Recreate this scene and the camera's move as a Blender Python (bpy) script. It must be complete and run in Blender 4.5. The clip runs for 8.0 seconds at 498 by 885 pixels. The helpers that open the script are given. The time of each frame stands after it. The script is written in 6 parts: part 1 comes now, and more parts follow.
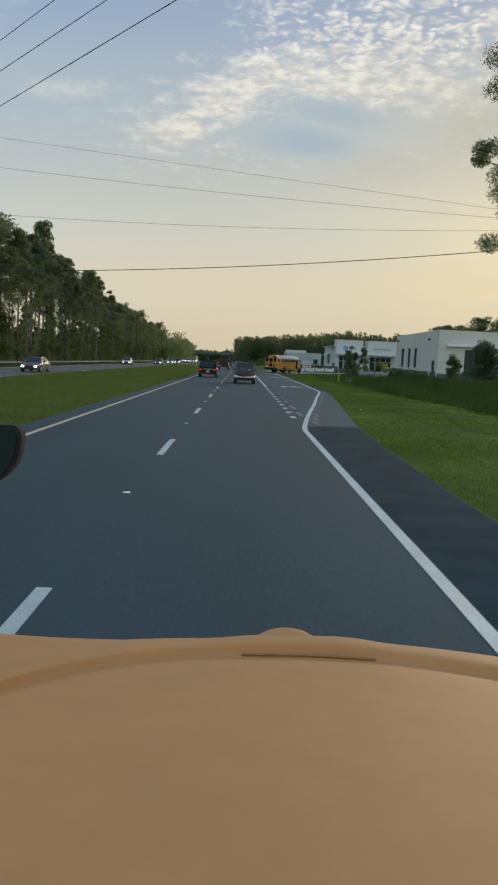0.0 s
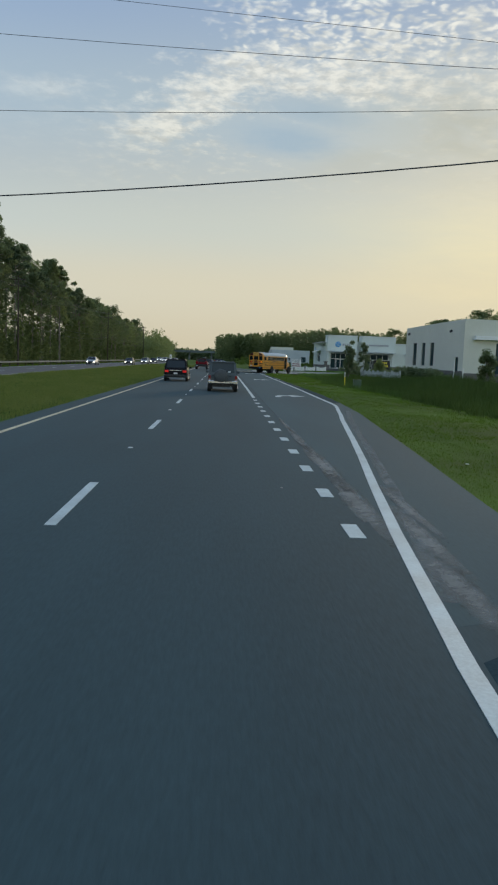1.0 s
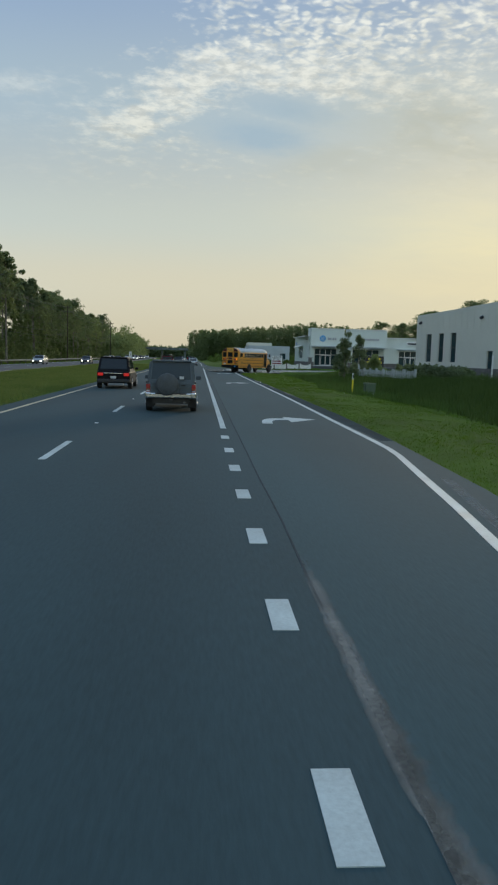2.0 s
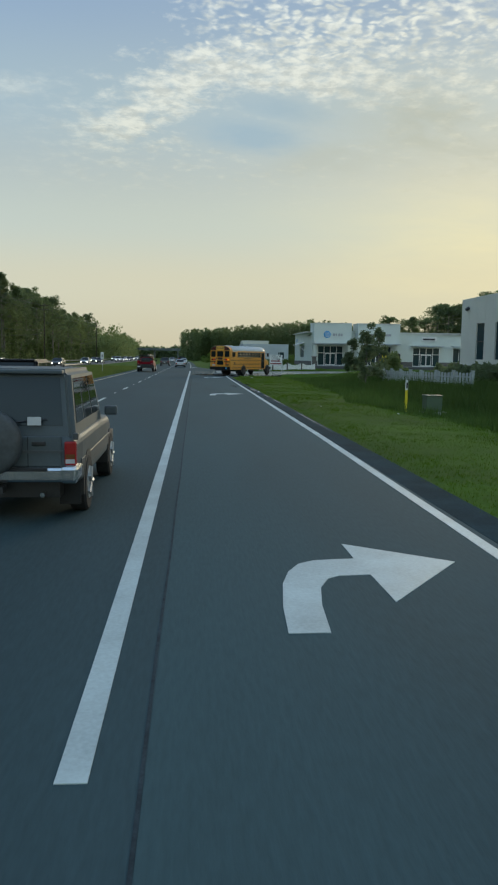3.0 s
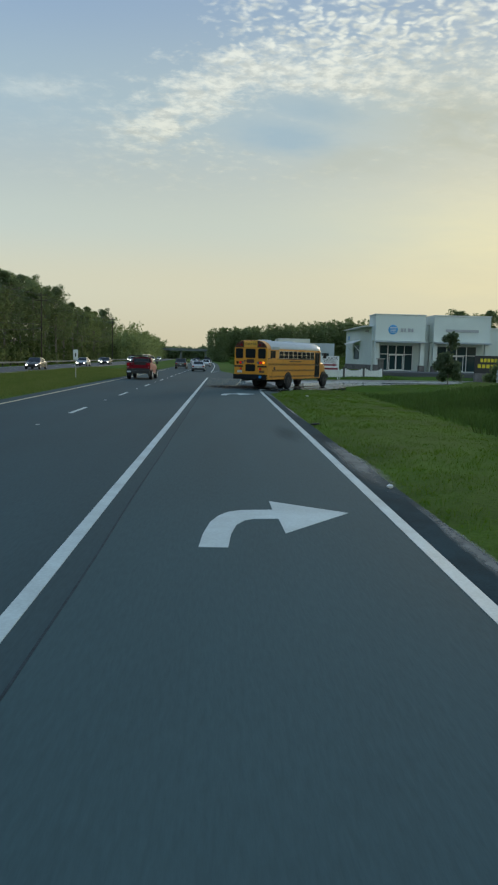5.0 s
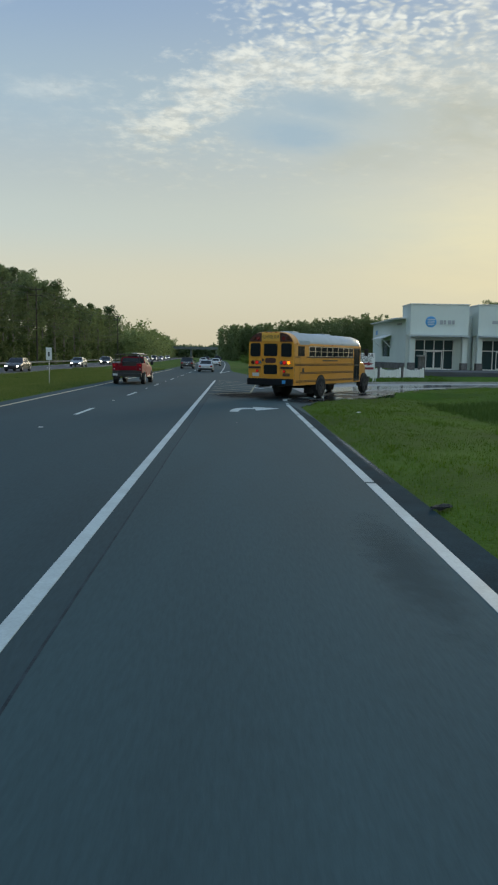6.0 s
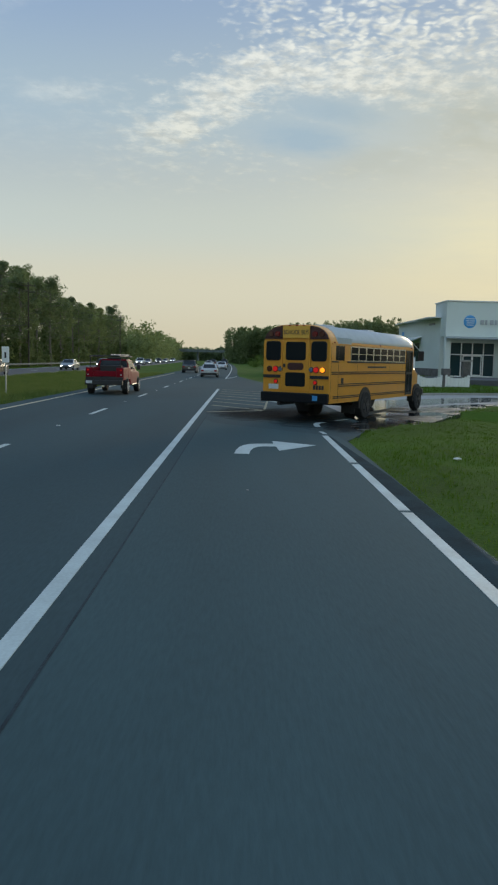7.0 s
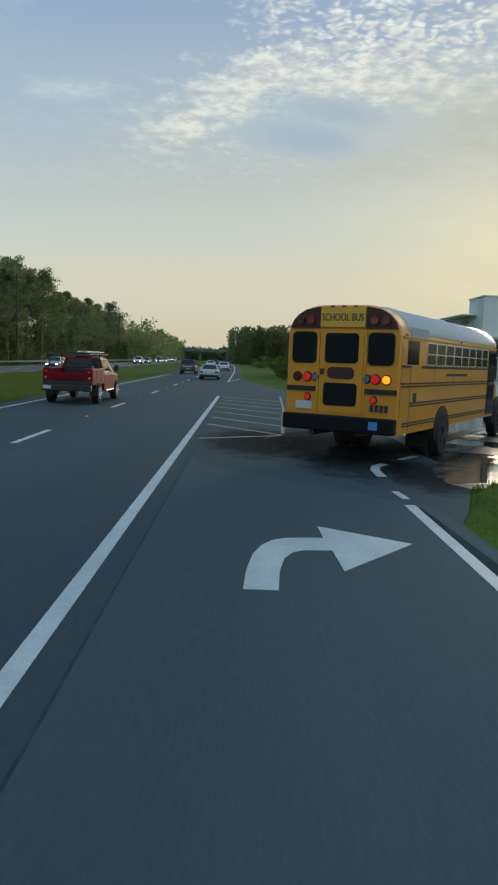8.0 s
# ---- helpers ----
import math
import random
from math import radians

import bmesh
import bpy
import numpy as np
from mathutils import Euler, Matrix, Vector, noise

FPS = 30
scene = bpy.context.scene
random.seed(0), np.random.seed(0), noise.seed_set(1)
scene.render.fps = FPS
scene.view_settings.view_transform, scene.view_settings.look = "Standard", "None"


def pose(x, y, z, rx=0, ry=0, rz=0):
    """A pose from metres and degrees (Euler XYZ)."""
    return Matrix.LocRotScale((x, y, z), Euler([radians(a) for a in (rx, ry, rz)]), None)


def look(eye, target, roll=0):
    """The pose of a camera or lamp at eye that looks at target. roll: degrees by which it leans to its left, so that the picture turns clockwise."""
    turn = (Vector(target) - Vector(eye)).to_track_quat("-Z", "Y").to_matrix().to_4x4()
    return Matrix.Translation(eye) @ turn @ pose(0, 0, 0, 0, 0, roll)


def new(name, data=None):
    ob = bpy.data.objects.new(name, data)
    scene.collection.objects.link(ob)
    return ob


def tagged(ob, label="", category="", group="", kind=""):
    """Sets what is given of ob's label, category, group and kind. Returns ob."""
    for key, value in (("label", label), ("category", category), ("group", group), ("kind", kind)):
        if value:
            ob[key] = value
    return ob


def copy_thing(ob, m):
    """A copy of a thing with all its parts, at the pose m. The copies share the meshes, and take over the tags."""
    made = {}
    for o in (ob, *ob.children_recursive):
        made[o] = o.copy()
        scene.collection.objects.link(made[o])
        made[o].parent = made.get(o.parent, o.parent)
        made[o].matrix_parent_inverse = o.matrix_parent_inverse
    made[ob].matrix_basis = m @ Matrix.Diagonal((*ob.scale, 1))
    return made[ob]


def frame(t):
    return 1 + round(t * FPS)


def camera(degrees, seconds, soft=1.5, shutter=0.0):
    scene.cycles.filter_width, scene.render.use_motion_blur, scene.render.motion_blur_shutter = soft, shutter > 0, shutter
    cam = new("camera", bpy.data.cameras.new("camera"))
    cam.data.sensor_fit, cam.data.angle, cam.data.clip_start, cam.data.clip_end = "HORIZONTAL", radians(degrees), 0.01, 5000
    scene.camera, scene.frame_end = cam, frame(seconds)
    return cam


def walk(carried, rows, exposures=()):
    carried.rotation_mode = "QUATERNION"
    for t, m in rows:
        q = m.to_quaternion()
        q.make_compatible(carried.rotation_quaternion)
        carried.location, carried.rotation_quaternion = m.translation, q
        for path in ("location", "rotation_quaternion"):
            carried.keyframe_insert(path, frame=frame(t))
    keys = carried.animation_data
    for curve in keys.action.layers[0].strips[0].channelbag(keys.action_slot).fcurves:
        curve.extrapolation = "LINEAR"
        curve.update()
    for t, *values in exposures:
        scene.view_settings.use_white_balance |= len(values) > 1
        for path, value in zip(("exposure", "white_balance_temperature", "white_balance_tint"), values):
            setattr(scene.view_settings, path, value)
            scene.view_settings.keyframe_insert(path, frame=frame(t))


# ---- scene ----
# ---- camera ----
cam = camera(37.02, 8.0, soft=2.2)
PATH = [  # seconds, x, y, z, pitch from level, roll, yaw
    (0.0, 1.621, 5.498, 2.04, -6.297, -2.554, -0.587),
    (0.5, 1.765, 15.25, 2.04, -6.37, -2.718, -1.155),
    (1.0, 2.002, 24.381, 2.04, -6.366, -2.109, -1.916),
    (1.5, 2.384, 33.797, 2.04, -6.421, -1.913, -2.801),
    (2.0, 2.955, 43.243, 2.04, -6.536, -1.585, -3.801),
    (3.5, 4.744, 69.353, 2.04, -6.56, -0.522, -3.94),
    (4.0, 5.016, 77.427, 2.04, -6.475, -0.597, -3.32),
    (4.5, 5.209, 85.252, 2.04, -6.438, -1.177, -2.536),
    (6.0, 5.344, 105.683, 2.04, -6.651, -0.832, -1.008),
    (6.5, 5.357, 111.557, 2.04, -6.457, -0.925, -0.71),
    (7.0, 5.286, 116.928, 2.04, -6.409, -1.322, -0.447),
    (7.5, 5.191, 121.864, 2.04, -6.469, -1.511, -0.28),
    (8.0, 5.094, 126.424, 2.04, -6.385, -2.147, -0.223),
]
walk(cam, [(t, pose(x, y, z, 90 + p, r, w)) for t, x, y, z, p, r, w in PATH],
     exposures=[(0.0, 0.08, 6800, 11), (0.5, 0.08, 6600, 9), (1.0, 0.08, 6450, 8), (2.0, 0.08, 6400, 6), (3.5, 0.08, 6400, 2), (4.5, 0.08, 6400, 2), (6.0, 0.08, 6400, 5), (8.0, 0.08, 6400, 6)])

# ---- sky and sun ----
SUN_AZ, SUN_EL = 24.0, 9.0  # degrees right of straight ahead, and up


class Nodes:
    """Short hand for building a node tree."""

    def __init__(self, tree):
        self.t = tree

    def add(self, kind, **settings):
        n = self.t.nodes.new(kind)
        for k, v in settings.items():
            setattr(n, k, v)
        return n

    def put(self, value, socket):
        if isinstance(value, bpy.types.NodeSocket):
            self.t.links.new(value, socket)
        elif value is not None:
            socket.default_value = value

    def math(self, op, a, b=None, c=None, clamp=False):
        n = self.add("ShaderNodeMath", operation=op, use_clamp=clamp)
        for v, s in zip((a, b, c), n.inputs):
            self.put(v, s)
        return n.outputs[0]

    def noise(self, vec, scale, detail=4.0, rough=0.55, distortion=0.0):
        n = self.add("ShaderNodeTexNoise")
        self.put(vec, n.inputs["Vector"])
        n.inputs["Scale"].default_value = scale
        n.inputs["Detail"].default_value = detail
        n.inputs["Roughness"].default_value = rough
        n.inputs["Distortion"].default_value = distortion
        return n.outputs["Fac"]

    def ramp(self, fac, *stops, smooth=True):
        n = self.add("ShaderNodeValToRGB")
        self.put(fac, n.inputs[0])
        if smooth:
            n.color_ramp.interpolation = "EASE"
        el = n.color_ramp.elements
        while len(el) < len(stops):
            el.new(0.5)
        for e, (p, c) in zip(el, stops):
            e.position = p
            e.color = (c, c, c, 1) if isinstance(c, (int, float)) else (*c, 1)
        return n.outputs[0]

    def mix(self, fac, a, b, blend="MIX"):
        n = self.add("ShaderNodeMix", data_type="RGBA", blend_type=blend)
        self.put(fac, n.inputs[0])
        for v, s in ((a, n.inputs[6]), (b, n.inputs[7])):
            self.put((*v, 1) if isinstance(v, tuple) else v, s)
        return n.outputs[2]

    def vec(self, x, y, z):
        n = self.add("ShaderNodeCombineXYZ")
        for v, s in zip((x, y, z), n.inputs):
            self.put(v, s)
        return n.outputs[0]


world = bpy.data.worlds.new("evening_sky")
scene.world = world
world.use_nodes = True
N = Nodes(world.node_tree)
for node in list(world.node_tree.nodes):
    world.node_tree.nodes.remove(node)
geo = N.add("ShaderNodeTexCoord").outputs["Generated"]
sep = N.add("ShaderNodeSeparateXYZ")
N.put(geo, sep.inputs[0])
dx, dy, dz = sep.outputs
sky = N.add("ShaderNodeTexSky", sky_type="NISHITA", sun_disc=False, sun_elevation=radians(SUN_EL),
            sun_rotation=radians(SUN_AZ), air_density=1.2, dust_density=3.0)
clear = N.mix(1.0, sky.outputs[0], (0.075, 0.085, 0.115), "MULTIPLY")
fwd = N.math("MAXIMUM", dy, 0.08)
u = N.math("DIVIDE", dx, fwd)
v = N.math("DIVIDE", dz, fwd)
# the cloud sheet, seen in perspective
high = N.math("MAXIMUM", N.math("ADD", dz, 0.10), 0.05)
sheet = N.vec(N.math("DIVIDE", dx, high), N.math("DIVIDE", dy, high), 0.0)


def patch(u0, v0, ru, rv, lean=0.0):
    """1 in the middle of a long soft patch of sky, 0 outside."""
    vv = N.math("SUBTRACT", N.math("SUBTRACT", v, v0), N.math("MULTIPLY", N.math("SUBTRACT", u, u0), lean))
    a = N.math("POWER", N.math("ABSOLUTE", N.math("DIVIDE", N.math("SUBTRACT", u, u0), ru)), 2.0)
    b = N.math("POWER", N.math("ABSOLUTE", N.math("DIVIDE", vv, rv)), 2.0)
    return N.math("POWER", 2.718, N.math("MULTIPLY", N.math("ADD", a, b), -1.0))


broad = N.math("SUBTRACT", N.noise(sheet, 1.3, 5.0, 0.55, 0.1), 0.5)
fine = N.math("SUBTRACT", N.noise(sheet, 12.0, 5.0, 0.64, 0.08), 0.5)
puffs = N.add("ShaderNodeTexVoronoi", feature="SMOOTH_F1")
wob = N.add("ShaderNodeVectorMath", operation="ADD")
N.put(sheet, wob.inputs[0])
wn = N.add("ShaderNodeTexNoise")
N.put(sheet, wn.inputs["Vector"])
wn.inputs["Scale"].default_value = 11.0
wsc = N.add("ShaderNodeVectorMath", operation="SCALE")
N.put(wn.outputs["Color"], wsc.inputs[0])
wsc.inputs["Scale"].default_value = 0.10
N.put(wsc.outputs[0], wob.inputs[1])
N.put(wob.outputs[0], puffs.inputs["Vector"])
puffs.inputs["Scale"].default_value = 44.0
puff = N.ramp(puffs.outputs["Distance"], (0.05, 1.0), (0.75, 0.0))
calm = N.ramp(N.math("ADD", u, 0.5), (0.22, 0.25), (0.46, 1.0))  # smoother to the west
cover = N.math("MULTIPLY_ADD", broad, 0.75, 0.12)
cover = N.math("MULTIPLY_ADD", N.math("MULTIPLY", fine, calm), 2.5, cover)
hole = N.math("MAXIMUM", patch(0.075, 0.284, 0.070, 0.021, -0.06), N.math("MULTIPLY", patch(0.115, 0.318, 0.060, 0.015, -0.12), 0.8))
for amount, where in ((0.46, patch(-0.050, 0.322, 0.095, 0.030, 0.50)), (0.30, patch(0.105, 0.362, 0.105, 0.020, -0.10)), (0.34, patch(-0.105, 0.292, 0.075, 0.017, 0.05)),
                      (0.26, patch(0.30, 0.345, 0.15, 0.040, 0.0)), (0.20, patch(0.17, 0.372, 0.22, 0.040, 0.05)), (0.16, patch(-0.02, 0.345, 0.07, 0.04, 0.3)), (0.30, patch(0.045, 0.262, 0.10, 0.006, -0.12)), (0.30, patch(0.075, 0.306, 0.05, 0.005, -0.10)),
                      (0.45, patch(-0.34, 0.47, 0.12, 0.025, 0.0)), (0.30, patch(-0.24, 0.335, 0.05, 0.012, 0.0)),
                      (-1.25, hole), (-0.55, patch(0.185, 0.297, 0.045, 0.016, 0.1)), (-0.85, patch(-0.14, 0.410, 0.13, 0.038, 0.1))):
    cover = N.math("MULTIPLY_ADD", where, amount, cover)
field = patch(0.20, 0.432, 0.25, 0.062, 0.06)
cover = N.math("MULTIPLY_ADD", N.math("MULTIPLY", puff, field), 1.05, cover)
cover = N.math("MULTIPLY_ADD", field, -0.10, cover)
cover = N.ramp(N.math("ADD", cover, 0.0, clamp=True), (0.0, 0.0), (1.0, 1.0))
haze = N.ramp(dz, (0.0, (0.615, 0.535, 0.39)), (0.09, (0.655, 0.602, 0.468)), (0.17, (0.57, 0.59, 0.535)), (0.25, (0.52, 0.55, 0.545)), (0.5, (0.38, 0.43, 0.47)))
hue = N.ramp(dz, (0.0, (0.75, 0.62, 0.42)), (0.2, (0.66, 0.63, 0.53)), (0.33, (0.75, 0.73, 0.67)), (0.45, (0.80, 0.80, 0.77)))
hue = N.mix(1.0, hue, N.ramp(N.noise(sheet, 17.0, 4.0, 0.6, 0.15), (0.34, (0.76, 0.79, 0.83)), (0.62, (1.10, 1.10, 1.10))), "MULTIPLY")
sky_blue = N.ramp(dz, (0.0, (0.60, 0.50, 0.33)), (0.2, (0.42, 0.46, 0.46)), (0.30, (0.37, 0.47, 0.55)), (0.42, (0.26, 0.37, 0.56)), (0.7, (0.32, 0.44, 0.66)), (1.0, (0.32, 0.46, 0.72)))
open_sky = N.mix(0.9, clear, sky_blue)
veil = N.ramp(dz, (0.12, 1.0), (0.31, 0.25), (0.6, 0.1))
veiled = N.mix(N.math("MULTIPLY", veil, N.math("MULTIPLY_ADD", hole, -0.8, 1.0)), open_sky, haze)
cloudy = N.mix(N.math("MULTIPLY", cover, N.ramp(dz, (0.16, 0.0), (0.28, 0.9))), veiled, hue)
gap = N.math("MULTIPLY_ADD", fine, 1.1, N.math("MULTIPLY_ADD", hole, 1.35, -0.22), clamp=True)
cloudy = N.mix(N.math("MULTIPLY", gap, 0.85), cloudy, (0.355, 0.455, 0.545))
shade_lump = N.ramp(N.noise(N.vec(N.math("MULTIPLY", u, 9.0), N.math("MULTIPLY", v, 26.0), 2.0), 1.0, 4.0, 0.55, 0.4), (0.3, 0.35), (0.7, 0.85))
grey_bank = N.math("MULTIPLY", N.math("MAXIMUM", patch(0.33, 0.300, 0.15, 0.062, 0.0), N.math("MULTIPLY", patch(0.19, 0.262, 0.09, 0.03, 0.2), 0.7)), shade_lump)
cloudy = N.mix(grey_bank, cloudy, (0.47, 0.475, 0.42))
streak = N.noise(N.vec(N.math("MULTIPLY", u, 7.0), N.math("MULTIPLY", v, 30.0), 0.0), 1.0, 4.0, 0.6, 0.3)
warm = N.math("MULTIPLY", patch(0.40, 0.15, 0.22, 0.09), N.ramp(streak, (0.25, 0.38), (0.75, 0.58)))
glow = N.mix(warm, cloudy, (0.93, 0.80, 0.48))
# the unseen sky behind, raised to light up trees, walls and the bus
behind = N.ramp(N.math("MULTIPLY_ADD", dy, 0.5, 0.5), (0.2, (1.42, 1.52, 1.50)), (0.62, (1.0, 1.0, 1.0)))
# cooler away from the sun, warmer towards it
side = N.ramp(N.math("MULTIPLY_ADD", u, 0.8, 0.5), (0.15, (0.95, 1.0, 1.06)), (0.5, (0.99, 1.0, 1.0)), (0.85, (1.02, 1.0, 0.955)))
final = N.mix(1.0, N.mix(1.0, glow, side, "MULTIPLY"), behind, "MULTIPLY")
bg = N.add("ShaderNodeBackground")
N.put(final, bg.inputs[0])
bg.inputs[1].default_value = 1.0
N.put(bg.outputs[0], N.add("ShaderNodeOutputWorld").inputs[0])

sun = new("sun", bpy.data.lights.new("sun", "SUN"))
sun.data.energy, sun.data.angle, sun.data.color = 0.85, radians(14), (1.0, 0.82, 0.58)
_az, _el = radians(SUN_AZ), radians(SUN_EL)
sun.matrix_world = look((0, 0, 60), (-math.sin(_az) * 50, -math.cos(_az) * 50, 60 - math.tan(_el) * 50))
scene.view_settings.exposure = 0.0


# ---- materials ----
def mat(name, base, rough=0.6, var=0.18, scale=1.5, fine=40.0, bump=0.15, metal=0.0, coat=0.0, spec=0.5,
        tint=None, stretch=(1, 1, 1), per_piece=0.0, depth=0.01):
    """A surface with two scales of variation: broad stains and fine grain."""
    m = bpy.data.materials.new(name)
    m.use_nodes = True
    k = Nodes(m.node_tree)
    p = m.node_tree.nodes["Principled BSDF"]
    co = k.add("ShaderNodeTexCoord").outputs["Object"]
    mp = k.add("ShaderNodeMapping")
    k.put(co, mp.inputs[0])
    mp.inputs["Scale"].default_value = stretch
    big = k.noise(mp.outputs[0], scale, 5.0, 0.6, 0.3)
    small = k.noise(mp.outputs[0], fine, 3.0, 0.6)
    both = k.math("ADD", k.math("MULTIPLY", big, 0.65), k.math("MULTIPLY", small, 0.35))
    lo = tuple(c * (1 - var * 2) for c in base)
    hi = tuple(c * (1 + var * 2) for c in (tint or base))
    col = k.ramp(both, (0.28, lo), (0.72, hi), smooth=False)
    if per_piece:
        rnd = k.add("ShaderNodeObjectInfo").outputs["Random"]
        col = k.mix(1.0, col, k.ramp(rnd, (0.0, 1 - per_piece), (1.0, 1 + per_piece), smooth=False), "MULTIPLY")
    k.put(col, p.inputs["Base Color"])
    k.put(k.math("ADD", k.math("MULTIPLY", big, 0.18), rough - 0.09, clamp=True), p.inputs["Roughness"])
    p.inputs["Metallic"].default_value = metal
    p.inputs["Coat Weight"].default_value = coat
    p.inputs["Coat Roughness"].default_value = 0.08
    p.inputs["Specular IOR Level"].default_value = spec
    if bump:
        b = k.add("ShaderNodeBump")
        b.inputs["Strength"].default_value = bump
        b.inputs["Distance"].default_value = depth
        k.put(small, b.inputs["Height"])
        k.put(b.outputs[0], p.inputs["Normal"])
    return m


def paint(name, base, rough=0.28, metal=0.0):
    return mat(name, base, rough=rough, var=0.05, scale=2.0, fine=30, bump=0.0, metal=metal, coat=0.5)


def lamp_glow(name, color, strength):
    m = bpy.data.materials.new(name)
    m.use_nodes = True
    p = m.node_tree.nodes["Principled BSDF"]
    p.inputs["Base Color"].default_value = (*color, 1)
    p.inputs["Emission Color"].default_value = (*color, 1)
    p.inputs["Emission Strength"].default_value = strength
    p.inputs["Roughness"].default_value = 0.25
    return m


def glass(name, tint=(0.02, 0.025, 0.028), rough=0.04, spec=0.5):
    """Dark tinted car and shop glass: what shows is what it mirrors."""
    m = bpy.data.materials.new(name)
    m.use_nodes = True
    p = m.node_tree.nodes["Principled BSDF"]
    p.inputs["Base Color"].default_value = (*tint, 1)
    p.inputs["Roughness"].default_value = rough
    p.inputs["IOR"].default_value = 1.5
    p.inputs["Specular IOR Level"].default_value = spec
    return m


def foliage(name, lo, hi, thin=0.35):
    """Leaves: two scales of green, and light that shines through."""
    m = bpy.data.materials.new(name)
    m.use_nodes = True
    k = Nodes(m.node_tree)
    p = m.node_tree.nodes["Principled BSDF"]
    co = k.add("ShaderNodeTexCoord").outputs["Object"]
    both = k.math("ADD", k.math("MULTIPLY", k.noise(co, 0.45, 3.0), 0.55), k.math("MULTIPLY", k.noise(co, 5.0, 2.0), 0.45))
    col = k.ramp(both, (0.30, lo), (0.70, hi), smooth=False)
    rnd = k.add("ShaderNodeObjectInfo").outputs["Random"]
    col = k.mix(1.0, col, k.ramp(rnd, (0.0, (0.78, 0.80, 0.85)), (1.0, (1.2, 1.15, 1.0)), smooth=False), "MULTIPLY")
    k.put(col, p.inputs["Base Color"])
    p.inputs["Roughness"].default_value = 0.7
    p.inputs["Specular IOR Level"].default_value = 0.12
    t = k.add("ShaderNodeBsdfTranslucent")
    k.put(k.mix(1.0, col, (1.8, 1.8, 1.55), "MULTIPLY"), t.inputs[0])
    mx = k.add("ShaderNodeMixShader")
    mx.inputs[0].default_value = thin
    k.put(p.outputs[0], mx.inputs[1])
    k.put(t.outputs[0], mx.inputs[2])
    k.put(mx.outputs[0], m.node_tree.nodes["Material Output"].inputs[0])
    return m


ASPHALT = mat("asphalt", (0.043, 0.071, 0.077), rough=0.85, var=0.15, scale=0.35, fine=30, bump=0.35, stretch=(1, 0.16, 1), depth=0.006, spec=0.16)
ASPHALT_NEW = mat("newer_asphalt", (0.050, 0.085, 0.091), rough=0.85, var=0.13, scale=0.35, fine=30, bump=0.35, stretch=(1, 0.16, 1), depth=0.006, spec=0.16)


def soft_patch(name, base, strength=0.9, speckle=6.0, fade=True):
    """Dirt that thins out towards its edge: grit, sand and damp."""
    m = mat(name, base, rough=0.95, var=0.3, scale=2.0, fine=25, bump=0.3, spec=0.1)
    k = Nodes(m.node_tree)
    p = m.node_tree.nodes["Principled BSDF"]
    tc = k.add("ShaderNodeTexCoord")
    sp = k.math("ADD", k.math("MULTIPLY", k.noise(tc.outputs["Object"], speckle, 5.0, 0.7), 0.75), k.math("MULTIPLY", k.noise(tc.outputs["Object"], speckle * 9, 3.0, 0.7), 0.25))
    if fade:
        sp_xyz = k.add("ShaderNodeSeparateXYZ")
        k.put(tc.outputs["Generated"], sp_xyz.inputs[0])
        q = [k.math("POWER", k.math("MULTIPLY_ADD", sp_xyz.outputs[i], 2.0, -1.0), 2.0) for i in (0, 1)]
        inner = k.math("SUBTRACT", 1.0, k.math("SQRT", k.math("ADD", q[0], q[1])))
        a = k.math("ADD", k.math("MULTIPLY", inner, 1.5), k.math("MULTIPLY_ADD", sp, 2.2, -1.25))
    else:
        a = k.math("MULTIPLY_ADD", sp, 3.0, -1.2)
    a = k.math("MULTIPLY", k.math("ADD", a, 0.0, clamp=True), strength)
    k.put(a, p.inputs["Alpha"])
    return m


SOFT_GRIT = soft_patch("scattered_grit", (0.27, 0.265, 0.24), 0.7)
SOFT_WET = soft_patch("wet_stain", (0.016, 0.020, 0.023), 0.62, 2.0)
SOFT_DAMP = soft_patch("damp_asphalt", (0.020, 0.034, 0.042), 0.11, 3.0)
HATCH = mat("faded_yellow_paint", (0.30, 0.28, 0.19), rough=0.75, var=0.25, scale=1.3, fine=25, bump=0.2, spec=0.2)


def flooded(name):
    """Shallow water over dark asphalt: still in places, wet and grainy in others."""
    m = mat(name, (0.020, 0.025, 0.027), rough=0.3, var=0.35, scale=0.8, fine=18, bump=0.08)
    k = Nodes(m.node_tree)
    co = k.add("ShaderNodeTexCoord").outputs["Object"]
    k.put(k.ramp(k.noise(co, 0.55, 4.0, 0.6, 0.4), (0.42, 0.03), (0.60, 0.5)), m.node_tree.nodes["Principled BSDF"].inputs["Roughness"])
    return m


FLOOD = flooded("flooded_asphalt")
GHOST = soft_patch("ghost_paint", (0.30, 0.30, 0.28), 0.75, 5.0, False)
ASPHALT_OLD = mat("older_asphalt", (0.075, 0.078, 0.082), rough=0.78, var=0.22, scale=0.5, fine=45, bump=0.5, stretch=(1, 0.3, 1), depth=0.006)
SHOULDER = mat("shoulder_asphalt", (0.026, 0.047, 0.054), rough=0.95, var=0.26, scale=1.2, fine=35, bump=0.2, spec=0.04)
SEAM = mat("tar_seam", (0.037, 0.050, 0.057), rough=0.85, var=0.3, scale=3, fine=40, spec=0.1)
GRIT = mat("sandy_grit", (0.15, 0.145, 0.135), rough=0.95, var=0.35, scale=2.0, fine=25, bump=0.7, spec=0.1)
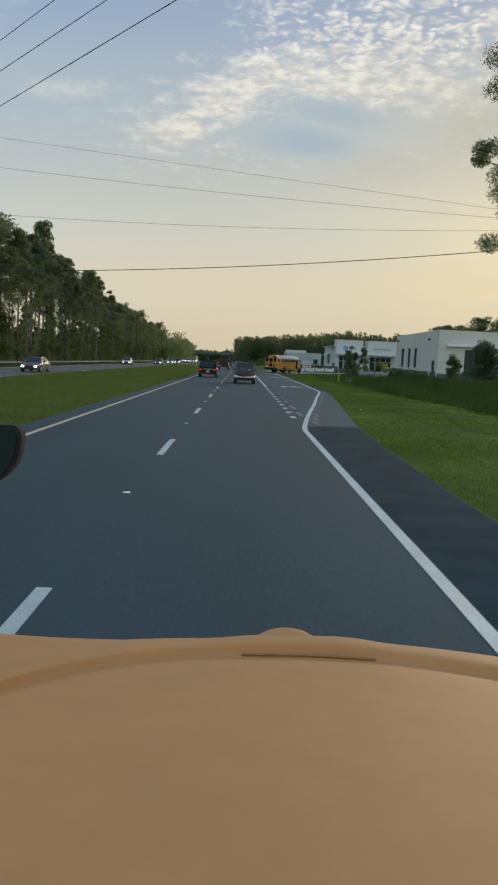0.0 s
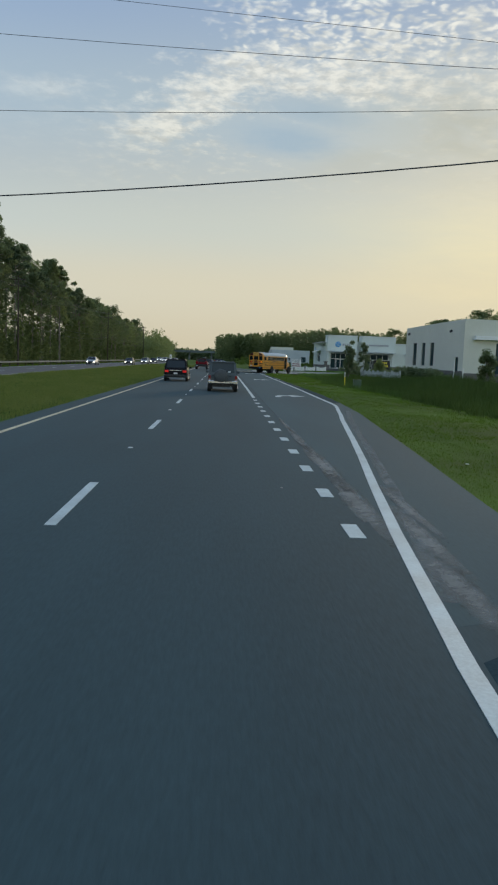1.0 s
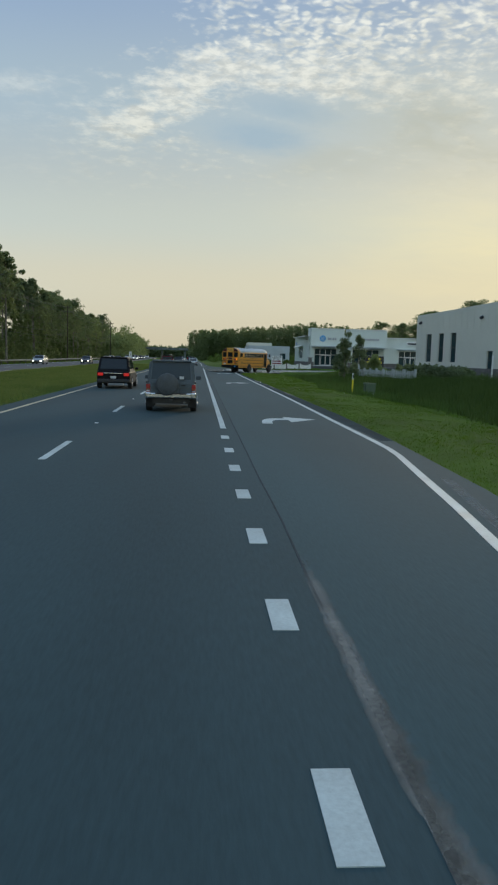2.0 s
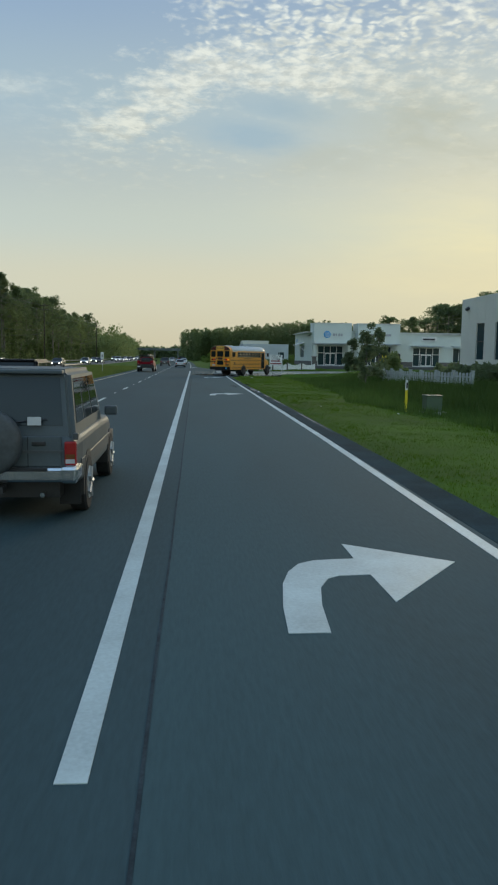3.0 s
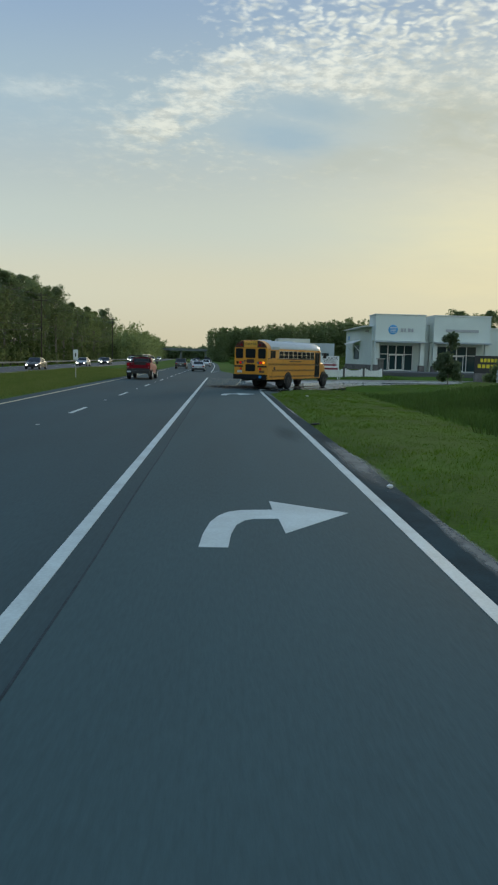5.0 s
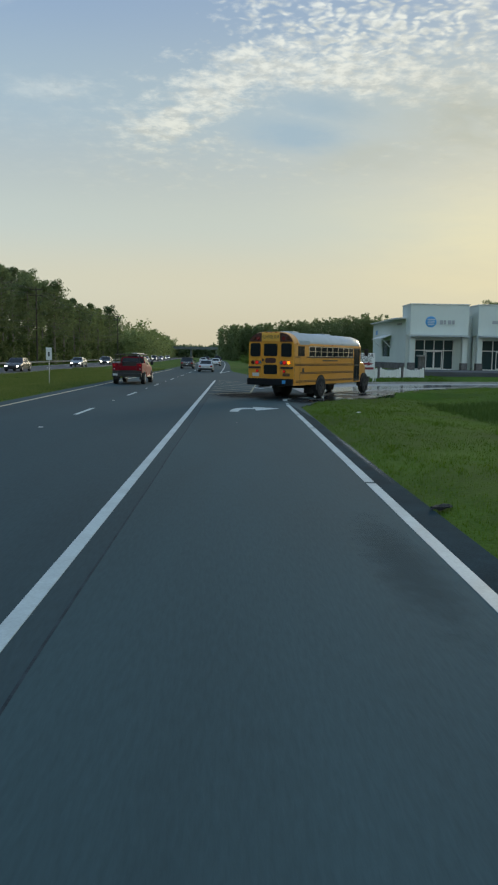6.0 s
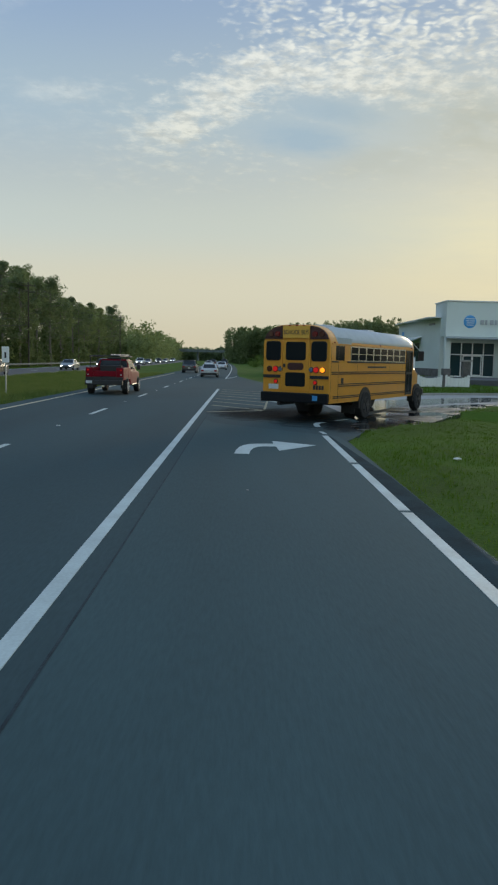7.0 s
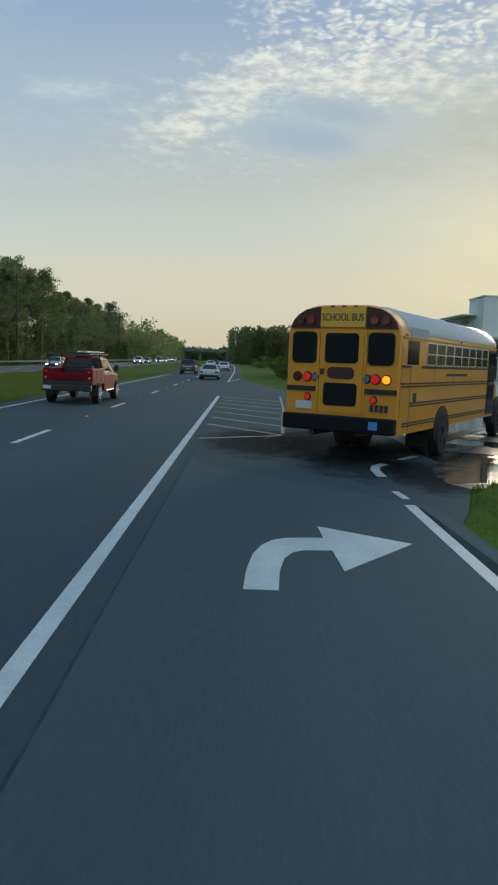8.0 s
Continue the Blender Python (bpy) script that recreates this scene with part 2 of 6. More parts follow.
DARK_CONCRETE = mat("sooty_concrete", (0.13, 0.15, 0.145), rough=0.9, var=0.2, scale=0.3, fine=10, bump=0.2)
CONCRETE = mat("concrete", (0.33, 0.32, 0.30), rough=0.85, var=0.16, scale=0.7, fine=30, bump=0.3)
WET = mat("wet_concrete", (0.12, 0.12, 0.118), rough=0.12, var=0.3, scale=0.25, fine=6, bump=0.05)
LINE_WHITE = mat("road_paint_white", (0.45, 0.51, 0.495), rough=0.6, var=0.14, scale=1.3, fine=30, bump=0.2)
LINE_YELLOW = mat("road_paint_yellow", (0.52, 0.45, 0.29), rough=0.65, var=0.16, scale=1.3, fine=30, bump=0.2)
GROUND = mat("grass_soil", (0.034, 0.074, 0.007), rough=0.95, var=0.30, scale=0.16, fine=14, bump=0.5, tint=(0.058, 0.108, 0.011), depth=0.05, spec=0.1)
BLADE = foliage("grass_blades", (0.048, 0.098, 0.009), (0.092, 0.150, 0.017), 0.45)
BLADE_DRY = foliage("seeding_grass", (0.072, 0.118, 0.026), (0.165, 0.190, 0.070), 0.45)
SWALE_GRASS = foliage("ditch_grass", (0.038, 0.080, 0.020), (0.080, 0.125, 0.036), 0.4)
WEED = foliage("tall_weeds", (0.045, 0.080, 0.018), (0.085, 0.125, 0.032), 0.3)
LEAF = foliage("broadleaf_foliage", (0.092, 0.124, 0.062), (0.172, 0.205, 0.106), 0.64)
VINE = foliage("vine_foliage", (0.075, 0.108, 0.042), (0.150, 0.180, 0.080), 0.6)
NEEDLE = foliage("pine_foliage", (0.082, 0.112, 0.068), (0.152, 0.186, 0.108), 0.62)
BARK = mat("pine_bark", (0.20, 0.175, 0.145), rough=0.95, var=0.3, scale=2, fine=12, bump=0.8, stretch=(1, 1, 0.25), depth=0.03)
STUCCO = mat("white_stucco", (0.60, 0.645, 0.60), rough=0.85, var=0.05, scale=0.25, fine=20, bump=0.25)
PANEL = mat("white_metal_cladding", (0.62, 0.61, 0.53), rough=0.55, var=0.05, scale=0.2, fine=8, bump=0.05)
GREYWALL = mat("pale_grey_cladding", (0.42, 0.46, 0.48), rough=0.7, var=0.08, scale=0.3, fine=10, bump=0.1)
ROOF = mat("roofing", (0.30, 0.30, 0.30), rough=0.8, var=0.12, scale=0.5, fine=10)
STONE = mat("stone_base", (0.13, 0.12, 0.115), rough=0.9, var=0.35, scale=1.6, fine=12, bump=0.6, depth=0.03)
DARKMETAL = mat("dark_metal", (0.04, 0.04, 0.042), rough=0.5, var=0.15, scale=3, fine=30, metal=0.3)
STEEL = mat("galvanised_steel", (0.42, 0.43, 0.44), rough=0.45, var=0.12, scale=2, fine=20, metal=0.7)
WEATHERED = mat("weathered_steel", (0.20, 0.21, 0.20), rough=0.7, var=0.2, scale=0.6, fine=14, metal=0.3)
CHROME = mat("chrome", (0.62, 0.62, 0.62), rough=0.22, var=0.04, scale=3, fine=20, metal=1.0, bump=0.0)
RUBBER = mat("rubber", (0.018, 0.018, 0.019), rough=0.85, var=0.2, scale=6, fine=50, bump=0.3)
BLACK = mat("black_plastic", (0.016, 0.016, 0.017), rough=0.5, var=0.2, scale=4, fine=40, bump=0.1)
GLASS = glass("tinted_glass", spec=0.28)
BUSGLASS = glass("dark_bus_glass", (0.016, 0.019, 0.020), 0.12, 0.04)
PALE_GLASS = glass("pale_rear_glass", (0.030, 0.040, 0.044), 0.06, 0.35)
SHOPGLASS = glass("shop_glass", (0.026, 0.052, 0.058), 0.05, 0.14)
WOODPOLE = mat("weathered_pole_wood", (0.075, 0.062, 0.05), rough=0.95, var=0.25, scale=2, fine=20, bump=0.5, stretch=(1, 1, 0.1))
WHITEPLASTIC = mat("white_vinyl", (0.72, 0.72, 0.70), rough=0.5, var=0.06, scale=1.5, fine=20, bump=0.05)
OLD_VINYL = mat("weathered_vinyl", (0.40, 0.42, 0.40), rough=0.7, var=0.2, scale=1.2, fine=16, bump=0.1)
REDSIGN = paint("sign_red", (0.42, 0.02, 0.02), 0.45)
BUSYELLOW = mat("bus_yellow_paint", (0.67, 0.29, 0.026), rough=0.36, var=0.06, scale=0.8, fine=14, bump=0.03, coat=0.3)
BUSWHITE = paint("bus_white_roof", (0.50, 0.51, 0.51), 0.45)
TAIL_ON = lamp_glow("brake_light_lit", (0.62, 0.016, 0.013), 0.32)
TAIL_DIM = lamp_glow("tail_light", (0.20, 0.008, 0.008), 0.12)
BOARD = mat("sign_yellow", (0.74, 0.40, 0.06), rough=0.4, var=0.05, scale=2, fine=20, bump=0.0)
AMBER_ON = lamp_glow("turn_signal_lit", (1.0, 0.26, 0.012), 1.5)
AMBER_DIM = paint("amber_lens", (0.14, 0.05, 0.01), 0.25)
HEAD_ON = lamp_glow("headlight_lit", (1.0, 0.93, 0.78), 6.0)
LENS = paint("clear_lens", (0.45, 0.45, 0.45), 0.15)
PLATE = paint("pale_plate", (0.55, 0.56, 0.56), 0.5)
INK = mat("dark_lettering", (0.03, 0.03, 0.035), rough=0.6, var=0.1, scale=4, fine=20, bump=0.0)
MAROON = mat("maroon_lettering", (0.22, 0.02, 0.03), rough=0.6, var=0.1, scale=4, fine=20, bump=0.0)
BLUELOGO = mat("blue_sign_face", (0.06, 0.30, 0.62), rough=0.4, var=0.1, scale=2, fine=10, bump=0.0)
GREYLOGO = mat("grey_sign_face", (0.36, 0.37, 0.38), rough=0.5, var=0.1, scale=2, fine=10, bump=0.0)
YELLOWPOST = mat("yellow_marker", (0.70, 0.55, 0.02), rough=0.5, var=0.06, scale=2, fine=20, bump=0.05)
GREENBOX = mat("utility_green", (0.07, 0.11, 0.065), rough=0.6, var=0.1, scale=2, fine=20, bump=0.05)


# ---- mesh helpers ----
def link(name, me, material, parent=None, label="", smooth=False):
    if material is not None:
        me.materials.append(material)
    if smooth:
        for f in me.polygons:
            f.use_smooth = True
    ob = new(name, me)
    if parent is not None:
        ob.parent = parent
    if label:
        ob["label"] = label
    return ob


def part(name, bm, material, parent=None, label="", smooth=False):
    me = bpy.data.meshes.new(name)
    bmesh.ops.recalc_face_normals(bm, faces=bm.faces)
    bm.to_mesh(me)
    bm.free()
    return link(name, me, material, parent, label, smooth)


def raw(name, verts, faces, material, parent=None, label="", smooth=False):
    me = bpy.data.meshes.new(name)
    me.from_pydata([tuple(map(float, p)) for p in verts], [], faces)
    me.update()
    return link(name, me, material, parent, label, smooth)


def empty(name, m=None):
    ob = new(name)
    ob.empty_display_size = 0.3
    if m is not None:
        ob.matrix_world = m
    return ob


def box(bm, x0, x1, y0, y1, z0, z1, bevel=0.0, seg=2, turn=None):
    vs = [bm.verts.new((x, y, z)) for z in (z0, z1) for y in (y0, y1) for x in (x0, x1)]
    fs = [bm.faces.new([vs[i] for i in q]) for q in ((0, 2, 3, 1), (4, 5, 7, 6), (0, 1, 5, 4), (2, 6, 7, 3), (0, 4, 6, 2), (1, 3, 7, 5))]
    if turn is not None:
        bmesh.ops.transform(bm, matrix=turn, verts=vs)
    if bevel:
        es = list({e for f in fs for e in f.edges})
        bmesh.ops.bevel(bm, geom=es, offset=bevel, segments=seg, affect="EDGES", profile=0.5)
    return bm


def solid(*args, **kw):
    return box(bmesh.new(), *args, **kw)


def tube(bm, p, q, r0, r1=None, n=10, caps=True):
    """A round bar from p to q."""
    p, q = Vector(p), Vector(q)
    r1 = r0 if r1 is None else r1
    turn = (q - p).to_track_quat("Z", "Y").to_matrix()
    ring = []
    for c, r in ((p, r0), (q, r1)):
        ring.append([bm.verts.new(c + turn @ Vector((r * math.cos(2 * math.pi * i / n), r * math.sin(2 * math.pi * i / n), 0))) for i in range(n)])
    for i in range(n):
        bm.faces.new((ring[0][i], ring[0][(i + 1) % n], ring[1][(i + 1) % n], ring[1][i]))
    if caps:
        bm.faces.new(ring[0][::-1])
        bm.faces.new(ring[1])
    return bm


def loft(bm, rings, cap=True):
    vs = [[bm.verts.new(p) for p in ring] for ring in rings]
    n = len(vs[0])
    for a, b in zip(vs, vs[1:]):
        for i in range(n):
            bm.faces.new((a[i], a[(i + 1) % n], b[(i + 1) % n], b[i]))
    if cap:
        bm.faces.new(vs[0][::-1])
        bm.faces.new(vs[-1])
    return bm


def rounded(hw, z0, z1, r0, r1, y, n=4, cx=0.0):
    """A closed ring at station y: a box section with round lower and upper corners."""
    pts = []
    for sx, zc, r, a0 in ((1, z0 + r0, r0, -90), (1, z1 - r1, r1, 0), (-1, z1 - r1, r1, 90), (-1, z0 + r0, r0, 180)):
        for i in range(n + 1):
            a = radians(a0 + 90 * i / n)
            pts.append((cx + sx * (hw - r) + r * math.cos(a), y, zc + r * math.sin(a)))
    return pts


def pane(corners, u0, u1, v0, v1, lift=0.006, thick=0.01):
    """A thin plate on a four-cornered face (lower left, lower right, upper right, upper left), from u0..u1, v0..v1 of it."""
    a, b, c, d = (Vector(p) for p in corners)
    nrm = ((b - a).cross(d - a)).normalized()
    bm = bmesh.new()
    at = lambda s, t: (a * (1 - s) + b * s) * (1 - t) + (d * (1 - s) + c * s) * t
    out = [[bm.verts.new(at(s, t) + nrm * h) for s, t in ((u0, v0), (u1, v0), (u1, v1), (u0, v1))] for h in (lift - thick, lift)]
    bm.faces.new(out[0][::-1])
    bm.faces.new(out[1])
    for i in range(4):
        bm.faces.new((out[0][i], out[0][(i + 1) % 4], out[1][(i + 1) % 4], out[1][i]))
    return bm


def lettering(name, body, size, material, parent, at, turn=(90, 0, 0), depth=0.004, tall=1.0):
    """Words in the built-in font, as a mesh, centred on a place."""
    cu = bpy.data.curves.new(name, "FONT")
    cu.body, cu.size, cu.extrude, cu.align_x, cu.align_y = body, size, depth, "CENTER", "CENTER"
    tmp = bpy.data.objects.new(name, cu)
    scene.collection.objects.link(tmp)
    me = bpy.data.meshes.new_from_object(tmp.evaluated_get(bpy.context.evaluated_depsgraph_get()))
    bpy.data.objects.remove(tmp)
    me.transform(pose(*at, *turn) @ Matrix.Diagonal((1, tall, 1, 1)))
    return link(name, me, material, parent)


def bend(y):
    """The carriageways swing gently to the left in the distance."""
    return -0.00009 * max(0.0, y - 190.0) ** 2 if y < 420 else -4.76 - 0.0414 * (y - 420)


def strip(name, x0, x1, y0, y1, z, material, parent=None, step=12.0, thick=0.012, label=""):
    """A band along the road, with thickness, that follows its bend."""
    n = max(1, int((y1 - y0) / step))
    bm = bmesh.new()
    rows = []
    for i in range(n + 1):
        y = y0 + (y1 - y0) * i / n
        b = bend(y)
        rows.append([bm.verts.new(p) for p in ((x0 + b, y, z - thick), (x1 + b, y, z - thick), (x1 + b, y, z), (x0 + b, y, z))])
    for a, c in zip(rows, rows[1:]):
        for i in range(4):
            bm.faces.new((a[i], a[(i + 1) % 4], c[(i + 1) % 4], c[i]))
    bm.faces.new(rows[0][::-1])
    bm.faces.new(rows[-1])
    return part(name, bm, material, parent, label)


def slab(name, outline, z0, z1, material, parent=None, label=""):
    """A flat plate with the given outline in plan."""
    bm = bmesh.new()
    lo = [bm.verts.new((x, y, z0)) for x, y in outline]
    hi = [bm.verts.new((x, y, z1)) for x, y in outline]
    n = len(outline)
    bm.faces.new(lo[::-1])
    bm.faces.new(hi)
    for i in range(n):
        bm.faces.new((lo[i], lo[(i + 1) % n], hi[(i + 1) % n], hi[i]))
    return part(name, bm, material, parent, label)


# ---- ground and roads ----
def along(table, x):
    """Straight-line interpolation in a short table of pairs."""
    for (x0, y0), (x1, y1) in zip(table, table[1:]):
        if x <= x1:
            return y0 + (y1 - y0) * max(0.0, x - x0) / (x1 - x0)
    return table[-1][1]


NEAR = [(8.2, 136.2), (9.0, 139.2), (10.1, 140.6), (11.5, 142.9), (14.1, 148.2), (17.0, 152.6), (23.3, 158.6), (40, 164), (90, 172)]
FAR = [(8.3, 174.0), (9.2, 166.5), (10.6, 158.7), (12.6, 160.6), (18.0, 164.5), (25.7, 167.3), (40, 171), (90, 180)]


def lift(x, y):
    """Height of the grass beside and beyond the roads."""
    h = -0.05
    if 8.3 < x < 95 and 137 < y < 181 and along(NEAR, x) - 0.3 < y < along(FAR, x) + 0.3:
        return -0.08
    if x > 7.9 + bend(y):
        s = x - 7.9
        h = -0.05 + 0.10 * min(1.0, s / 1.0)
        if y < 148:
            h += -0.32 * math.exp(-((s - 8.0) / 3.2) ** 2) + 0.55 * min(1.0, max(0.0, (s - 11) / 5.0))
        else:
            h += 0.55 * min(1.0, max(0.0, (y - 168) / 14.0)) * min(1.0, max(0, (s - 4) / 6))
    elif -15.6 < x < -4.6:
        s = (x + 10.1) / 5.5
        h = -0.05 + 0.14 * min(1, (1 - abs(s)) * 8) - 0.38 * (1 - s * s) * 0.8
    elif x < -27:
        h = -0.05 - 0.35 * min(1.0, (-27 - x) / 4.0)
    return h


def ground_sheet():
    xs = [-4000, -1500, -600, -300, -160, -100, -70, -55, -45] + [-40 + 1.0 * i for i in range(45)] + [5 + 0.5 * i for i in range(51)] + [31 + 1.0 * i for i in range(29)] + [64, 72, 85, 100, 140, 200, 300, 600, 1500, 4000]
    ys = [-4000, -1500, -600, -200, -80, -40, -20] + [2.0 * i for i in range(0, 65)] + [130 + 0.75 * i for i in range(64)] + [178 + 2.0 * i for i in range(32)] + [250 + 15 * i for i in range(0, 40)] + [900, 1200, 2000, 4500]
    verts = []
    for y in ys:
        for x in xs:
            z = lift(x, y)
            if -45 < x < 60 and 0 <= y <= 240 and not (-4.9 < x < 9.0):
                z += 0.05 * (noise.noise((x * 0.35, y * 0.35, 3.0))) + 0.03 * noise.noise((x * 1.3, y * 1.1, 7.0))
            verts.append((x, y, z))
    w = len(xs)
    faces = [(j * w + i, j * w + i + 1, (j + 1) * w + i + 1, (j + 1) * w + i) for j in range(len(ys) - 1) for i in range(w - 1)]
    ob = raw("ground", verts, faces, GROUND, smooth=True)
    return tagged(ob, "mown green roadside grass with bare and darker patches", "grass", kind="structure")


ground = ground_sheet()

# the carriageway that the camera drives on, with its widening for the turn lane
right_edge = [(5.15, -60), (5.2, 18), (5.35, 24), (5.60, 30), (6.08, 36), (6.66, 42.5), (7.18, 49), (7.68, 55), (8.0, 62), (8.2, 70), (8.15, 100), (7.98, 124), (8.02, 136), (8.3, 136.7), (9.0, 138.9), (9.6, 140.6), (9.9, 146),
              (9.6, 150), (9.9, 160), (9.2, 166), (8.2, 173.6), (6.4, 188), (4.9, 202)]
outline = list(right_edge)
for yy in range(216, 640, 16):
    outline.append((4.6 + bend(yy), yy))
for yy in range(632, 200, -16):
    outline.append((-4.35 + bend(yy), yy))
outline += [(-4.35, 190), (-4.35, -60)]
road = slab("road", outline, -0.25, 0.0, ASPHALT)
tagged(road, "worn grey asphalt dual carriageway with a turn lane", "road", kind="structure")

S, R, YL = 3.65, 7.57, -3.55
# the newer, paler surface of the turn lane
lane = slab("turn_lane", [(3.92, 30.0), (4.5, 30.2), (5.59, 30.3), (6.08, 36), (6.66, 42.5), (7.18, 49), (7.68, 55), (8.0, 62), (8.2, 70), (8.15, 100), (7.98, 124), (7.95, 137), (4.4, 140.5), (4.03, 142.0), (4.03, 33.0)], -0.05, 0.0008, ASPHALT_NEW)
tagged(lane, "paler asphalt of the added turn lane", "road", kind="structure")
# rougher shoulders
shoulder = slab("shoulder", [(7.66, 62), (7.98, 62), (8.2, 70), (8.15, 100), (7.98, 124), (7.97, 130), (7.70, 137), (7.66, 137)], 0.0, 0.005, SHOULDER)
ob = slab("shoulder", [(3.72, -60), (5.13, -60), (5.18, 18), (5.33, 24), (5.56, 29.8), (5.0, 29.9), (4.4, 29.7), (3.88, 29.3), (3.76, 28.0)], 0.0, 0.0015, SHOULDER)
tagged(ob, "dark asphalt shoulder before the widening", "shoulder", kind="structure")
tagged(shoulder, "rough asphalt shoulder along the turn lane", "shoulder", kind="structure")

opposite = strip("road_opposite", -25.4, -16.0, -60, 640, 0.01, ASPHALT_OLD, thick=0.3)
tagged(opposite, "pale asphalt carriageway for the oncoming traffic", "road", kind="structure")
strip("edge_line", -16.6, -16.45, -60, 640, 0.016, LINE_YELLOW, opposite, thick=0.006)
strip("edge_line", -25.0, -24.85, -60, 640, 0.016, LINE_WHITE, opposite, thick=0.006)
for i in range(26):
    strip("lane_dash", -20.8, -20.66, 2 + 12.19 * i, 5.05 + 12.19 * i, 0.016, LINE_WHITE, opposite, thick=0.006)

# painted lines on the road
T = 0.006
strip("yellow_edge_line", YL - 0.07, YL + 0.07, -60, 214, T, LINE_YELLOW, road, thick=T, label="worn yellow edge line")
strip("yellow_edge_line", YL - 0.07, YL + 0.07, 232, 640, T, LINE_YELLOW, road, thick=T, label="worn yellow edge line")
strip("white_edge_line", S - 0.075, S + 0.075, -60, 28.0, T, LINE_WHITE, road, thick=T)
for k in range(-3, 34):
    y0 = 20.93 + 12.19 * k
    strip("lane_dash", -0.07, 0.07, y0, y0 + 3.05, T, LINE_WHITE, road, thick=T)


def ribbon(name, pts, half, material, parent, z=T, label="", low=0.0):
    """A painted line of even width through the given points in plan."""
    bm = bmesh.new()
    rows = []
    for i, (x, y) in enumerate(pts):
        a, b = Vector(pts[max(0, i - 1)]), Vector(pts[min(len(pts) - 1, i + 1)])
        d = (b - a).normalized()
        nx, ny = d.y * half, -d.x * half
        rows.append([bm.verts.new(p) for p in ((x - nx, y - ny, low), (x + nx, y + ny, low), (x + nx, y + ny, z), (x - nx, y - ny, z))])
    for a, c in zip(rows, rows[1:]):
        for i in range(4):
            bm.faces.new((a[i], a[(i + 1) % 4], c[(i + 1) % 4], c[i]))
    bm.faces.new(rows[0][::-1])
    bm.faces.new(rows[-1])
    return part(name, bm, material, parent, label)


# the edge line swings out round the widening, then runs along the turn lane
ribbon("taper_line", [(3.65, 28.0), (3.74, 29.2), (3.93, 31.0), (4.17, 33.2), (4.60, 36.7), (5.08, 40.4), (5.52, 44.0), (5.95, 47.7), (6.36, 51.2), (6.66, 53.4), (7.0, 56.3), (7.33, 59.0), (7.42, 60.2), (7.45, 62.0)], 0.078, LINE_WHITE, road)
ribbon("old_taper_line", [(4.02, 30.6), (4.42, 33.2), (4.78, 35.8), (5.5, 41.6), (5.80, 44.0), (6.15, 47.0), (6.56, 50.6), (6.95, 53.2), (7.35, 56.0)], 0.10, GHOST, road, 0.004, "ghost of an older worn line", low=0.002)
ribbon("turn_lane_edge_line", [(7.45, 62.0), (7.47, 68.0), (7.52, 74.0), (R, 80.0)], 0.08, LINE_WHITE, road, label="white edge line with small breaks")
for a, b in ((80.0, 96.5), (96.7, 117.6), (117.75, 126.9), (127.05, 131.6), (131.85, 137.15)):
    strip("turn_lane_edge_line", R - 0.08, R + 0.08, a, b, T, LINE_WHITE, road, thick=T, label="white edge line with small breaks")
for k in range(1, 13):
    y0 = 30.28 + 2.62 * k
    if y0 < 63:
        strip("dotted_line", S - 0.1, S + 0.1, y0, y0 + 0.72, T, LINE_WHITE, road, thick=T)
strip("turn_lane_line", S - 0.05, S + 0.11, 64.4, 166.7, T, LINE_WHITE, road, thick=T, label="solid white line between the lanes")
strip("white_edge_line", 3.5, 3.64, 192, 640, T, LINE_WHITE, road, thick=T)
ribbon("white_edge_line", [(3.57, 192), (4.2, 198.0), (4.6, 203.0)], 0.07, LINE_WHITE, road)
for pts, half in (([(7.58, 138.3), (7.63, 137.65)], 0.06), ([(8.02, 141.58), (7.78, 141.2), (7.67, 140.7), (7.65, 139.85)], 0.09), ([(8.5, 142.4), (9.0, 143.1)], 0.07)):
    ribbon("short_dash", pts, half, LINE_WHITE, road)
ribbon("short_dash", [(6.55, 153.9), (7.05, 152.6)], 0.14, LINE_WHITE, road)
ribbon("tar_seam", [(4.02 + 0.03 * noise.noise((0.35 * k, 1.0, 6.0)), 42.0 + 1.5 * k) for k in range(71)], 0.011, SEAM, road, 0.003, "dark tar seam along the turn lane")
def blob(cx, cy, rx, ry, seed, n=40, rough=0.35):
    """A ragged closed outline round a place."""
    out = []
    for i in range(n):
        a = 2 * math.pi * i / n
        k = 1 + rough * noise.noise((math.cos(a) * 1.6 + seed * 7.3, math.sin(a) * 1.6, seed)) + 0.4 * rough * noise.noise((math.cos(a) * 6 + seed, math.sin(a) * 6, seed * 3.1))
        out.append((cx + rx * k * math.cos(a), cy + ry * k * math.sin(a)))
    return out


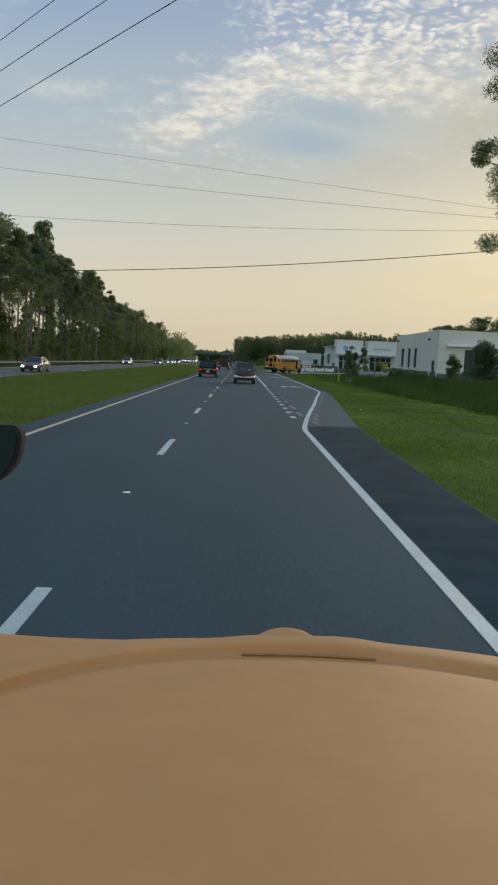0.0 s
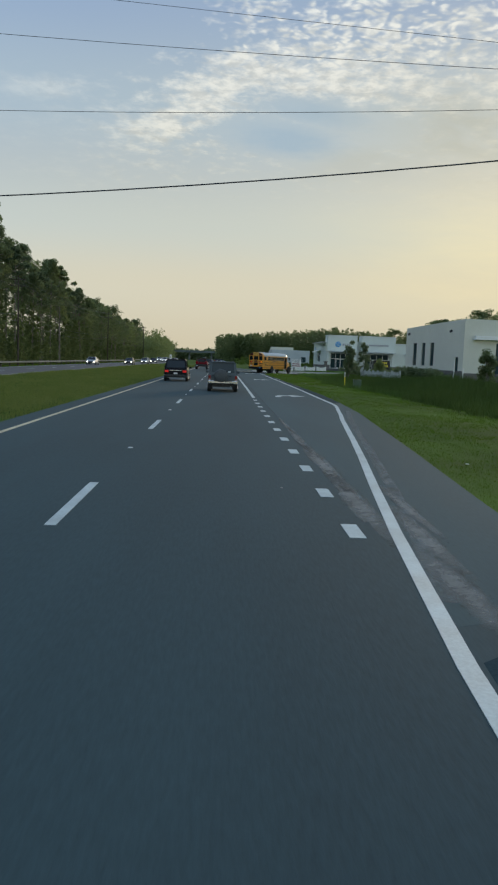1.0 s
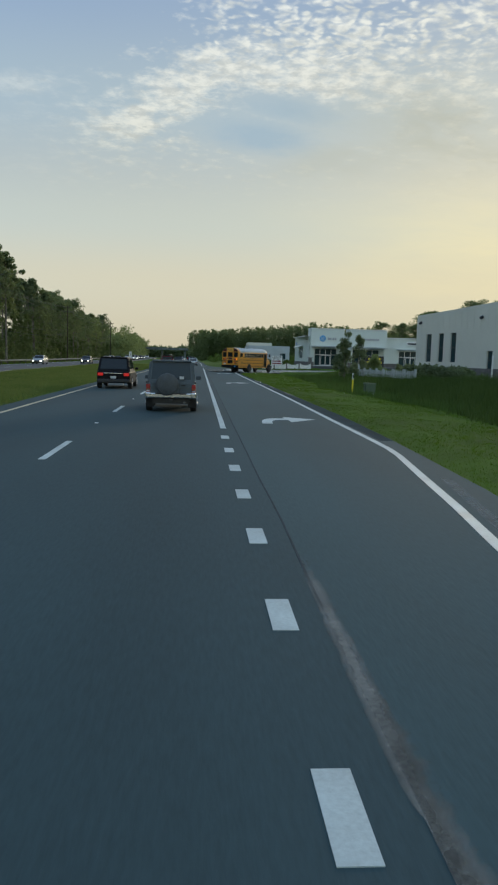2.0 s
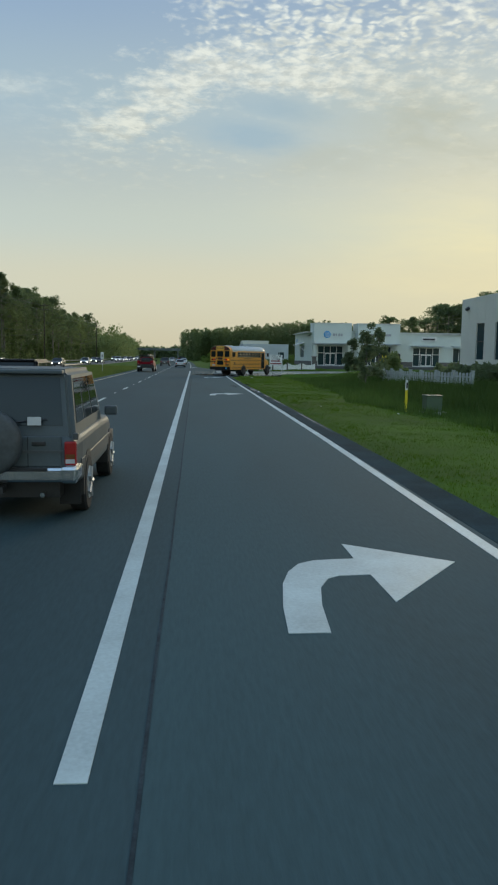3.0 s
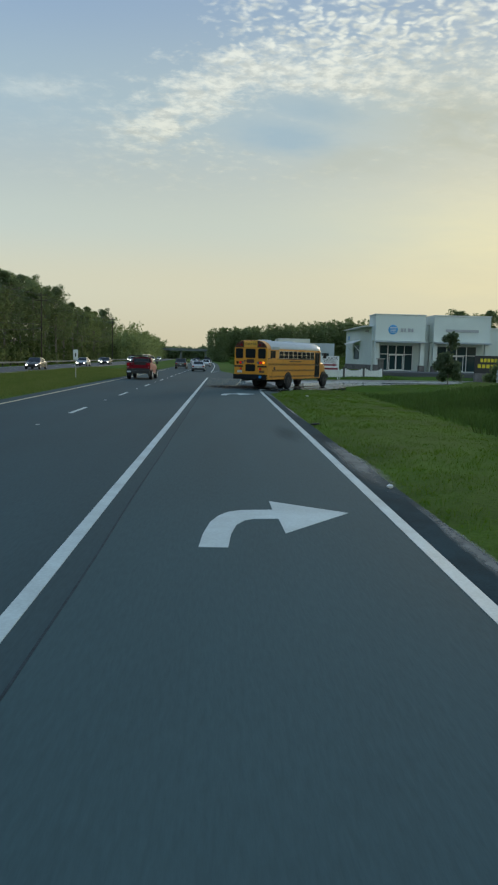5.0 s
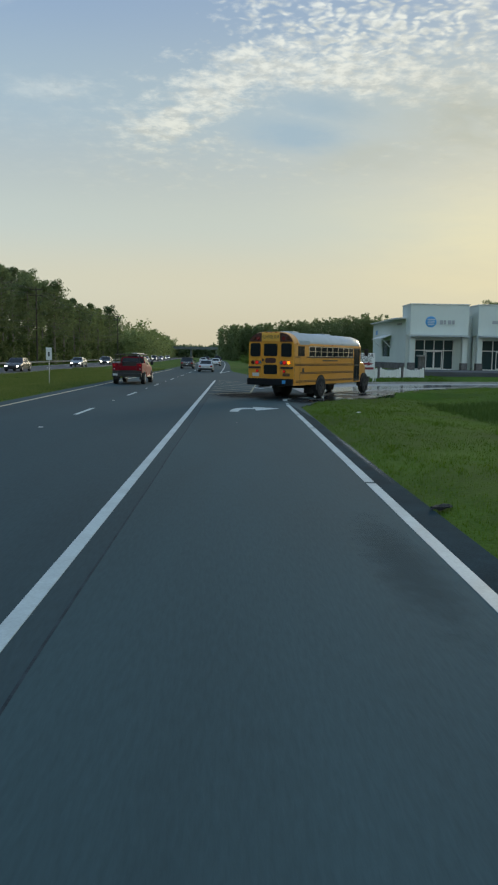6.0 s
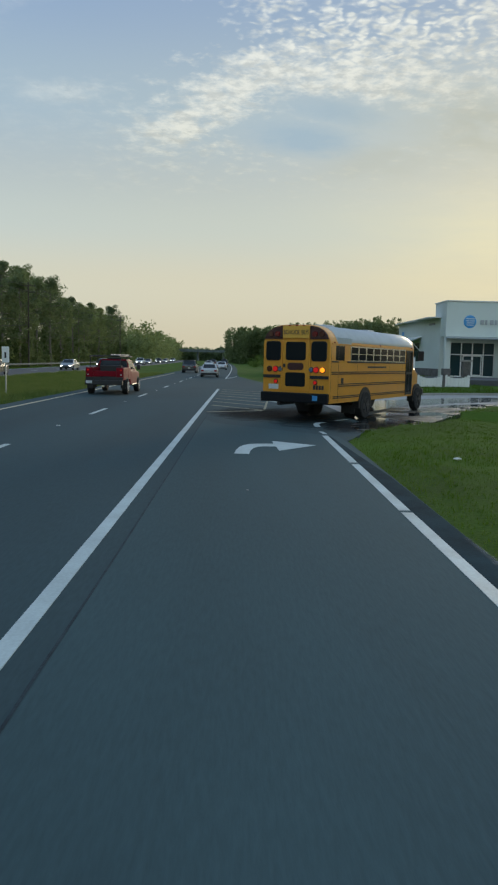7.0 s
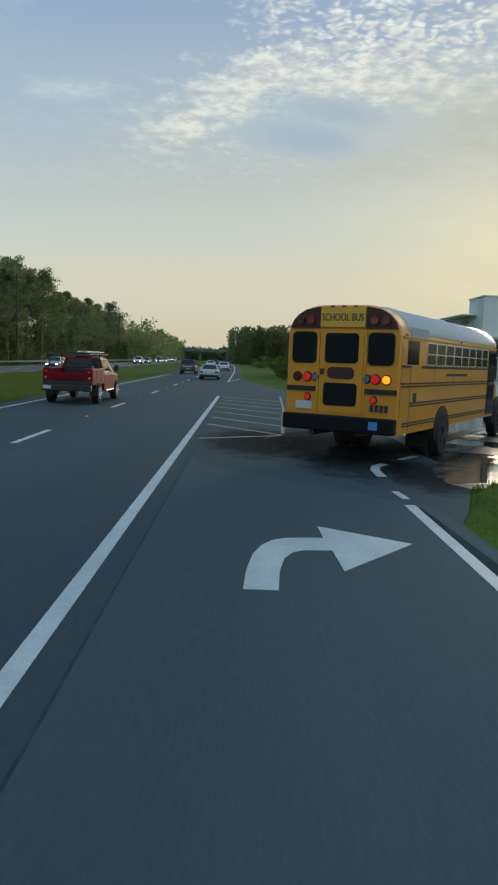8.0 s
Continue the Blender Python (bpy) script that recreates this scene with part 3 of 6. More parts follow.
# damp stains, and grit swept against the grass
for i, q in enumerate(((7.05, 112.8, 0.42, 2.6), (7.4, 144.0, 1.7, 5.5), (5.8, 145.0, 2.0, 3.6), (8.5, 140.4, 0.9, 2.6))):
    slab("damp_stain", blob(*q, i + 1.3), 0.001, 0.003, SOFT_WET if i else SOFT_DAMP, road, "dark damp stain")
for i, q in enumerate(((7.95, 107.0, 0.36, 5.5), (8.12, 95.0, 0.11, 5.0), (8.08, 100.5, 0.12, 3.5), (8.13, 86.0, 0.10, 5.0), (7.95, 122.0, 0.09, 5.0), (4.26, 31.2, 0.22, 1.3), (4.47, 33.0, 0.15, 2.0), (4.70, 35.2, 0.12, 2.0), (4.05, 35.4, 0.22, 3.2), (4.05, 39.0, 0.20, 4.0), (4.06, 43.5, 0.13, 4.0), (4.04, 48.0, 0.07, 3.5))):
    slab("grit_patch", blob(*q, i + 20.7, rough=0.6), 0.002, 0.0054, SOFT_GRIT, road, "pale grit swept to the road's edge")

ARROW = [(0, 0), (0.03, 0.60), (0.10, 1.22), (0.20, 1.60), (0.33, 1.86), (0.50, 1.98), (0.72, 2.02), (0.93, 2.04), (0.92, 2.64), (1.94, 1.90), (1.0, 0.68), (0.97, 1.48),
         (0.66, 1.45), (0.54, 1.36), (0.43, 1.10), (0.36, 0.64), (0.32, 0.0)]
for ax, ay in ((4.97, 66.3), (5.06, 100.42), (5.14, 132.87)):
    slab("turn_arrow", [(ax + x, ay + y) for x, y in ARROW], 0.0, T, LINE_WHITE, road, "white painted right-turn arrow")

# yellow hatching past the turn
for k in range(7):
    ya = 149.4 + 2.75 * k
    ribbon("hatch_stripe", [(3.98, ya), (6.15 + 0.11 * k, ya - 2.6)], 0.08, HATCH, road, label="faded yellow hatch stripe")
ribbon("hatch_stripe", [(3.95, 145.2), (6.1, 146.6)], 0.09, HATCH, road, label="faded yellow hatch stripe")
ribbon("hatch_edge", [(6.2, 147.3), (6.75, 158.0), (7.1, 168.6)], 0.05, HATCH, road)

# raised reflectors between the dashes
for k in range(-1, 20):
    bm = solid(-0.055, 0.055, -0.05, 0.05, 0.0, 0.02, bevel=0.012)
    ob = part("road_reflector", bm, WHITEPLASTIC, road)
    ob.location = (0.0, 20.93 + 12.19 * k - 4.5, 0.0)
for x, y in ((3.2, 9.6), (3.0, 36.2), (5.4, 128.4)):
    ob = part("worn_stud", solid(-0.02, 0.02, -0.02, 0.02, 0.0, 0.010, bevel=0.006), CONCRETE, road)
    ob.location = (x, y, 0)

# the side road and the island
drive = slab("driveway", [(9.3, 145.0), (10.2, 145.6), (12.2, 149.6), (15.8, 153.7), (23.3, 159.2), (40, 164), (90, 172), (90, 180),
                          (40, 171), (25.7, 167.3), (18.0, 164.5), (12.6, 160.6), (10.6, 158.7), (8.8, 158.0)], -0.2, 0.012, CONCRETE)
tagged(drive, "pale concrete side road, wet near the junction", "driveway", kind="structure")
wet = slab("wet_patch", [(9.9, 146.2), (12.3, 150.6), (16.0, 155.0), (22, 159.6), (30, 162.6), (30, 164.5), (20, 162.4), (14.5, 158.4), (10.8, 154.6), (9.6, 150.0)], 0.012, 0.015, WET)
tagged(wet, "sheet of rainwater on the side road", "water", kind="structure")
lot = slab("parking_lot", [(21, 176), (60, 176), (90, 180), (90, 189.0), (21, 189.0)], 0.2, 0.78, ASPHALT_OLD)
tagged(lot, "asphalt car park before the shops", "car park", kind="structure")


def kerb(pts, z0=0.0, z1=0.15):
    ob = ribbon("kerb", pts, 0.09, CONCRETE, None, z1)
    return tagged(ob, "low pale concrete kerb", "kerb", kind="structure")


kerb([(10.3, 158.9), (12.4, 160.8), (18.0, 164.8), (25.7, 167.7), (40, 171.4), (88, 180)])
kerb([(19.5, 155.4), (23.3, 158.7), (40, 163.7), (88, 171.6)], 0.0, 0.12)
island = slab("traffic_island", [(7.1, 153.2), (9.2, 153.6), (10.2, 158.6), (9.4, 166.0), (7.35, 165.6), (7.2, 163.5)], 0.0, 0.06, CONCRETE)
tagged(island, "flat pale concrete traffic island", "traffic island", kind="structure")

# rainwater standing between the grass corner and the side road
puddle = slab("puddle", [(9.0, 138.75), (9.45, 139.1), (10.5, 140.2), (11.9, 142.5), (13.2, 145.2), (14.5, 147.9), (17.3, 152.2), (20.2, 155.4),
                         (19.0, 157.4), (16.0, 154.9), (12.3, 150.5), (9.9, 146.2), (9.15, 144.0), (9.3, 142.2), (8.75, 140.6), (8.7, 139.3)], -0.15, 0.006, FLOOD)
tagged(puddle, "dark rainwater standing at the grass corner", "puddle", kind="structure")


# ---- buildings ----
def wall_face(thing, name, p0, p1, z0, z1, thick, material, holes=(), label=""):
    """A wall from p0 to p1 in plan with real openings (u0, u1, w0, w1 in metres along and up)."""
    a, b = Vector((*p0, 0)), Vector((*p1, 0))
    length = (b - a).length
    d = (b - a) / length
    nrm = Vector((d.y, -d.x, 0))
    us = sorted({0.0, length, *[h[0] for h in holes], *[h[1] for h in holes]})
    ws = sorted({z0, z1, *[h[2] for h in holes], *[h[3] for h in holes]})
    bm = bmesh.new()
    for u0, u1 in zip(us, us[1:]):
        run = None
        for w0, w1 in list(zip(ws, ws[1:])) + [(None, None)]:
            hole = w0 is None or any(h[0] < (u0 + u1) / 2 < h[1] and h[2] < (w0 + w1) / 2 < h[3] for h in holes)
            if not hole:
                run = (run[0], w1) if run else (w0, w1)
            elif run:
                q = [a + d * s - nrm * t for t in (0, thick) for s in (u0, u1)]
                vs = [bm.verts.new((p.x, p.y, z)) for z in run for p in q]
                for f in ((0, 2, 3, 1), (4, 5, 7, 6), (0, 1, 5, 4), (2, 6, 7, 3), (0, 4, 6, 2), (1, 3, 7, 5)):
                    bm.faces.new([vs[i] for i in f])
                run = None
    bmesh.ops.remove_doubles(bm, verts=bm.verts, dist=0.001)
    return part(name, bm, material, thing, label)


def shopfront(thing, x0, x1, y, z0, z1, doors=2, lights=4):
    """An aluminium shop front: panes, mullions, a transom and a pair of doors, facing -y."""
    win = part("shopfront_window", solid(x0, x1, y + 0.05, y + 0.09, z0, z1), SHOPGLASS, thing)
    w = (x1 - x0) / lights
    bar = 0.05
    for i in range(lights + 1):
        x = x0 + w * i
        part("mullion", solid(x - bar, x + bar, y - 0.03, y + 0.05, z0, z1), WHITEPLASTIC, win)
    tr = z0 + (z1 - z0) * 0.66
    part("transom", solid(x0 + bar, x1 - bar, y - 0.028, y + 0.05, tr - 0.05, tr + 0.05), WHITEPLASTIC, win)
    part("sill", solid(x0 + bar, x1 - bar, y - 0.028, y + 0.05, z0, z0 + 0.12), WHITEPLASTIC, win)
    mid = (x0 + x1) / 2
    for s in (-1, 1):
        xa, xb = sorted((mid, mid + s * 0.95))
        bm = bmesh.new()
        for q in ((xa, xa + 0.09, z0 + 0.02, tr - 0.05), (xb - 0.09, xb, z0 + 0.02, tr - 0.05), (xa + 0.09, xb - 0.09, z0 + 0.02, z0 + 0.25), (xa + 0.09, xb - 0.09, tr - 0.17, tr - 0.05)):
            box(bm, q[0], q[1], y - 0.06, y - 0.03, q[2], q[3])
        part("door_frame", bm, WHITEPLASTIC, win, "white aluminium glazed door")
    return win


def shops():
    b = empty("shop_building", pose(0, 0, 0))
    z = 0.75
    # side wall with its window and awning
    wall_face(b, "side_wall", (23.9, 207.0), (24.7, 191.0), z, 6.5, 0.3, STUCCO, [(5.0, 9.0, 2.2, 4.2)])
    part("side_window", pane([(24.22, 202.0, 2.2), (24.42, 198.0, 2.2), (24.42, 198.0, 4.2), (24.22, 202.0, 4.2)], 0, 1, 0, 1, lift=-0.1), SHOPGLASS, b)
    bm = bmesh.new()
    loft(bm, [[(24.15, 202.6, 4.9), (24.15, 202.6, 4.8), (22.9, 202.5, 4.35), (22.9, 202.5, 4.45)],
              [(24.45, 197.4, 4.9), (24.45, 197.4, 4.8), (23.2, 197.3, 4.35), (23.2, 197.3, 4.45)]])
    part("side_awning", bm, WHITEPLASTIC, b, "sloping pale metal awning")
    for yy in (197.5, 202.4):
        xx = 24.3 - (yy - 200) * 0.05
        part("awning_strut", tube(bmesh.new(), (xx, yy, 3.2), (xx - 1.2, yy, 4.38), 0.05, n=6), WHITEPLASTIC, b)
    part("logo_plate", pane([(24.0, 205.5, 5.0), (24.15, 203.2, 5.0), (24.15, 203.2, 5.6), (24.0, 205.5, 5.6)], 0, 1, 0, 1, lift=0.04, thick=0.05), BLUELOGO, b)
    for p0, p1 in (((23.86, 207.0), (24.66, 191.0)),):
        a, c = Vector((*p0, z)), Vector((*p1, z))
        part("stone_base", pane([a, c, c + Vector((0, 0, 0.75)), a + Vector((0, 0, 0.75))], 0, 1, 0, 1, lift=0.06, thick=0.06), STONE, b)
    part("coping", solid(23.5, 24.75, 191.0, 207.2, 6.5, 6.6), WHITEPLASTIC, b)
    # two entrance towers with a porch under each
    for x0, x1 in ((24.8, 31.35), (32.45, 39.9)):
        part("tower", solid(x0, x1, 189.4, 193.6, 4.65, 8.0, bevel=0.03), STUCCO, b)
        part("parapet_cap", solid(x0 - 0.08, x1 + 0.08, 189.32, 193.7, 8.0, 8.1), WHITEPLASTIC, b)
        for cx in (x0 + 0.3, x1 - 0.3):
            part("column", solid(cx - 0.28, cx + 0.28, 189.45, 190.0, z, 4.65, bevel=0.02), STUCCO, b)
            part("stone_base", solid(cx - 0.36, cx + 0.36, 189.37, 190.08, z, z + 0.8, bevel=0.02), STONE, b)
        part("canopy", solid(x0 + 0.05, x1 - 0.05, 188.5, 189.4, 4.45, 4.6), GREYWALL, b)
        m0, m1 = x0 + 1.0, x1 - 1.15
        wall_face(b, "front_wall", (x0, 191.0), (x1, 191.0), z, 4.65, 0.3, STUCCO, [(m0 - x0, m1 - x0, z, 4.1)])
        shopfront(b, m0, m1, 191.1, z, 4.1)
    # the recess between the towers and the low shops beyond
    wall_face(b, "front_wall", (31.35, 191.6), (32.45, 191.6), z, 6.9, 0.3, STUCCO)
    wall_face(b, "front_wall", (39.9, 191.9), (58.0, 192.6), z, 6.6, 0.3, STUCCO, [(3.2, 8.0, z, 4.0), (10.6, 15.0, 1.6, 4.0)])
    shopfront(b, 43.1, 47.9, 192.15, z, 4.0)
    w = part("shop_window", solid(50.5, 54.9, 192.5, 192.56, 1.6, 4.0), SHOPGLASS, b)
    for i in range(5):
        part("mullion", solid(50.5 + i * 1.1 - 0.04, 50.5 + i * 1.1 + 0.04, 192.4, 192.5, 1.6, 4.0), WHITEPLASTIC, w)
    for x0, x1 in ((42.6, 48.4), (50.0, 55.5)):
        part("canopy", solid(x0, x1, 190.9, 192.0, 4.3, 4.45), GREYWALL, b)
    part("stone_base", solid(39.95, 43.0, 191.83, 192.0, z, z + 0.8), STONE, b)
    part("stone_base", solid(48.0, 58.0, 192.0, 192.2, z, z + 0.8), STONE, b)
    part("coping", solid(39.9, 58.1, 191.8, 192.8, 6.6, 6.72), WHITEPLASTIC, b)
    part("roof", solid(24.5, 58.0, 192.8, 207.0, 5.9, 6.1), ROOF, b)
    part("rear_wall", solid(24.0, 58.0, 206.9, 207.2, z, 6.4), STUCCO, b)
    part("end_wall", solid(57.7, 58.0, 192.8, 206.9, z, 6.4), STUCCO, b)
    # the shop signs, as plain shapes
    bm = bmesh.new()
    bmesh.ops.create_uvsphere(bm, u_segments=20, v_segments=12, radius=0.62)
    bmesh.ops.transform(bm, matrix=pose(27.1, 189.4, 6.1) @ Matrix.Diagonal((1, 0.12, 1, 1)), verts=bm.verts)
    globe = part("round_sign", bm, BLUELOGO, b, "round blue shop sign", True)
    for i, zz in enumerate((5.75, 5.95, 6.15, 6.35)):
        part("sign_band", solid(26.75 - 0.03 * i, 27.45 + 0.04 * i, 189.29, 189.33, zz, zz + 0.06), WHITEPLASTIC, globe)
    for i, wd in enumerate((0.34, 0.2, 0.34, 0.26)):
        x = 28.1 + i * 0.46
        part("sign_letter_bar", solid(x, x + wd, 189.3, 189.39, 5.85, 6.3, bevel=0.02), GREYLOGO, b, "raised grey sign letter as a plain bar")
    part("sign_board", solid(34.0, 38.3, 189.32, 189.4, 5.95, 6.3), GREYLOGO, b)
    part("sign_board", solid(44.6, 47.2, 191.9, 192.05, 5.3, 6.0), WHITEPLASTIC, b)
    part("sign_lettering", solid(44.75, 47.0, 191.86, 191.9, 5.45, 5.75), INK, b)
    return tagged(b, "white stucco shop row with two entrance towers", "shops")


shops()


def warehouse():
    b = empty("warehouse", pose(0, 0, 0))
    z = 0.45
    A, B = (24.75, 117.6), (26.85, 101.5)
    slots = [(2.3, 3.5, 2.1, 4.75), (5.0, 6.1, 2.1, 4.75), (7.5, 8.6, 2.1, 4.75), (14.2, 15.1, 1.6, 3.1)]
    wall_face(b, "gable_wall", A, B, z, 6.55, 0.3, PANEL, slots)
    a, c = Vector((*A, 0)), Vector((*B, 0))
    d = (c - a).normalized()
    for u0, u1, w0, w1 in slots:
        p, q = a + d * u0, a + d * u1
        win = part("slot_window", pane([(p.x, p.y, w0), (q.x, q.y, w0), (q.x, q.y, w1), (p.x, p.y, w1)], 0, 1, 0, 1, lift=-0.12, thick=0.03), SHOPGLASS, b, "tall narrow dark window")
        for s in (0.0, 0.5, 1.0):
            w = w0 + (w1 - w0) * s
            part("window_bar", pane([(p.x, p.y, w - 0.03), (q.x, q.y, w - 0.03), (q.x, q.y, w + 0.03), (p.x, p.y, w + 0.03)], 0.02, 0.98, 0, 1, lift=-0.06, thick=0.05), DARKMETAL, win)
    # parapet that climbs towards the corner
    n = Vector((d.y, -d.x, 0))
    bm = bmesh.new()
    loft(bm, [[(a.x, a.y, 6.55), (a.x - n.x * .3, a.y - n.y * .3, 6.55), (a.x - n.x * .3, a.y - n.y * .3, 6.62), (a.x, a.y, 6.62)],
              [(c.x, c.y, 6.55), (c.x - n.x * .3, c.y - n.y * .3, 6.55), (c.x - n.x * .3, c.y - n.y * .3, 7.05), (c.x, c.y, 7.05)]])
    part("parapet", bm, PANEL, b)
    # seams of the cladding
    for i in range(1, 14):
        p = a + d * (i * 1.17)
        part("cladding_seam", pane([(p.x, p.y, 4.9), (p.x + d.x * .05, p.y + d.y * .05, 4.9), (p.x + d.x * .05, p.y + d.y * .05, 6.5), (p.x, p.y, 6.5)], 0, 1, 0, 1, lift=0.012, thick=0.012), PANEL, b)
    e = Vector((62.0, 106.0, 0))
    wall_face(b, "long_wall", B, (e.x, e.y), z, 7.05, 0.3, PANEL, [(3.6, 5.5, 0.9, 4.65), (13, 16, 1.2, 3.6)])
    g = (e - c).normalized()
    for u0, u1, w0, w1 in ((3.6, 5.5, 0.9, 4.65), (13, 16, 1.2, 3.6)):
        p, q = c + g * u0, c + g * u1
        win = part("window", pane([(p.x, p.y, w0), (q.x, q.y, w0), (q.x, q.y, w1), (p.x, p.y, w1)], 0, 1, 0, 1, lift=-0.12), SHOPGLASS, b)
        for t in (0.0, 0.5, 1.0):
            part("window_bar", pane([(p.x, p.y, w0), (q.x, q.y, w0), (q.x, q.y, w1), (p.x, p.y, w1)], max(0.0, t - 0.02), min(1.0, t + 0.02), 0, 1, lift=-0.05, thick=0.06), DARKMETAL, win)
    m = Vector((g.y, -g.x, 0))
    p, q = c + g * 1.0, e
    part("eave_band", pane([(p.x, p.y, 4.95), (q.x, q.y, 4.95), (q.x, q.y, 5.35), (p.x, p.y, 5.35)], 0, 1, 0, 1, lift=0.5, thick=0.5), WHITEPLASTIC, b, "projecting white canopy band")
    for u in (0.6, 8.0):
        p = a + d * (1.1 if u < 1 else 13.2)
        part("wall_lamp", tube(bmesh.new(), (p.x + n.x * 0.02, p.y + n.y * 0.02, 5.95), (p.x + n.x * .25, p.y + n.y * .25, 5.8), 0.13, n=8), DARKMETAL, b)
    p, q = c, e
    part("stone_base", pane([(p.x, p.y, z - 0.5), (q.x, q.y, z - 0.5), (q.x, q.y, z + 1.0), (p.x, p.y, z + 1.0)], 0, 1, 0, 1, lift=0.09, thick=0.09), STONE, b, "dark stone skirting")
    part("stone_base", pane([(*A, z - 0.5), (*B, z - 0.5), (*B, z + 1.2), (*A, z + 1.2)], 0, 1, 0, 1, lift=0.09, thick=0.09), STONE, b, "dark stone skirting")
    bm = bmesh.new()
    bm.faces.new([bm.verts.new(p) for p in ((A[0] + .1, A[1], 6.5), (B[0] + .1, B[1] + .1, 6.95), (e.x, e.y, 6.95), (60.0, 122.0, 6.5))])
    ext = bmesh.ops.extrude_face_region(bm, geom=bm.faces[:])
    bmesh.ops.translate(bm, verts=[v for v in ext["geom"] if isinstance(v, bmesh.types.BMVert)], vec=(0, 0, -0.15))
    part("roof", bm, ROOF, b)
    wall_face(b, "back_wall", (60.0, 122.0), A, z, 6.5, 0.3, PANEL)
    wall_face(b, "end_wall", (e.x, e.y), (60.0, 122.0), z, 6.9, 0.3, PANEL)
    return tagged(b, "large white clad warehouse with narrow slot windows", "warehouse")


warehouse()


def grey_building():
    b = empty("storage_building", pose(0, 0, 0))
    z = 0.4
    wall_face(b, "front_wall", (15.2, 230), (25.5, 230), z, 5.0, 0.3, GREYWALL, [(8.0, 9.4, 1.8, 3.2)])
    part("window", solid(23.2, 24.6, 230.1, 230.14, 1.8, 3.2), SHOPGLASS, b)
    part("raised_block", solid(15.2, 21.0, 230.4, 240, 5.0, 5.75), PANEL, b)
    for i in range(9):
        part("cladding_rib", solid(15.7 + i * 1.1, 15.78 + i * 1.1, 229.95, 230.0, z + 0.4, 4.9), GREYWALL, b)
    part("side_wall", solid(15.2, 15.5, 230.3, 246, z, 5.0), GREYWALL, b)
    part("end_wall", solid(25.2, 25.5, 230.3, 246, z, 5.0), GREYWALL, b)
    part("back_wall", solid(15.5, 25.2, 245.7, 246, z, 5.0), GREYWALL, b)
    part("roof", solid(15.5, 25.2, 230.3, 245.7, 4.8, 4.95), ROOF, b)
    part("stone_base", solid(15.2, 25.5, 229.9, 229.97, z - 0.3, z + 0.7), STONE, b)
    return tagged(b, "long pale grey clad storage building", "storage building")


grey_building()


def overpass():
    b = empty("overpass", pose(bend(640) - 4, 640, 0))
    part("deck", solid(-60, 60, -5, 5, 6.0, 7.2, bevel=0.05), DARK_CONCRETE, b)
    for y in (-5, 5):
        part("parapet", solid(-60, 60, y - 0.15, y + 0.15, 7.2, 7.8), DARK_CONCRETE, b)
    for x in (-27, -8.5, 9.5):
        part("pier", solid(x - 0.6, x + 0.6, -3.5, 3.5, -0.2, 6.0, bevel=0.05), DARK_CONCRETE, b)
    return tagged(b, "distant grey concrete road bridge", "bridge")


overpass()


# ---- vehicles ----
def wheel(thing, x, y, r, w, rim_mat=STEEL):
    """A wheel whose axle lies along x; x is the outer face's side."""
    s = 1 if x > 0 else -1
    bm = bmesh.new()
    prof = [(-w / 2, r * 0.62), (-w / 2, r * 0.93), (-w / 2 + 0.03, r), (w / 2 - 0.03, r), (w / 2, r * 0.93), (w / 2, r * 0.62)]
    n = 24
    rings = [[(x + a, y + b * math.cos(2 * math.pi * i / n), r + b * math.sin(2 * math.pi * i / n)) for i in range(n)] for a, b in prof]
    loft(bm, rings)
    hub = empty("wheel")
    hub.parent = thing
    part("tyre", bm, RUBBER, hub, smooth=False)
    bm = bmesh.new()
    face = x + s * (w / 2)
    tube(bm, (face - s * 0.06, y, r), (face + s * 0.006, y, r), r * 0.62, r * 0.58, n=20)
    tube(bm, (face, y, r), (face + s * 0.03, y, r), r * 0.17, r * 0.14, n=12)
    for i in range(5):
        a = 2 * math.pi * i / 5
        tube(bm, (face + s * 0.012, y + r * .1 * math.cos(a), r + r * .1 * math.sin(a)), (face + s * 0.012, y + r * .55 * math.cos(a), r + r * .55 * math.sin(a)), 0.03, n=6)
    part("rim", bm, rim_mat, hub, "metal wheel rim")
    return hub


def arch(thing, x, y, r, material=BLACK):
    """The dark wheel opening behind a wheel."""
    s = 1 if x > 0 else -1
    bm = bmesh.new()
    n = 16
    pts = [(y + r * 1.18 * math.cos(math.pi * i / n), r + r * 1.18 * math.sin(math.pi * i / n)) for i in range(n + 1)]
    pts = [(pts[0][0], r * 0.75)] + pts + [(pts[-1][0], r * 0.75)]
    loft(bm, [[(x - s * 0.25, a, b) for a, b in pts], [(x + s * 0.008, a, b) for a, b in pts]])
    return part("wheel_arch", bm, material, thing)


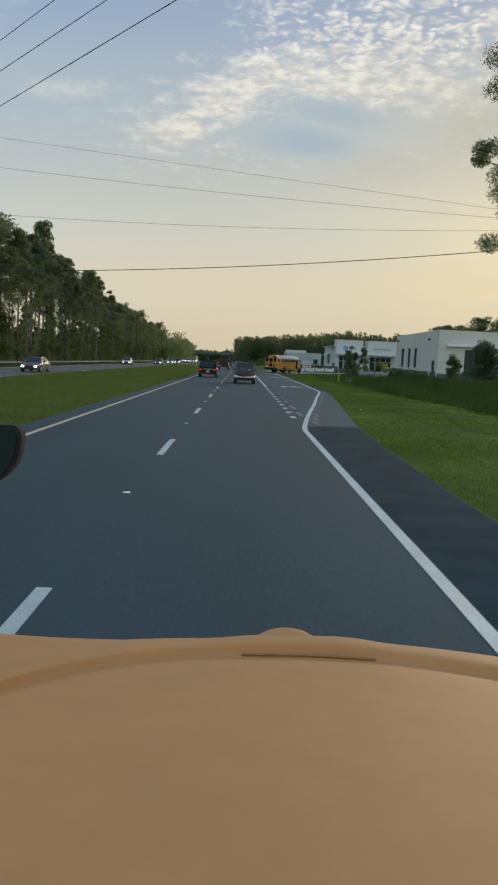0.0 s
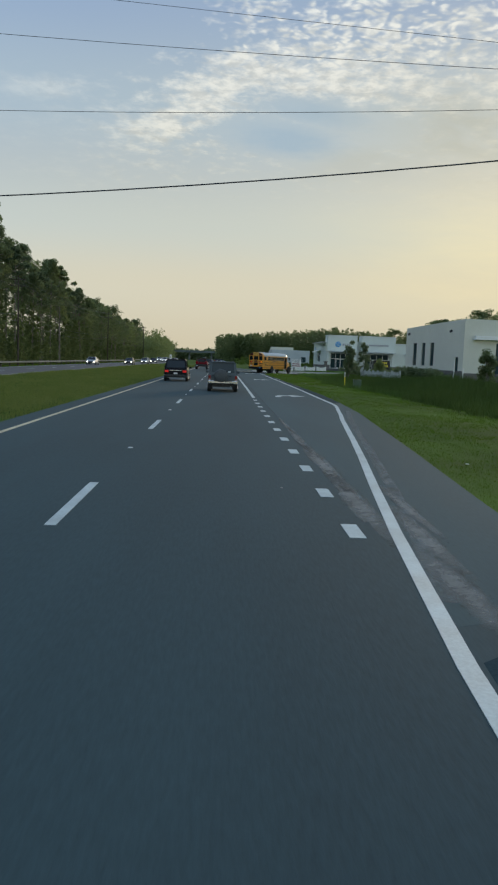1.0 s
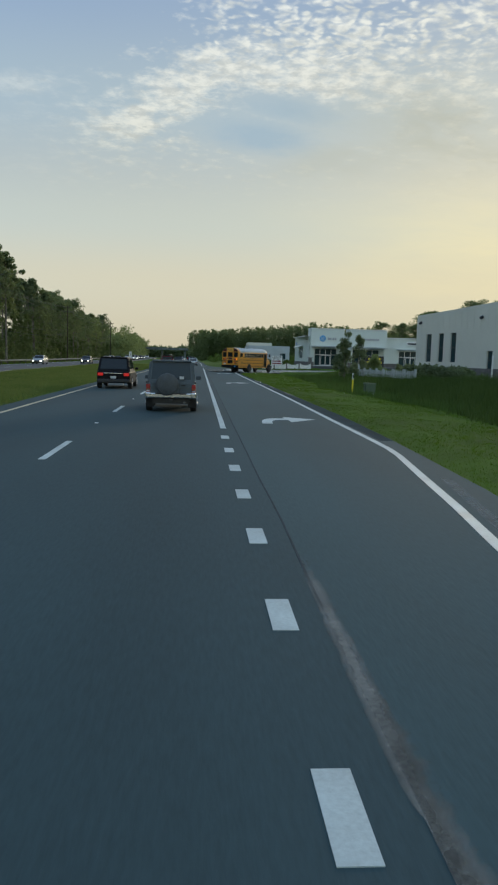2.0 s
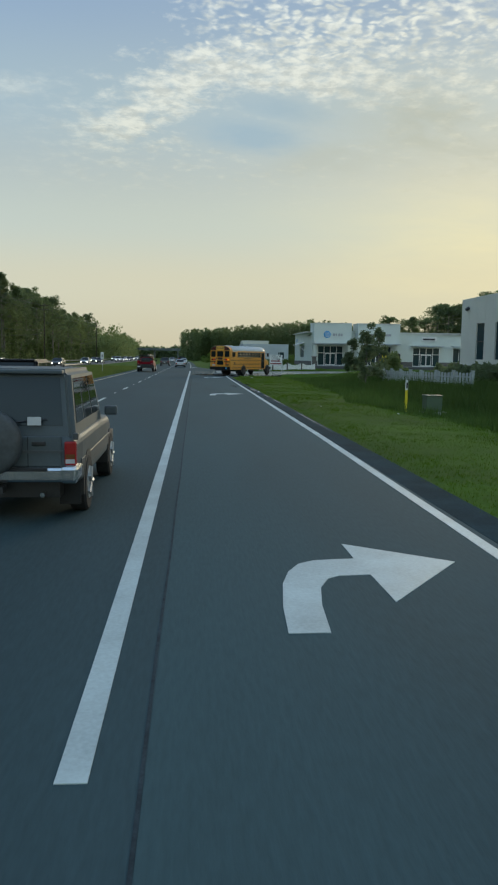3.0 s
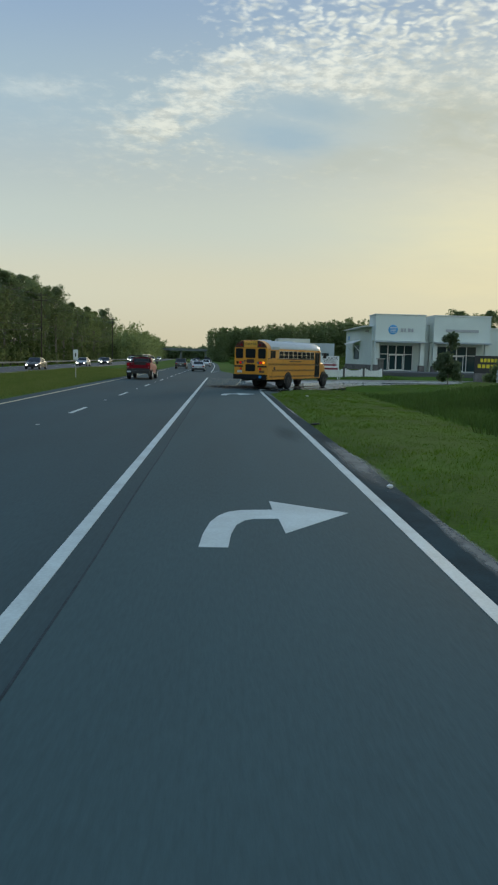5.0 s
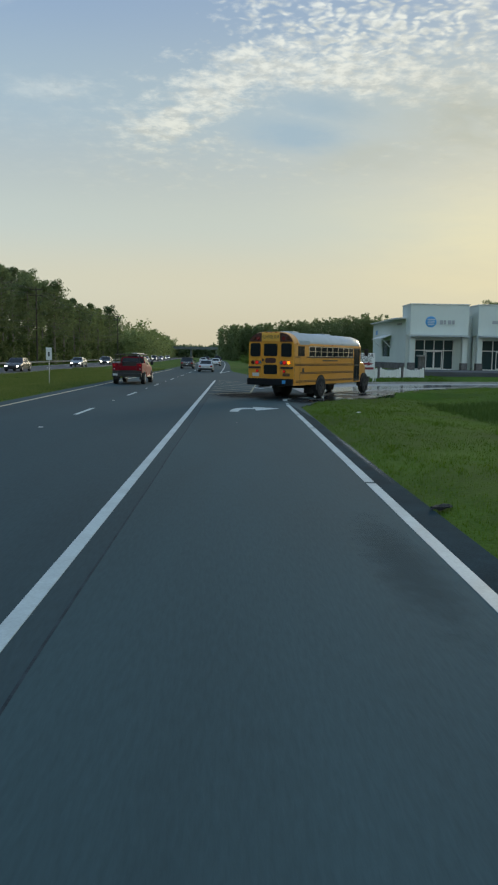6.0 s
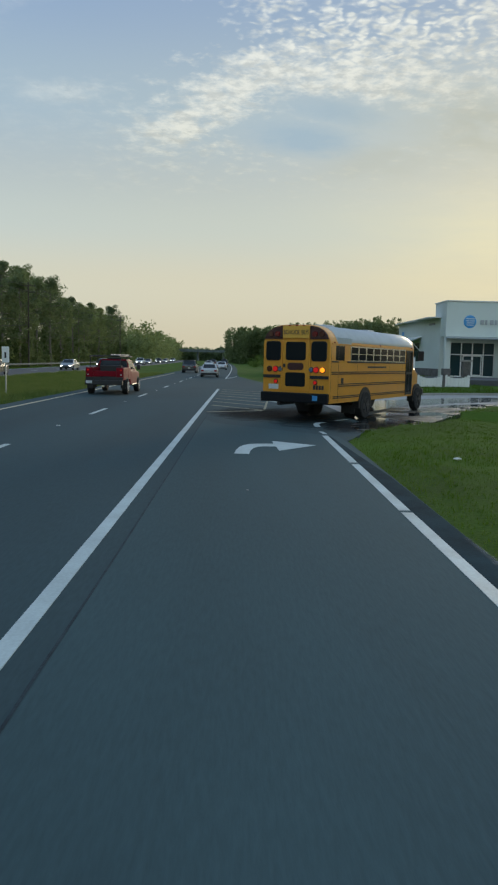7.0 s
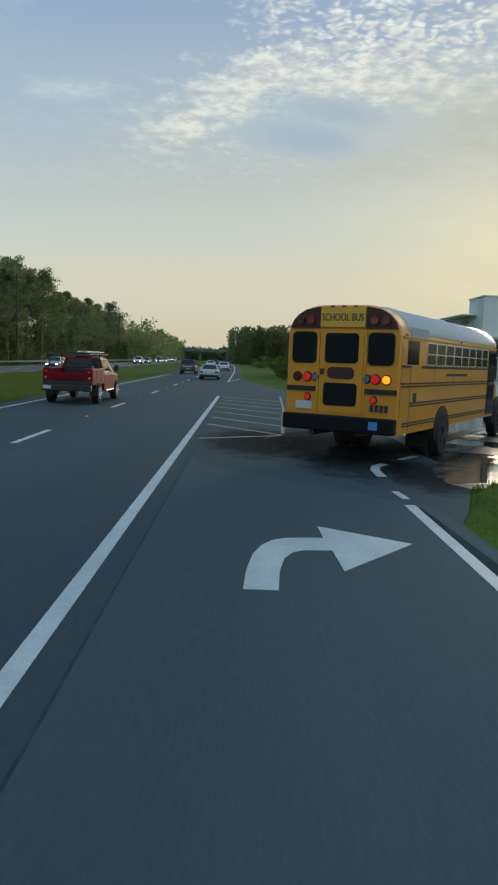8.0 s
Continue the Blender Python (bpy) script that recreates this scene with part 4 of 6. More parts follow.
def car(name, body_paint, L=4.7, W=1.82, H=1.45, style="sedan", lights="rear", r=0.33):
    """A car with its rear at y = 0 and its nose at y = L, on the ground."""
    b = empty(name)
    hw = W / 2
    belt = {"sedan": 0.92, "suv": 1.05, "offroad": 1.08}[style]
    sill = {"sedan": 0.24, "suv": 0.32, "offroad": 0.46}[style]
    bonnet = {"sedan": 0.86, "suv": 0.98, "offroad": 1.04}[style]
    st = [(0.0, hw * 0.90, sill + 0.16, belt - 0.16), (0.07, hw * 0.96, sill + 0.06, belt - 0.03), (0.4, hw, sill, belt), (L * 0.55, hw, sill, belt),
          (L * 0.70, hw, sill, belt - 0.02), (L * 0.82, hw * 0.98, sill, bonnet), (L - 0.25, hw * 0.93, sill + 0.02, bonnet - 0.1), (L - 0.04, hw * 0.84, sill + 0.08, bonnet - 0.28), (L, hw * 0.78, sill + 0.14, bonnet - 0.36)]
    bm = bmesh.new()
    loft(bm, [rounded(h, z0, z1, 0.07, 0.11 if z1 - z0 > 0.4 else 0.07, y) for y, h, z0, z1 in st])
    part("body", bm, body_paint, b, smooth=False)
    # cabin: bottom and top rectangles
    yb0, yt0, yt1, yb1 = {"sedan": (0.55, 1.35, 2.75, 3.55), "suv": (0.12, 0.42, L * 0.55, L * 0.70), "offroad": (0.08, 0.26, L * 0.52, L * 0.66)}[style]
    ht = hw * {"sedan": 0.74, "suv": 0.82, "offroad": 0.86}[style]
    zb = belt - 0.05
    low = [(-hw * 0.95, yb0, zb), (hw * 0.95, yb0, zb), (hw * 0.95, yb1, zb), (-hw * 0.95, yb1, zb)]
    top = [(-ht, yt0, H), (ht, yt0, H), (ht, yt1, H), (-ht, yt1, H)]
    bm = bmesh.new()
    vl, vt = [bm.verts.new(p) for p in low], [bm.verts.new(p) for p in top]
    bm.faces.new(vl[::-1])
    bm.faces.new(vt)
    for i in range(4):
        bm.faces.new((vl[i], vl[(i + 1) % 4], vt[(i + 1) % 4], vt[i]))
    bmesh.ops.bevel(bm, geom=[e for e in bm.edges if max(v.co.z for v in e.verts) > zb + 0.1], offset=0.07, segments=3, affect="EDGES")
    part("cabin", bm, body_paint, b)
    rear = [low[0], low[1], top[1], top[0]]
    right = [low[1], low[2], top[2], top[1]]
    front = [low[2], low[3], top[3], top[2]]
    left = [low[3], low[0], top[0], top[3]]
    part("rear_window", pane(rear, 0.08, 0.92, 0.18, 0.88), PALE_GLASS if style == "offroad" else GLASS, b)
    if style == "suv":
        part("roof_spoiler", solid(-ht * 0.92, ht * 0.92, yt0 - 0.10, yt0 + 0.14, H - 0.07, H - 0.02, bevel=0.015), body_paint, b)
        part("tailgate_strip", solid(-hw * 0.52, hw * 0.52, -0.025, 0.03, belt - 0.17, belt - 0.12, bevel=0.008), CHROME, b, "bright strip over the plate")
        part("tailgate_seam", solid(-hw * 0.80, hw * 0.80, -0.008, 0.05, sill + 0.26, sill + 0.275), RUBBER, b)
        for s in (-1, 1):
            part("exhaust_tip", tube(bmesh.new(), (s * hw * 0.6, -0.06, sill - 0.02), (s * hw * 0.6, 0.3, sill - 0.02), 0.035, n=8), CHROME, b)
    part("windscreen", pane(front, 0.07, 0.93, 0.14, 0.92), GLASS, b)
    cuts = ((0.07, 0.30), (0.33, 0.61), (0.64, 0.92)) if style != "sedan" else ((0.16, 0.48), (0.52, 0.84))
    for u0, u1 in cuts:
        part("side_window", pane(right, u0, u1, 0.2, 0.86), GLASS, b)
        part("side_window", pane(left, 1 - u1, 1 - u0, 0.2, 0.86), GLASS, b)
    for s in (-1, 1):
        x0, x1 = sorted((s * hw * 0.60, s * hw * 0.91))
        zt = belt - 0.30
        if style != "offroad":
            part("tail_light", solid(x0, x1, -0.015, 0.12, zt, zt + 0.17, bevel=0.02), TAIL_ON if lights == "brake" else TAIL_DIM, b, "red tail light")
        zh = bonnet - 0.30
        part("headlight", solid(*sorted((s * hw * 0.52, s * hw * 0.80)), L - 0.12, L + 0.02, zh - 0.07, zh + 0.07, bevel=0.03), HEAD_ON if lights == "head" else LENS, b, "lit white headlight" if lights == "head" else "clear headlight")
        xm = s * (hw + 0.10)
        part("mirror", solid(xm - 0.10, xm + 0.10, L * 0.63, L * 0.63 + 0.10, belt + 0.02, belt + 0.17, bevel=0.03), body_paint, b)
        for y in (0.19 * L, 0.82 * L):
            arch(b, s * hw, y, r)
            wheel(b, s * (hw - 0.09), y, r, 0.22)
    part("rear_bumper", solid(-hw * 0.94, hw * 0.94, -0.09, 0.10, sill + 0.05, sill + 0.24, bevel=0.04), CHROME if style == "offroad" else BLACK, b)
    part("front_bumper", solid(-hw * 0.86, hw * 0.86, L - 0.15, L + 0.05, sill + 0.02, sill + 0.2, bevel=0.04), BLACK, b)
    part("grille", solid(-hw * 0.45, hw * 0.45, L - 0.06, L + 0.015, bonnet - 0.40, bonnet - 0.24, bevel=0.01), BLACK, b)
    part("plate", solid(-0.16, 0.16, -0.1 if style == "offroad" else -0.02, 0.02, sill + 0.28, sill + 0.42), PLATE, b, "pale plate without readable marks")
    return b


def offroader():
    """The boxy silver off-roader with its spare wheel on the tailgate."""
    coat = mat("silver_grey_paint", (0.085, 0.102, 0.110), rough=0.5, var=0.06, scale=2, fine=30, bump=0.0, metal=0.15, spec=0.2)
    b = car("off_road_car", coat, L=4.55, W=1.80, H=1.86, style="offroad", lights="rear", r=0.37)
    lower = mat("two_tone_grey", (0.060, 0.066, 0.070), rough=0.5)
    vinyl = mat("grey_vinyl_cover", (0.055, 0.062, 0.066), rough=0.55, var=0.22, scale=4, fine=24, bump=0.2)
    bm = bmesh.new()
    n = 32
    prof = [(-0.02, 0.33), (-0.05, 0.385), (-0.10, 0.40), (-0.18, 0.40), (-0.235, 0.385), (-0.262, 0.34), (-0.258, 0.30), (-0.272, 0.27), (-0.285, 0.12), (-0.287, 0.02)]
    loft(bm, [[(-0.13 + q * math.cos(2 * math.pi * i / n), a, 1.0 + q * math.sin(2 * math.pi * i / n)) for i in range(n)] for a, q in prof])
    part("spare_wheel_cover", bm, vinyl, b, "dark grey spare wheel cover", True)
    part("cladding_band", solid(-0.905, 0.905, 0.3, 4.2, 0.58, 0.76, bevel=0.01), lower, b, "darker grey lower band")
    # the tailgate: seams, a handle, the number panel and a wiper
    part("tailgate_panel", solid(-0.70, 0.70, -0.012, 0.03, 0.70, 1.06, bevel=0.012), coat, b)
    part("tailgate_seam", solid(0.305, 0.315, -0.016, -0.010, 0.70, 1.06), RUBBER, b)
    part("tailgate_trim", solid(-0.72, 0.72, -0.020, -0.010, 0.86, 0.895), lower, b, "dark strip across the tailgate")
    part("tailgate_handle", solid(0.36, 0.52, -0.035, -0.012, 0.955, 1.0, bevel=0.008), BLACK, b)
    part("wiper", tube(bmesh.new(), (0.12, 0.075, 1.22), (0.52, 0.085, 1.26), 0.011, n=6), BLACK, b)
    part("roof_spoiler", solid(-0.70, 0.70, 0.16, 0.34, 1.80, 1.85, bevel=0.015), coat, b)
    for s in (-1, 1):
        lamp = part("tail_lamp_upright", solid(*sorted((s * 0.74, s * 0.88)), -0.03, 0.08, 0.72, 1.00, bevel=0.015), TAIL_DIM, b, "upright red rear lamp")
        part("reverse_lens", solid(*sorted((s * 0.755, s * 0.865)), -0.034, -0.028, 0.74, 0.79), LENS, lamp)
        part("amber_lens", solid(*sorted((s * 0.755, s * 0.865)), -0.034, -0.028, 0.80, 0.85), AMBER_DIM, lamp)
        part("roof_rail", tube(bmesh.new(), (s * 0.66, 0.5, 1.90), (s * 0.66, 2.2, 1.90), 0.018, n=6), BLACK, b)
        part("bumper_corner", solid(*sorted((s * 0.70, s * 0.905)), -0.12, 0.34, 0.50, 0.72, bevel=0.05), CHROME, b, "chromed bumper corner")
        part("mud_flap", solid(s * 0.74 - 0.13, s * 0.74 + 0.13, 0.40, 0.42, 0.16, 0.46), RUBBER, b)
        part("quarter_trim", solid(*sorted((s * 0.84, s * 0.90)), 0.02, 0.10, 1.02, 1.10, bevel=0.01), lower, b)
    part("bumper_step", solid(-0.55, 0.55, -0.13, -0.05, 0.655, 0.695, bevel=0.008), BLACK, b, "black rubber step on the bumper")
    part("tow_hitch", solid(-0.05, 0.05, -0.2, 0.0, 0.40, 0.48), DARKMETAL, b)
    part("underbody", solid(-0.66, 0.66, 0.12, 4.3, 0.30, 0.50), BLACK, b)
    part("rear_axle", tube(bmesh.new(), (-0.72, 0.865, 0.36), (0.72, 0.865, 0.36), 0.06, n=8), DARKMETAL, b)
    part("exhaust", tube(bmesh.new(), (0.48, -0.06, 0.36), (0.48, 0.5, 0.36), 0.03, n=8), CHROME, b)
    part("window_sticker", solid(0.30, 0.46, 0.040, 0.052, 1.19, 1.29), PLATE, b)
    return tagged(b, "boxy silver-grey off-road car with a covered spare wheel", "car")


offroader().matrix_world = pose(1.97, 70.0, 0.0, 0, 0, 0.6)


DARK_LENS = paint("dark_amber_lens", (0.07, 0.02, 0.012), 0.2)
RED_LENS = paint("dark_red_lens", (0.16, 0.012, 0.012), 0.2)
BUMPER = mat("black_bumper_paint", (0.007, 0.008, 0.010), rough=0.6, var=0.2, scale=3, fine=30, bump=0.05, spec=0.2)
BLUISH_LENS = paint("bluish_clear_lens", (0.12, 0.17, 0.22), 0.2)
HOUSING = mat("maroon_surround", (0.055, 0.016, 0.013), rough=0.5, var=0.15, scale=3, fine=20, bump=0.0)


def school_bus():
    b = empty("school_bus")
    hw, H, z0 = 1.22, 3.02, 0.48
    Lb = 8.75  # passenger body, rear at y = 0
    # roof and body share one section, split at the drip rail
    def section(y, k=1.0, top=H, low=z0):
        pts = [(hw * k, y, low), (hw * k, y, 2.38)]
        for i in range(1, 8):
            a = radians(90 * i / 8)
            pts.append((hw * k * (0.36 + 0.64 * math.cos(a)), y, 2.38 + (top - 2.38) * math.sin(a)))
        pts.append((hw * k * 0.36, y, top))
        return pts + [(-x, yy, z) for x, yy, z in pts[::-1]]
    bm = bmesh.new()
    loft(bm, [section(0.0, 0.985, H - 0.03), section(0.06, 1.0, H), section(Lb, 1.0, H), section(Lb + 0.25, 0.96, H - 0.12)])
    part("body", bm, BUSYELLOW, b)
    # white roof skin, a little proud
    def cap(y, e=0.012, w=1.0):
        pts = []
        for i in range(1, 9):
            a = radians(90 * i / 8)
            pts.append((w * (hw + e) * (0.36 + 0.64 * math.cos(a)), y, 2.38 + (H + e - 2.38) * math.sin(a)))
        up = pts + [(-x, yy, z) for x, yy, z in pts[::-1]]
        return up + [(x * 0.985, yy, z - 0.03) for x, yy, z in up[::-1]]
    bm = bmesh.new()
    loft(bm, [cap(0.55), cap(Lb - 0.2), cap(Lb + 0.15, 0.0, 0.985)])
    part("roof_skin", bm, BUSWHITE, b, "white roof", True)
    for s in (-1, 1):
        part("roof_vent_panel", solid(*sorted((s * 0.95, s * 1.235)), 0.62, 1.75, 2.42, 2.64, bevel=0.02), GREYWALL, b, "pale grey panel under the roof's edge")
    for y in (1.6, 5.6):
        part("roof_hatch", solid(-0.35, 0.35, y, y + 0.7, H, H + 0.08, bevel=0.03), BUSWHITE, b)
    # ---- rear face
    rear = [(-hw, 0, z0), (hw, 0, z0), (hw, 0, H), (-hw, 0, H)]
    X = lambda x: (x + hw) / (2 * hw)
    Z = lambda z: (z - z0) / (H - z0)
    def plate(name, x0, x1, za, zb, m, parent=b, lift_=0.02, label="", th=0.03):
        return part(name, pane(rear, X(x0), X(x1), Z(za), Z(zb), lift=lift_, thick=th), m, parent, label)
    def round_plate(name, x0, x1, za, zb, r, m, parent=b, out=0.035, label="", seal=0.022):
        """A plate with rounded corners on the rear face, in a dark seal."""
        hwp, cxp = (x1 - x0) / 2, (x0 + x1) / 2
        ob = part(name, loft(bmesh.new(), [rounded(hwp, za, zb, r, r, y, 5, cxp) for y in (-out, 0.0)]), m, parent, label)
        if seal and parent is b:
            part("window_seal", loft(bmesh.new(), [rounded(hwp + seal, za - seal, zb + seal, r + seal, r + seal, y, 5, cxp) for y in (-out + 0.008, 0.001)]), RUBBER, ob)
        return ob
    door = plate("emergency_door", -0.47, 0.47, 0.86, 2.52, BUSYELLOW, label="yellow rear emergency door", lift_=0.02)
    round_plate("upper_window", -0.36, 0.36, 1.86, 2.46, 0.08, BUSGLASS, door)
    round_plate("lower_window", -0.36, 0.36, 1.00, 1.46, 0.07, BUSGLASS, door)
    round_plate("name_plate", -0.29, 0.29, 1.54, 1.78, 0.10, HOUSING, door, 0.035, "dark maroon oval panel")
    for s in (-1, 1):
        x0, x1 = sorted((s * 0.56, s * 1.10))
        round_plate("rear_window", x0 + 0.02, x1 - 0.02, 1.86, 2.46, 0.08, BUSGLASS, label="dark rear window with rounded corners")
        plate("hinge_rail", *sorted((s * 0.485, s * 0.53)), 0.86, 2.5, BUSYELLOW, lift_=0.035)
        plate("rub_rail", *sorted((s * 0.50, s * 1.19)), 1.27, 1.37, BLACK, lift_=0.03)
        # dark housings of the warning lamps at the roof corners
        bm = bmesh.new()
        pts = [(s * 0.50, 2.55), (s * 1.165, 2.55), (s * 1.10, 2.70), (s * 0.98, 2.83), (s * 0.80, 2.93), (s * 0.50, 2.985)]
        loft(bm, [[(x, 0.02, z) for x, z in pts], [(x, -0.035, z) for x, z in pts]])
        part("lamp_housing", bm, HOUSING, b, "dark maroon warning-lamp surround")
        for xx, m in ((0.92, DARK_LENS), (0.68, RED_LENS)):
            part("warning_lamp", tube(bmesh.new(), (s * xx, -0.03, 2.71), (s * xx, -0.085, 2.71), 0.10, 0.085, n=16), m, b)
        # tail lamps
        part("brake_lamp", tube(bmesh.new(), (s * 0.74, -0.01, 1.56), (s * 0.74, -0.06, 1.56), 0.092, 0.08, n=16), TAIL_ON, b, "lit round red brake lamp")
        part("turn_lamp", tube(bmesh.new(), (s * 0.97, -0.01, 1.56), (s * 0.97, -0.06, 1.56), 0.085, 0.075, n=16), AMBER_ON if s > 0 else DARK_LENS, b, "amber turn signal")
        part("reversing_lamp", tube(bmesh.new(), (s * 0.56, -0.01, 1.56), (s * 0.56, -0.05, 1.56), 0.075, 0.065, n=16), BLUISH_LENS, b, "clear reversing lamp")
        for xx, zz, rr in ((0.74, 1.56, 0.098), (0.97, 1.56, 0.092), (0.56, 1.56, 0.082), (0.72, 1.15, 0.072)):
            part("lamp_bezel", tube(bmesh.new(), (s * xx, -0.003, zz), (s * xx, -0.026, zz), rr + 0.012, rr + 0.004, n=16), BLACK, b)
        part("small_tail_lamp", tube(bmesh.new(), (s * 0.72, -0.01, 1.15), (s * 0.72, -0.05, 1.15), 0.065, 0.055, n=14), TAIL_ON, b, "small lit red lamp")
    board = plate("sign_board", -0.48, 0.48, 2.58, 2.97, BOARD, lift_=0.05, label="yellow sign board")
    lettering("lettering", "SCHOOL BUS", 0.15, INK, board, (0.0, -0.056, 2.765), tall=1.4)
    for x in (-0.25, 0.0, 0.25):
        part("marker_lamp", solid(x - 0.04, x + 0.04, -0.02, 0.04, H - 0.06, H - 0.01, bevel=0.01), TAIL_DIM, b)
    plate("number_plate", -0.98, -0.62, 0.90, 1.06, PLATE, lift_=0.02, label="pale plate without readable marks")
    for i in range(4):
        part("number_bar", solid(0.66 + i * 0.1, 0.72 + i * 0.1, -0.035, -0.0, 0.92, 1.06), INK, b, "dark bar in place of a digit")
    part("rear_bumper", solid(-1.21, 1.21, -0.16, 0.06, 0.48, 0.80, bevel=0.03), BUMPER, b, "black steel bumper")
    part("bumper_sticker", solid(0.70, 0.88, -0.172, -0.158, 0.57, 0.73), BLUELOGO, b)
    part("door_latch", solid(-0.44, -0.36, -0.07, -0.03, 1.62, 1.74, bevel=0.01), DARKMETAL, b)
    # ---- sides
    for s in (-1, 1):
        x = s * hw
        for z, h, ya in ((1.84, 0.05, 1.45), (1.50, 0.03, 0.74), (1.44, 0.03, 0.74), (1.10, 0.03, 0.74), (1.04, 0.03, 0.74), (0.70, 0.028, 0.30), (0.645, 0.028, 0.30)):
            part("rub_rail", solid(*sorted((x, x + s * 0.025)), ya, 7.75 if s > 0 else Lb - 0.1, z - h / 2, z + h / 2, bevel=0.006), BLACK, b, "black rub rail")
        for z, h in ((1.84, 0.04), (1.50, 0.03), (1.44, 0.03)):
            part("rub_rail", solid(*sorted((x, x + s * 0.025)), 0.14, 0.66, z - h / 2, z + h / 2, bevel=0.006), BLACK, b, "short black rub rail at the rear corner")
        part("panel_seam", solid(*sorted((x, x + s * 0.005)), 0.695, 0.705, 0.50, 2.38), INK, b)
        part("corner_seam", solid(*sorted((x, x + s * 0.005)), 0.085, 0.092, 0.50, 2.30), INK, b)
        for yy in (2.4, 4.1, 5.8, 7.4):
            part("panel_seam", solid(*sorted((x, x + s * 0.004)), yy, yy + 0.006, 1.52, 1.82), INK, b)
        for yy in (0.3, 4.6, Lb - 0.3):
            part("side_marker_lamp", solid(*sorted((x, x + s * 0.03)), yy - 0.04, yy + 0.04, 2.44, 2.48, bevel=0.01), TAIL_DIM, b)
        wins = [(0.45, 1.2)] + [(1.75 + 0.745 * i, 1.75 + 0.745 * i + 0.66) for i in range(8)]
        for i, (ya, yb) in enumerate(wins):
            q = [(x, ya, 1.88), (x, yb, 1.88), (x, yb, 2.36), (x, ya, 2.36)]
            q = q if s > 0 else [q[1], q[0], q[3], q[2]]
            w = part("side_window", pane(q, 0, 1, 0, 1, lift=0.004), BUSGLASS, b)
            if i:
                bm = bmesh.new()
                for c in ((ya - 0.04, ya + 0.01, 1.86, 2.38), (yb - 0.01, yb + 0.04, 1.86, 2.38), (ya, yb, 2.10, 2.13), (ya, yb, 1.86, 1.90), (ya, yb, 2.34, 2.38)):
                    box(bm, *sorted((x, x + s * 0.018)), *c)
                part("window_frame", bm, CHROME, w, "aluminium window frame")
        part("drip_rail", solid(*sorted((x, x + s * 0.03)), 0.1, Lb, 2.40, 2.43), BUSYELLOW, b)
        for y in (3.2, 9.8):
            arch(b, x + s * (0.022 if y < 5 else -0.08), y, 0.52)
            wheel(b, s * (hw - (0.07 if y < 5 else 0.16)), y, 0.49, 0.28, DARKMETAL)
        wheel(b, s * (hw - 0.50), 3.2, 0.49, 0.28, DARKMETAL)
        part("side_lettering", solid(*sorted((x, x + s * 0.006)), 3.4, 5.4, 1.64, 1.70), INK, b, "small dark lettering as a bar")
        part("fuel_flap", solid(*sorted((x, x + s * 0.01)), 0.95, 1.15, 1.12, 1.30), INK, b)
    q = [(hw, 7.82, 0.55), (hw, 8.66, 0.55), (hw, 8.66, 2.36), (hw, 7.82, 2.36)]
    d = part("entrance_door", pane(q, 0, 1, 0, 1, lift=0.022, thick=0.03), BLACK, b, "folding entrance door with tall panes")
    for u0, u1 in ((0.06, 0.46), (0.54, 0.94)):
        for v0, v1 in ((0.06, 0.46), (0.52, 0.96)):
            part("door_pane", pane(q, u0, u1, v0, v1, lift=0.03, thick=0.01), BUSGLASS, d)
    # ---- nose
    bm = bmesh.new()
    loft(bm, [rounded(1.10, 0.55, 1.72, 0.08, 0.18, Lb + 0.2), rounded(1.05, 0.55, 1.66, 0.08, 0.2, Lb + 1.0), rounded(0.95, 0.55, 1.52, 0.1, 0.25, Lb + 1.65), rounded(0.85, 0.6, 1.35, 0.1, 0.25, Lb + 1.85)])
    part("nose", bm, BUSYELLOW, b, "yellow engine hood")
    part("windscreen", solid(-1.0, 1.0, Lb + 0.22, Lb + 0.27, 1.78, 2.44), BUSGLASS, b)
    part("front_bumper", solid(-1.15, 1.15, Lb + 1.7, Lb + 1.95, 0.45, 0.75, bevel=0.03), BLACK, b)
    for s in (-1, 1):
        part("mirror_arm", tube(bmesh.new(), (s * 1.1, Lb + 0.2, 2.3), (s * 1.42, Lb + 0.5, 2.35), 0.02, n=6), BLACK, b)
        part("mirror", solid(s * 1.42 - 0.12, s * 1.42 + 0.12, Lb + 0.46, Lb + 0.54, 1.95, 2.36, bevel=0.03), BLACK, b, "tall black mirror")
        part("headlight", tube(bmesh.new(), (s * 0.72, Lb + 1.8, 1.02), (s * 0.72, Lb + 1.88, 1.02), 0.11, n=14), LENS, b)
    part("exhaust", tube(bmesh.new(), (-0.55, -0.12, 0.42), (-0.55, 1.0, 0.42), 0.06, n=10), DARKMETAL, b)
    bm = bmesh.new()
    for s in (-1, 1):
        box(bm, s * 0.42 - 0.05, s * 0.42 + 0.05, 0.0, 10.2, 0.40, 0.62)
    part("chassis", bm, DARKMETAL, b)
    part("rear_axle", tube(bmesh.new(), (-1.0, 3.2, 0.5), (1.0, 3.2, 0.5), 0.09, n=8), DARKMETAL, b)
    part("mud_flap", solid(0.62, 1.12, 2.50, 2.52, 0.2, 0.5), RUBBER, b)
    part("mud_flap", solid(-1.12, -0.62, 2.50, 2.52, 0.2, 0.5), RUBBER, b)
    # the bodywork sits high on its springs
    for ob in b.children_recursive:
        if ob.type == "MESH" and ob.name.split(".")[0] not in ("tyre", "rim", "wheel_arch", "rear_axle", "mud_flap"):
            ob.data.transform(Matrix.Translation((0, 0, 0.17)))
    return tagged(b, "yellow school bus with lit brake lamps turning into the side road", "bus")


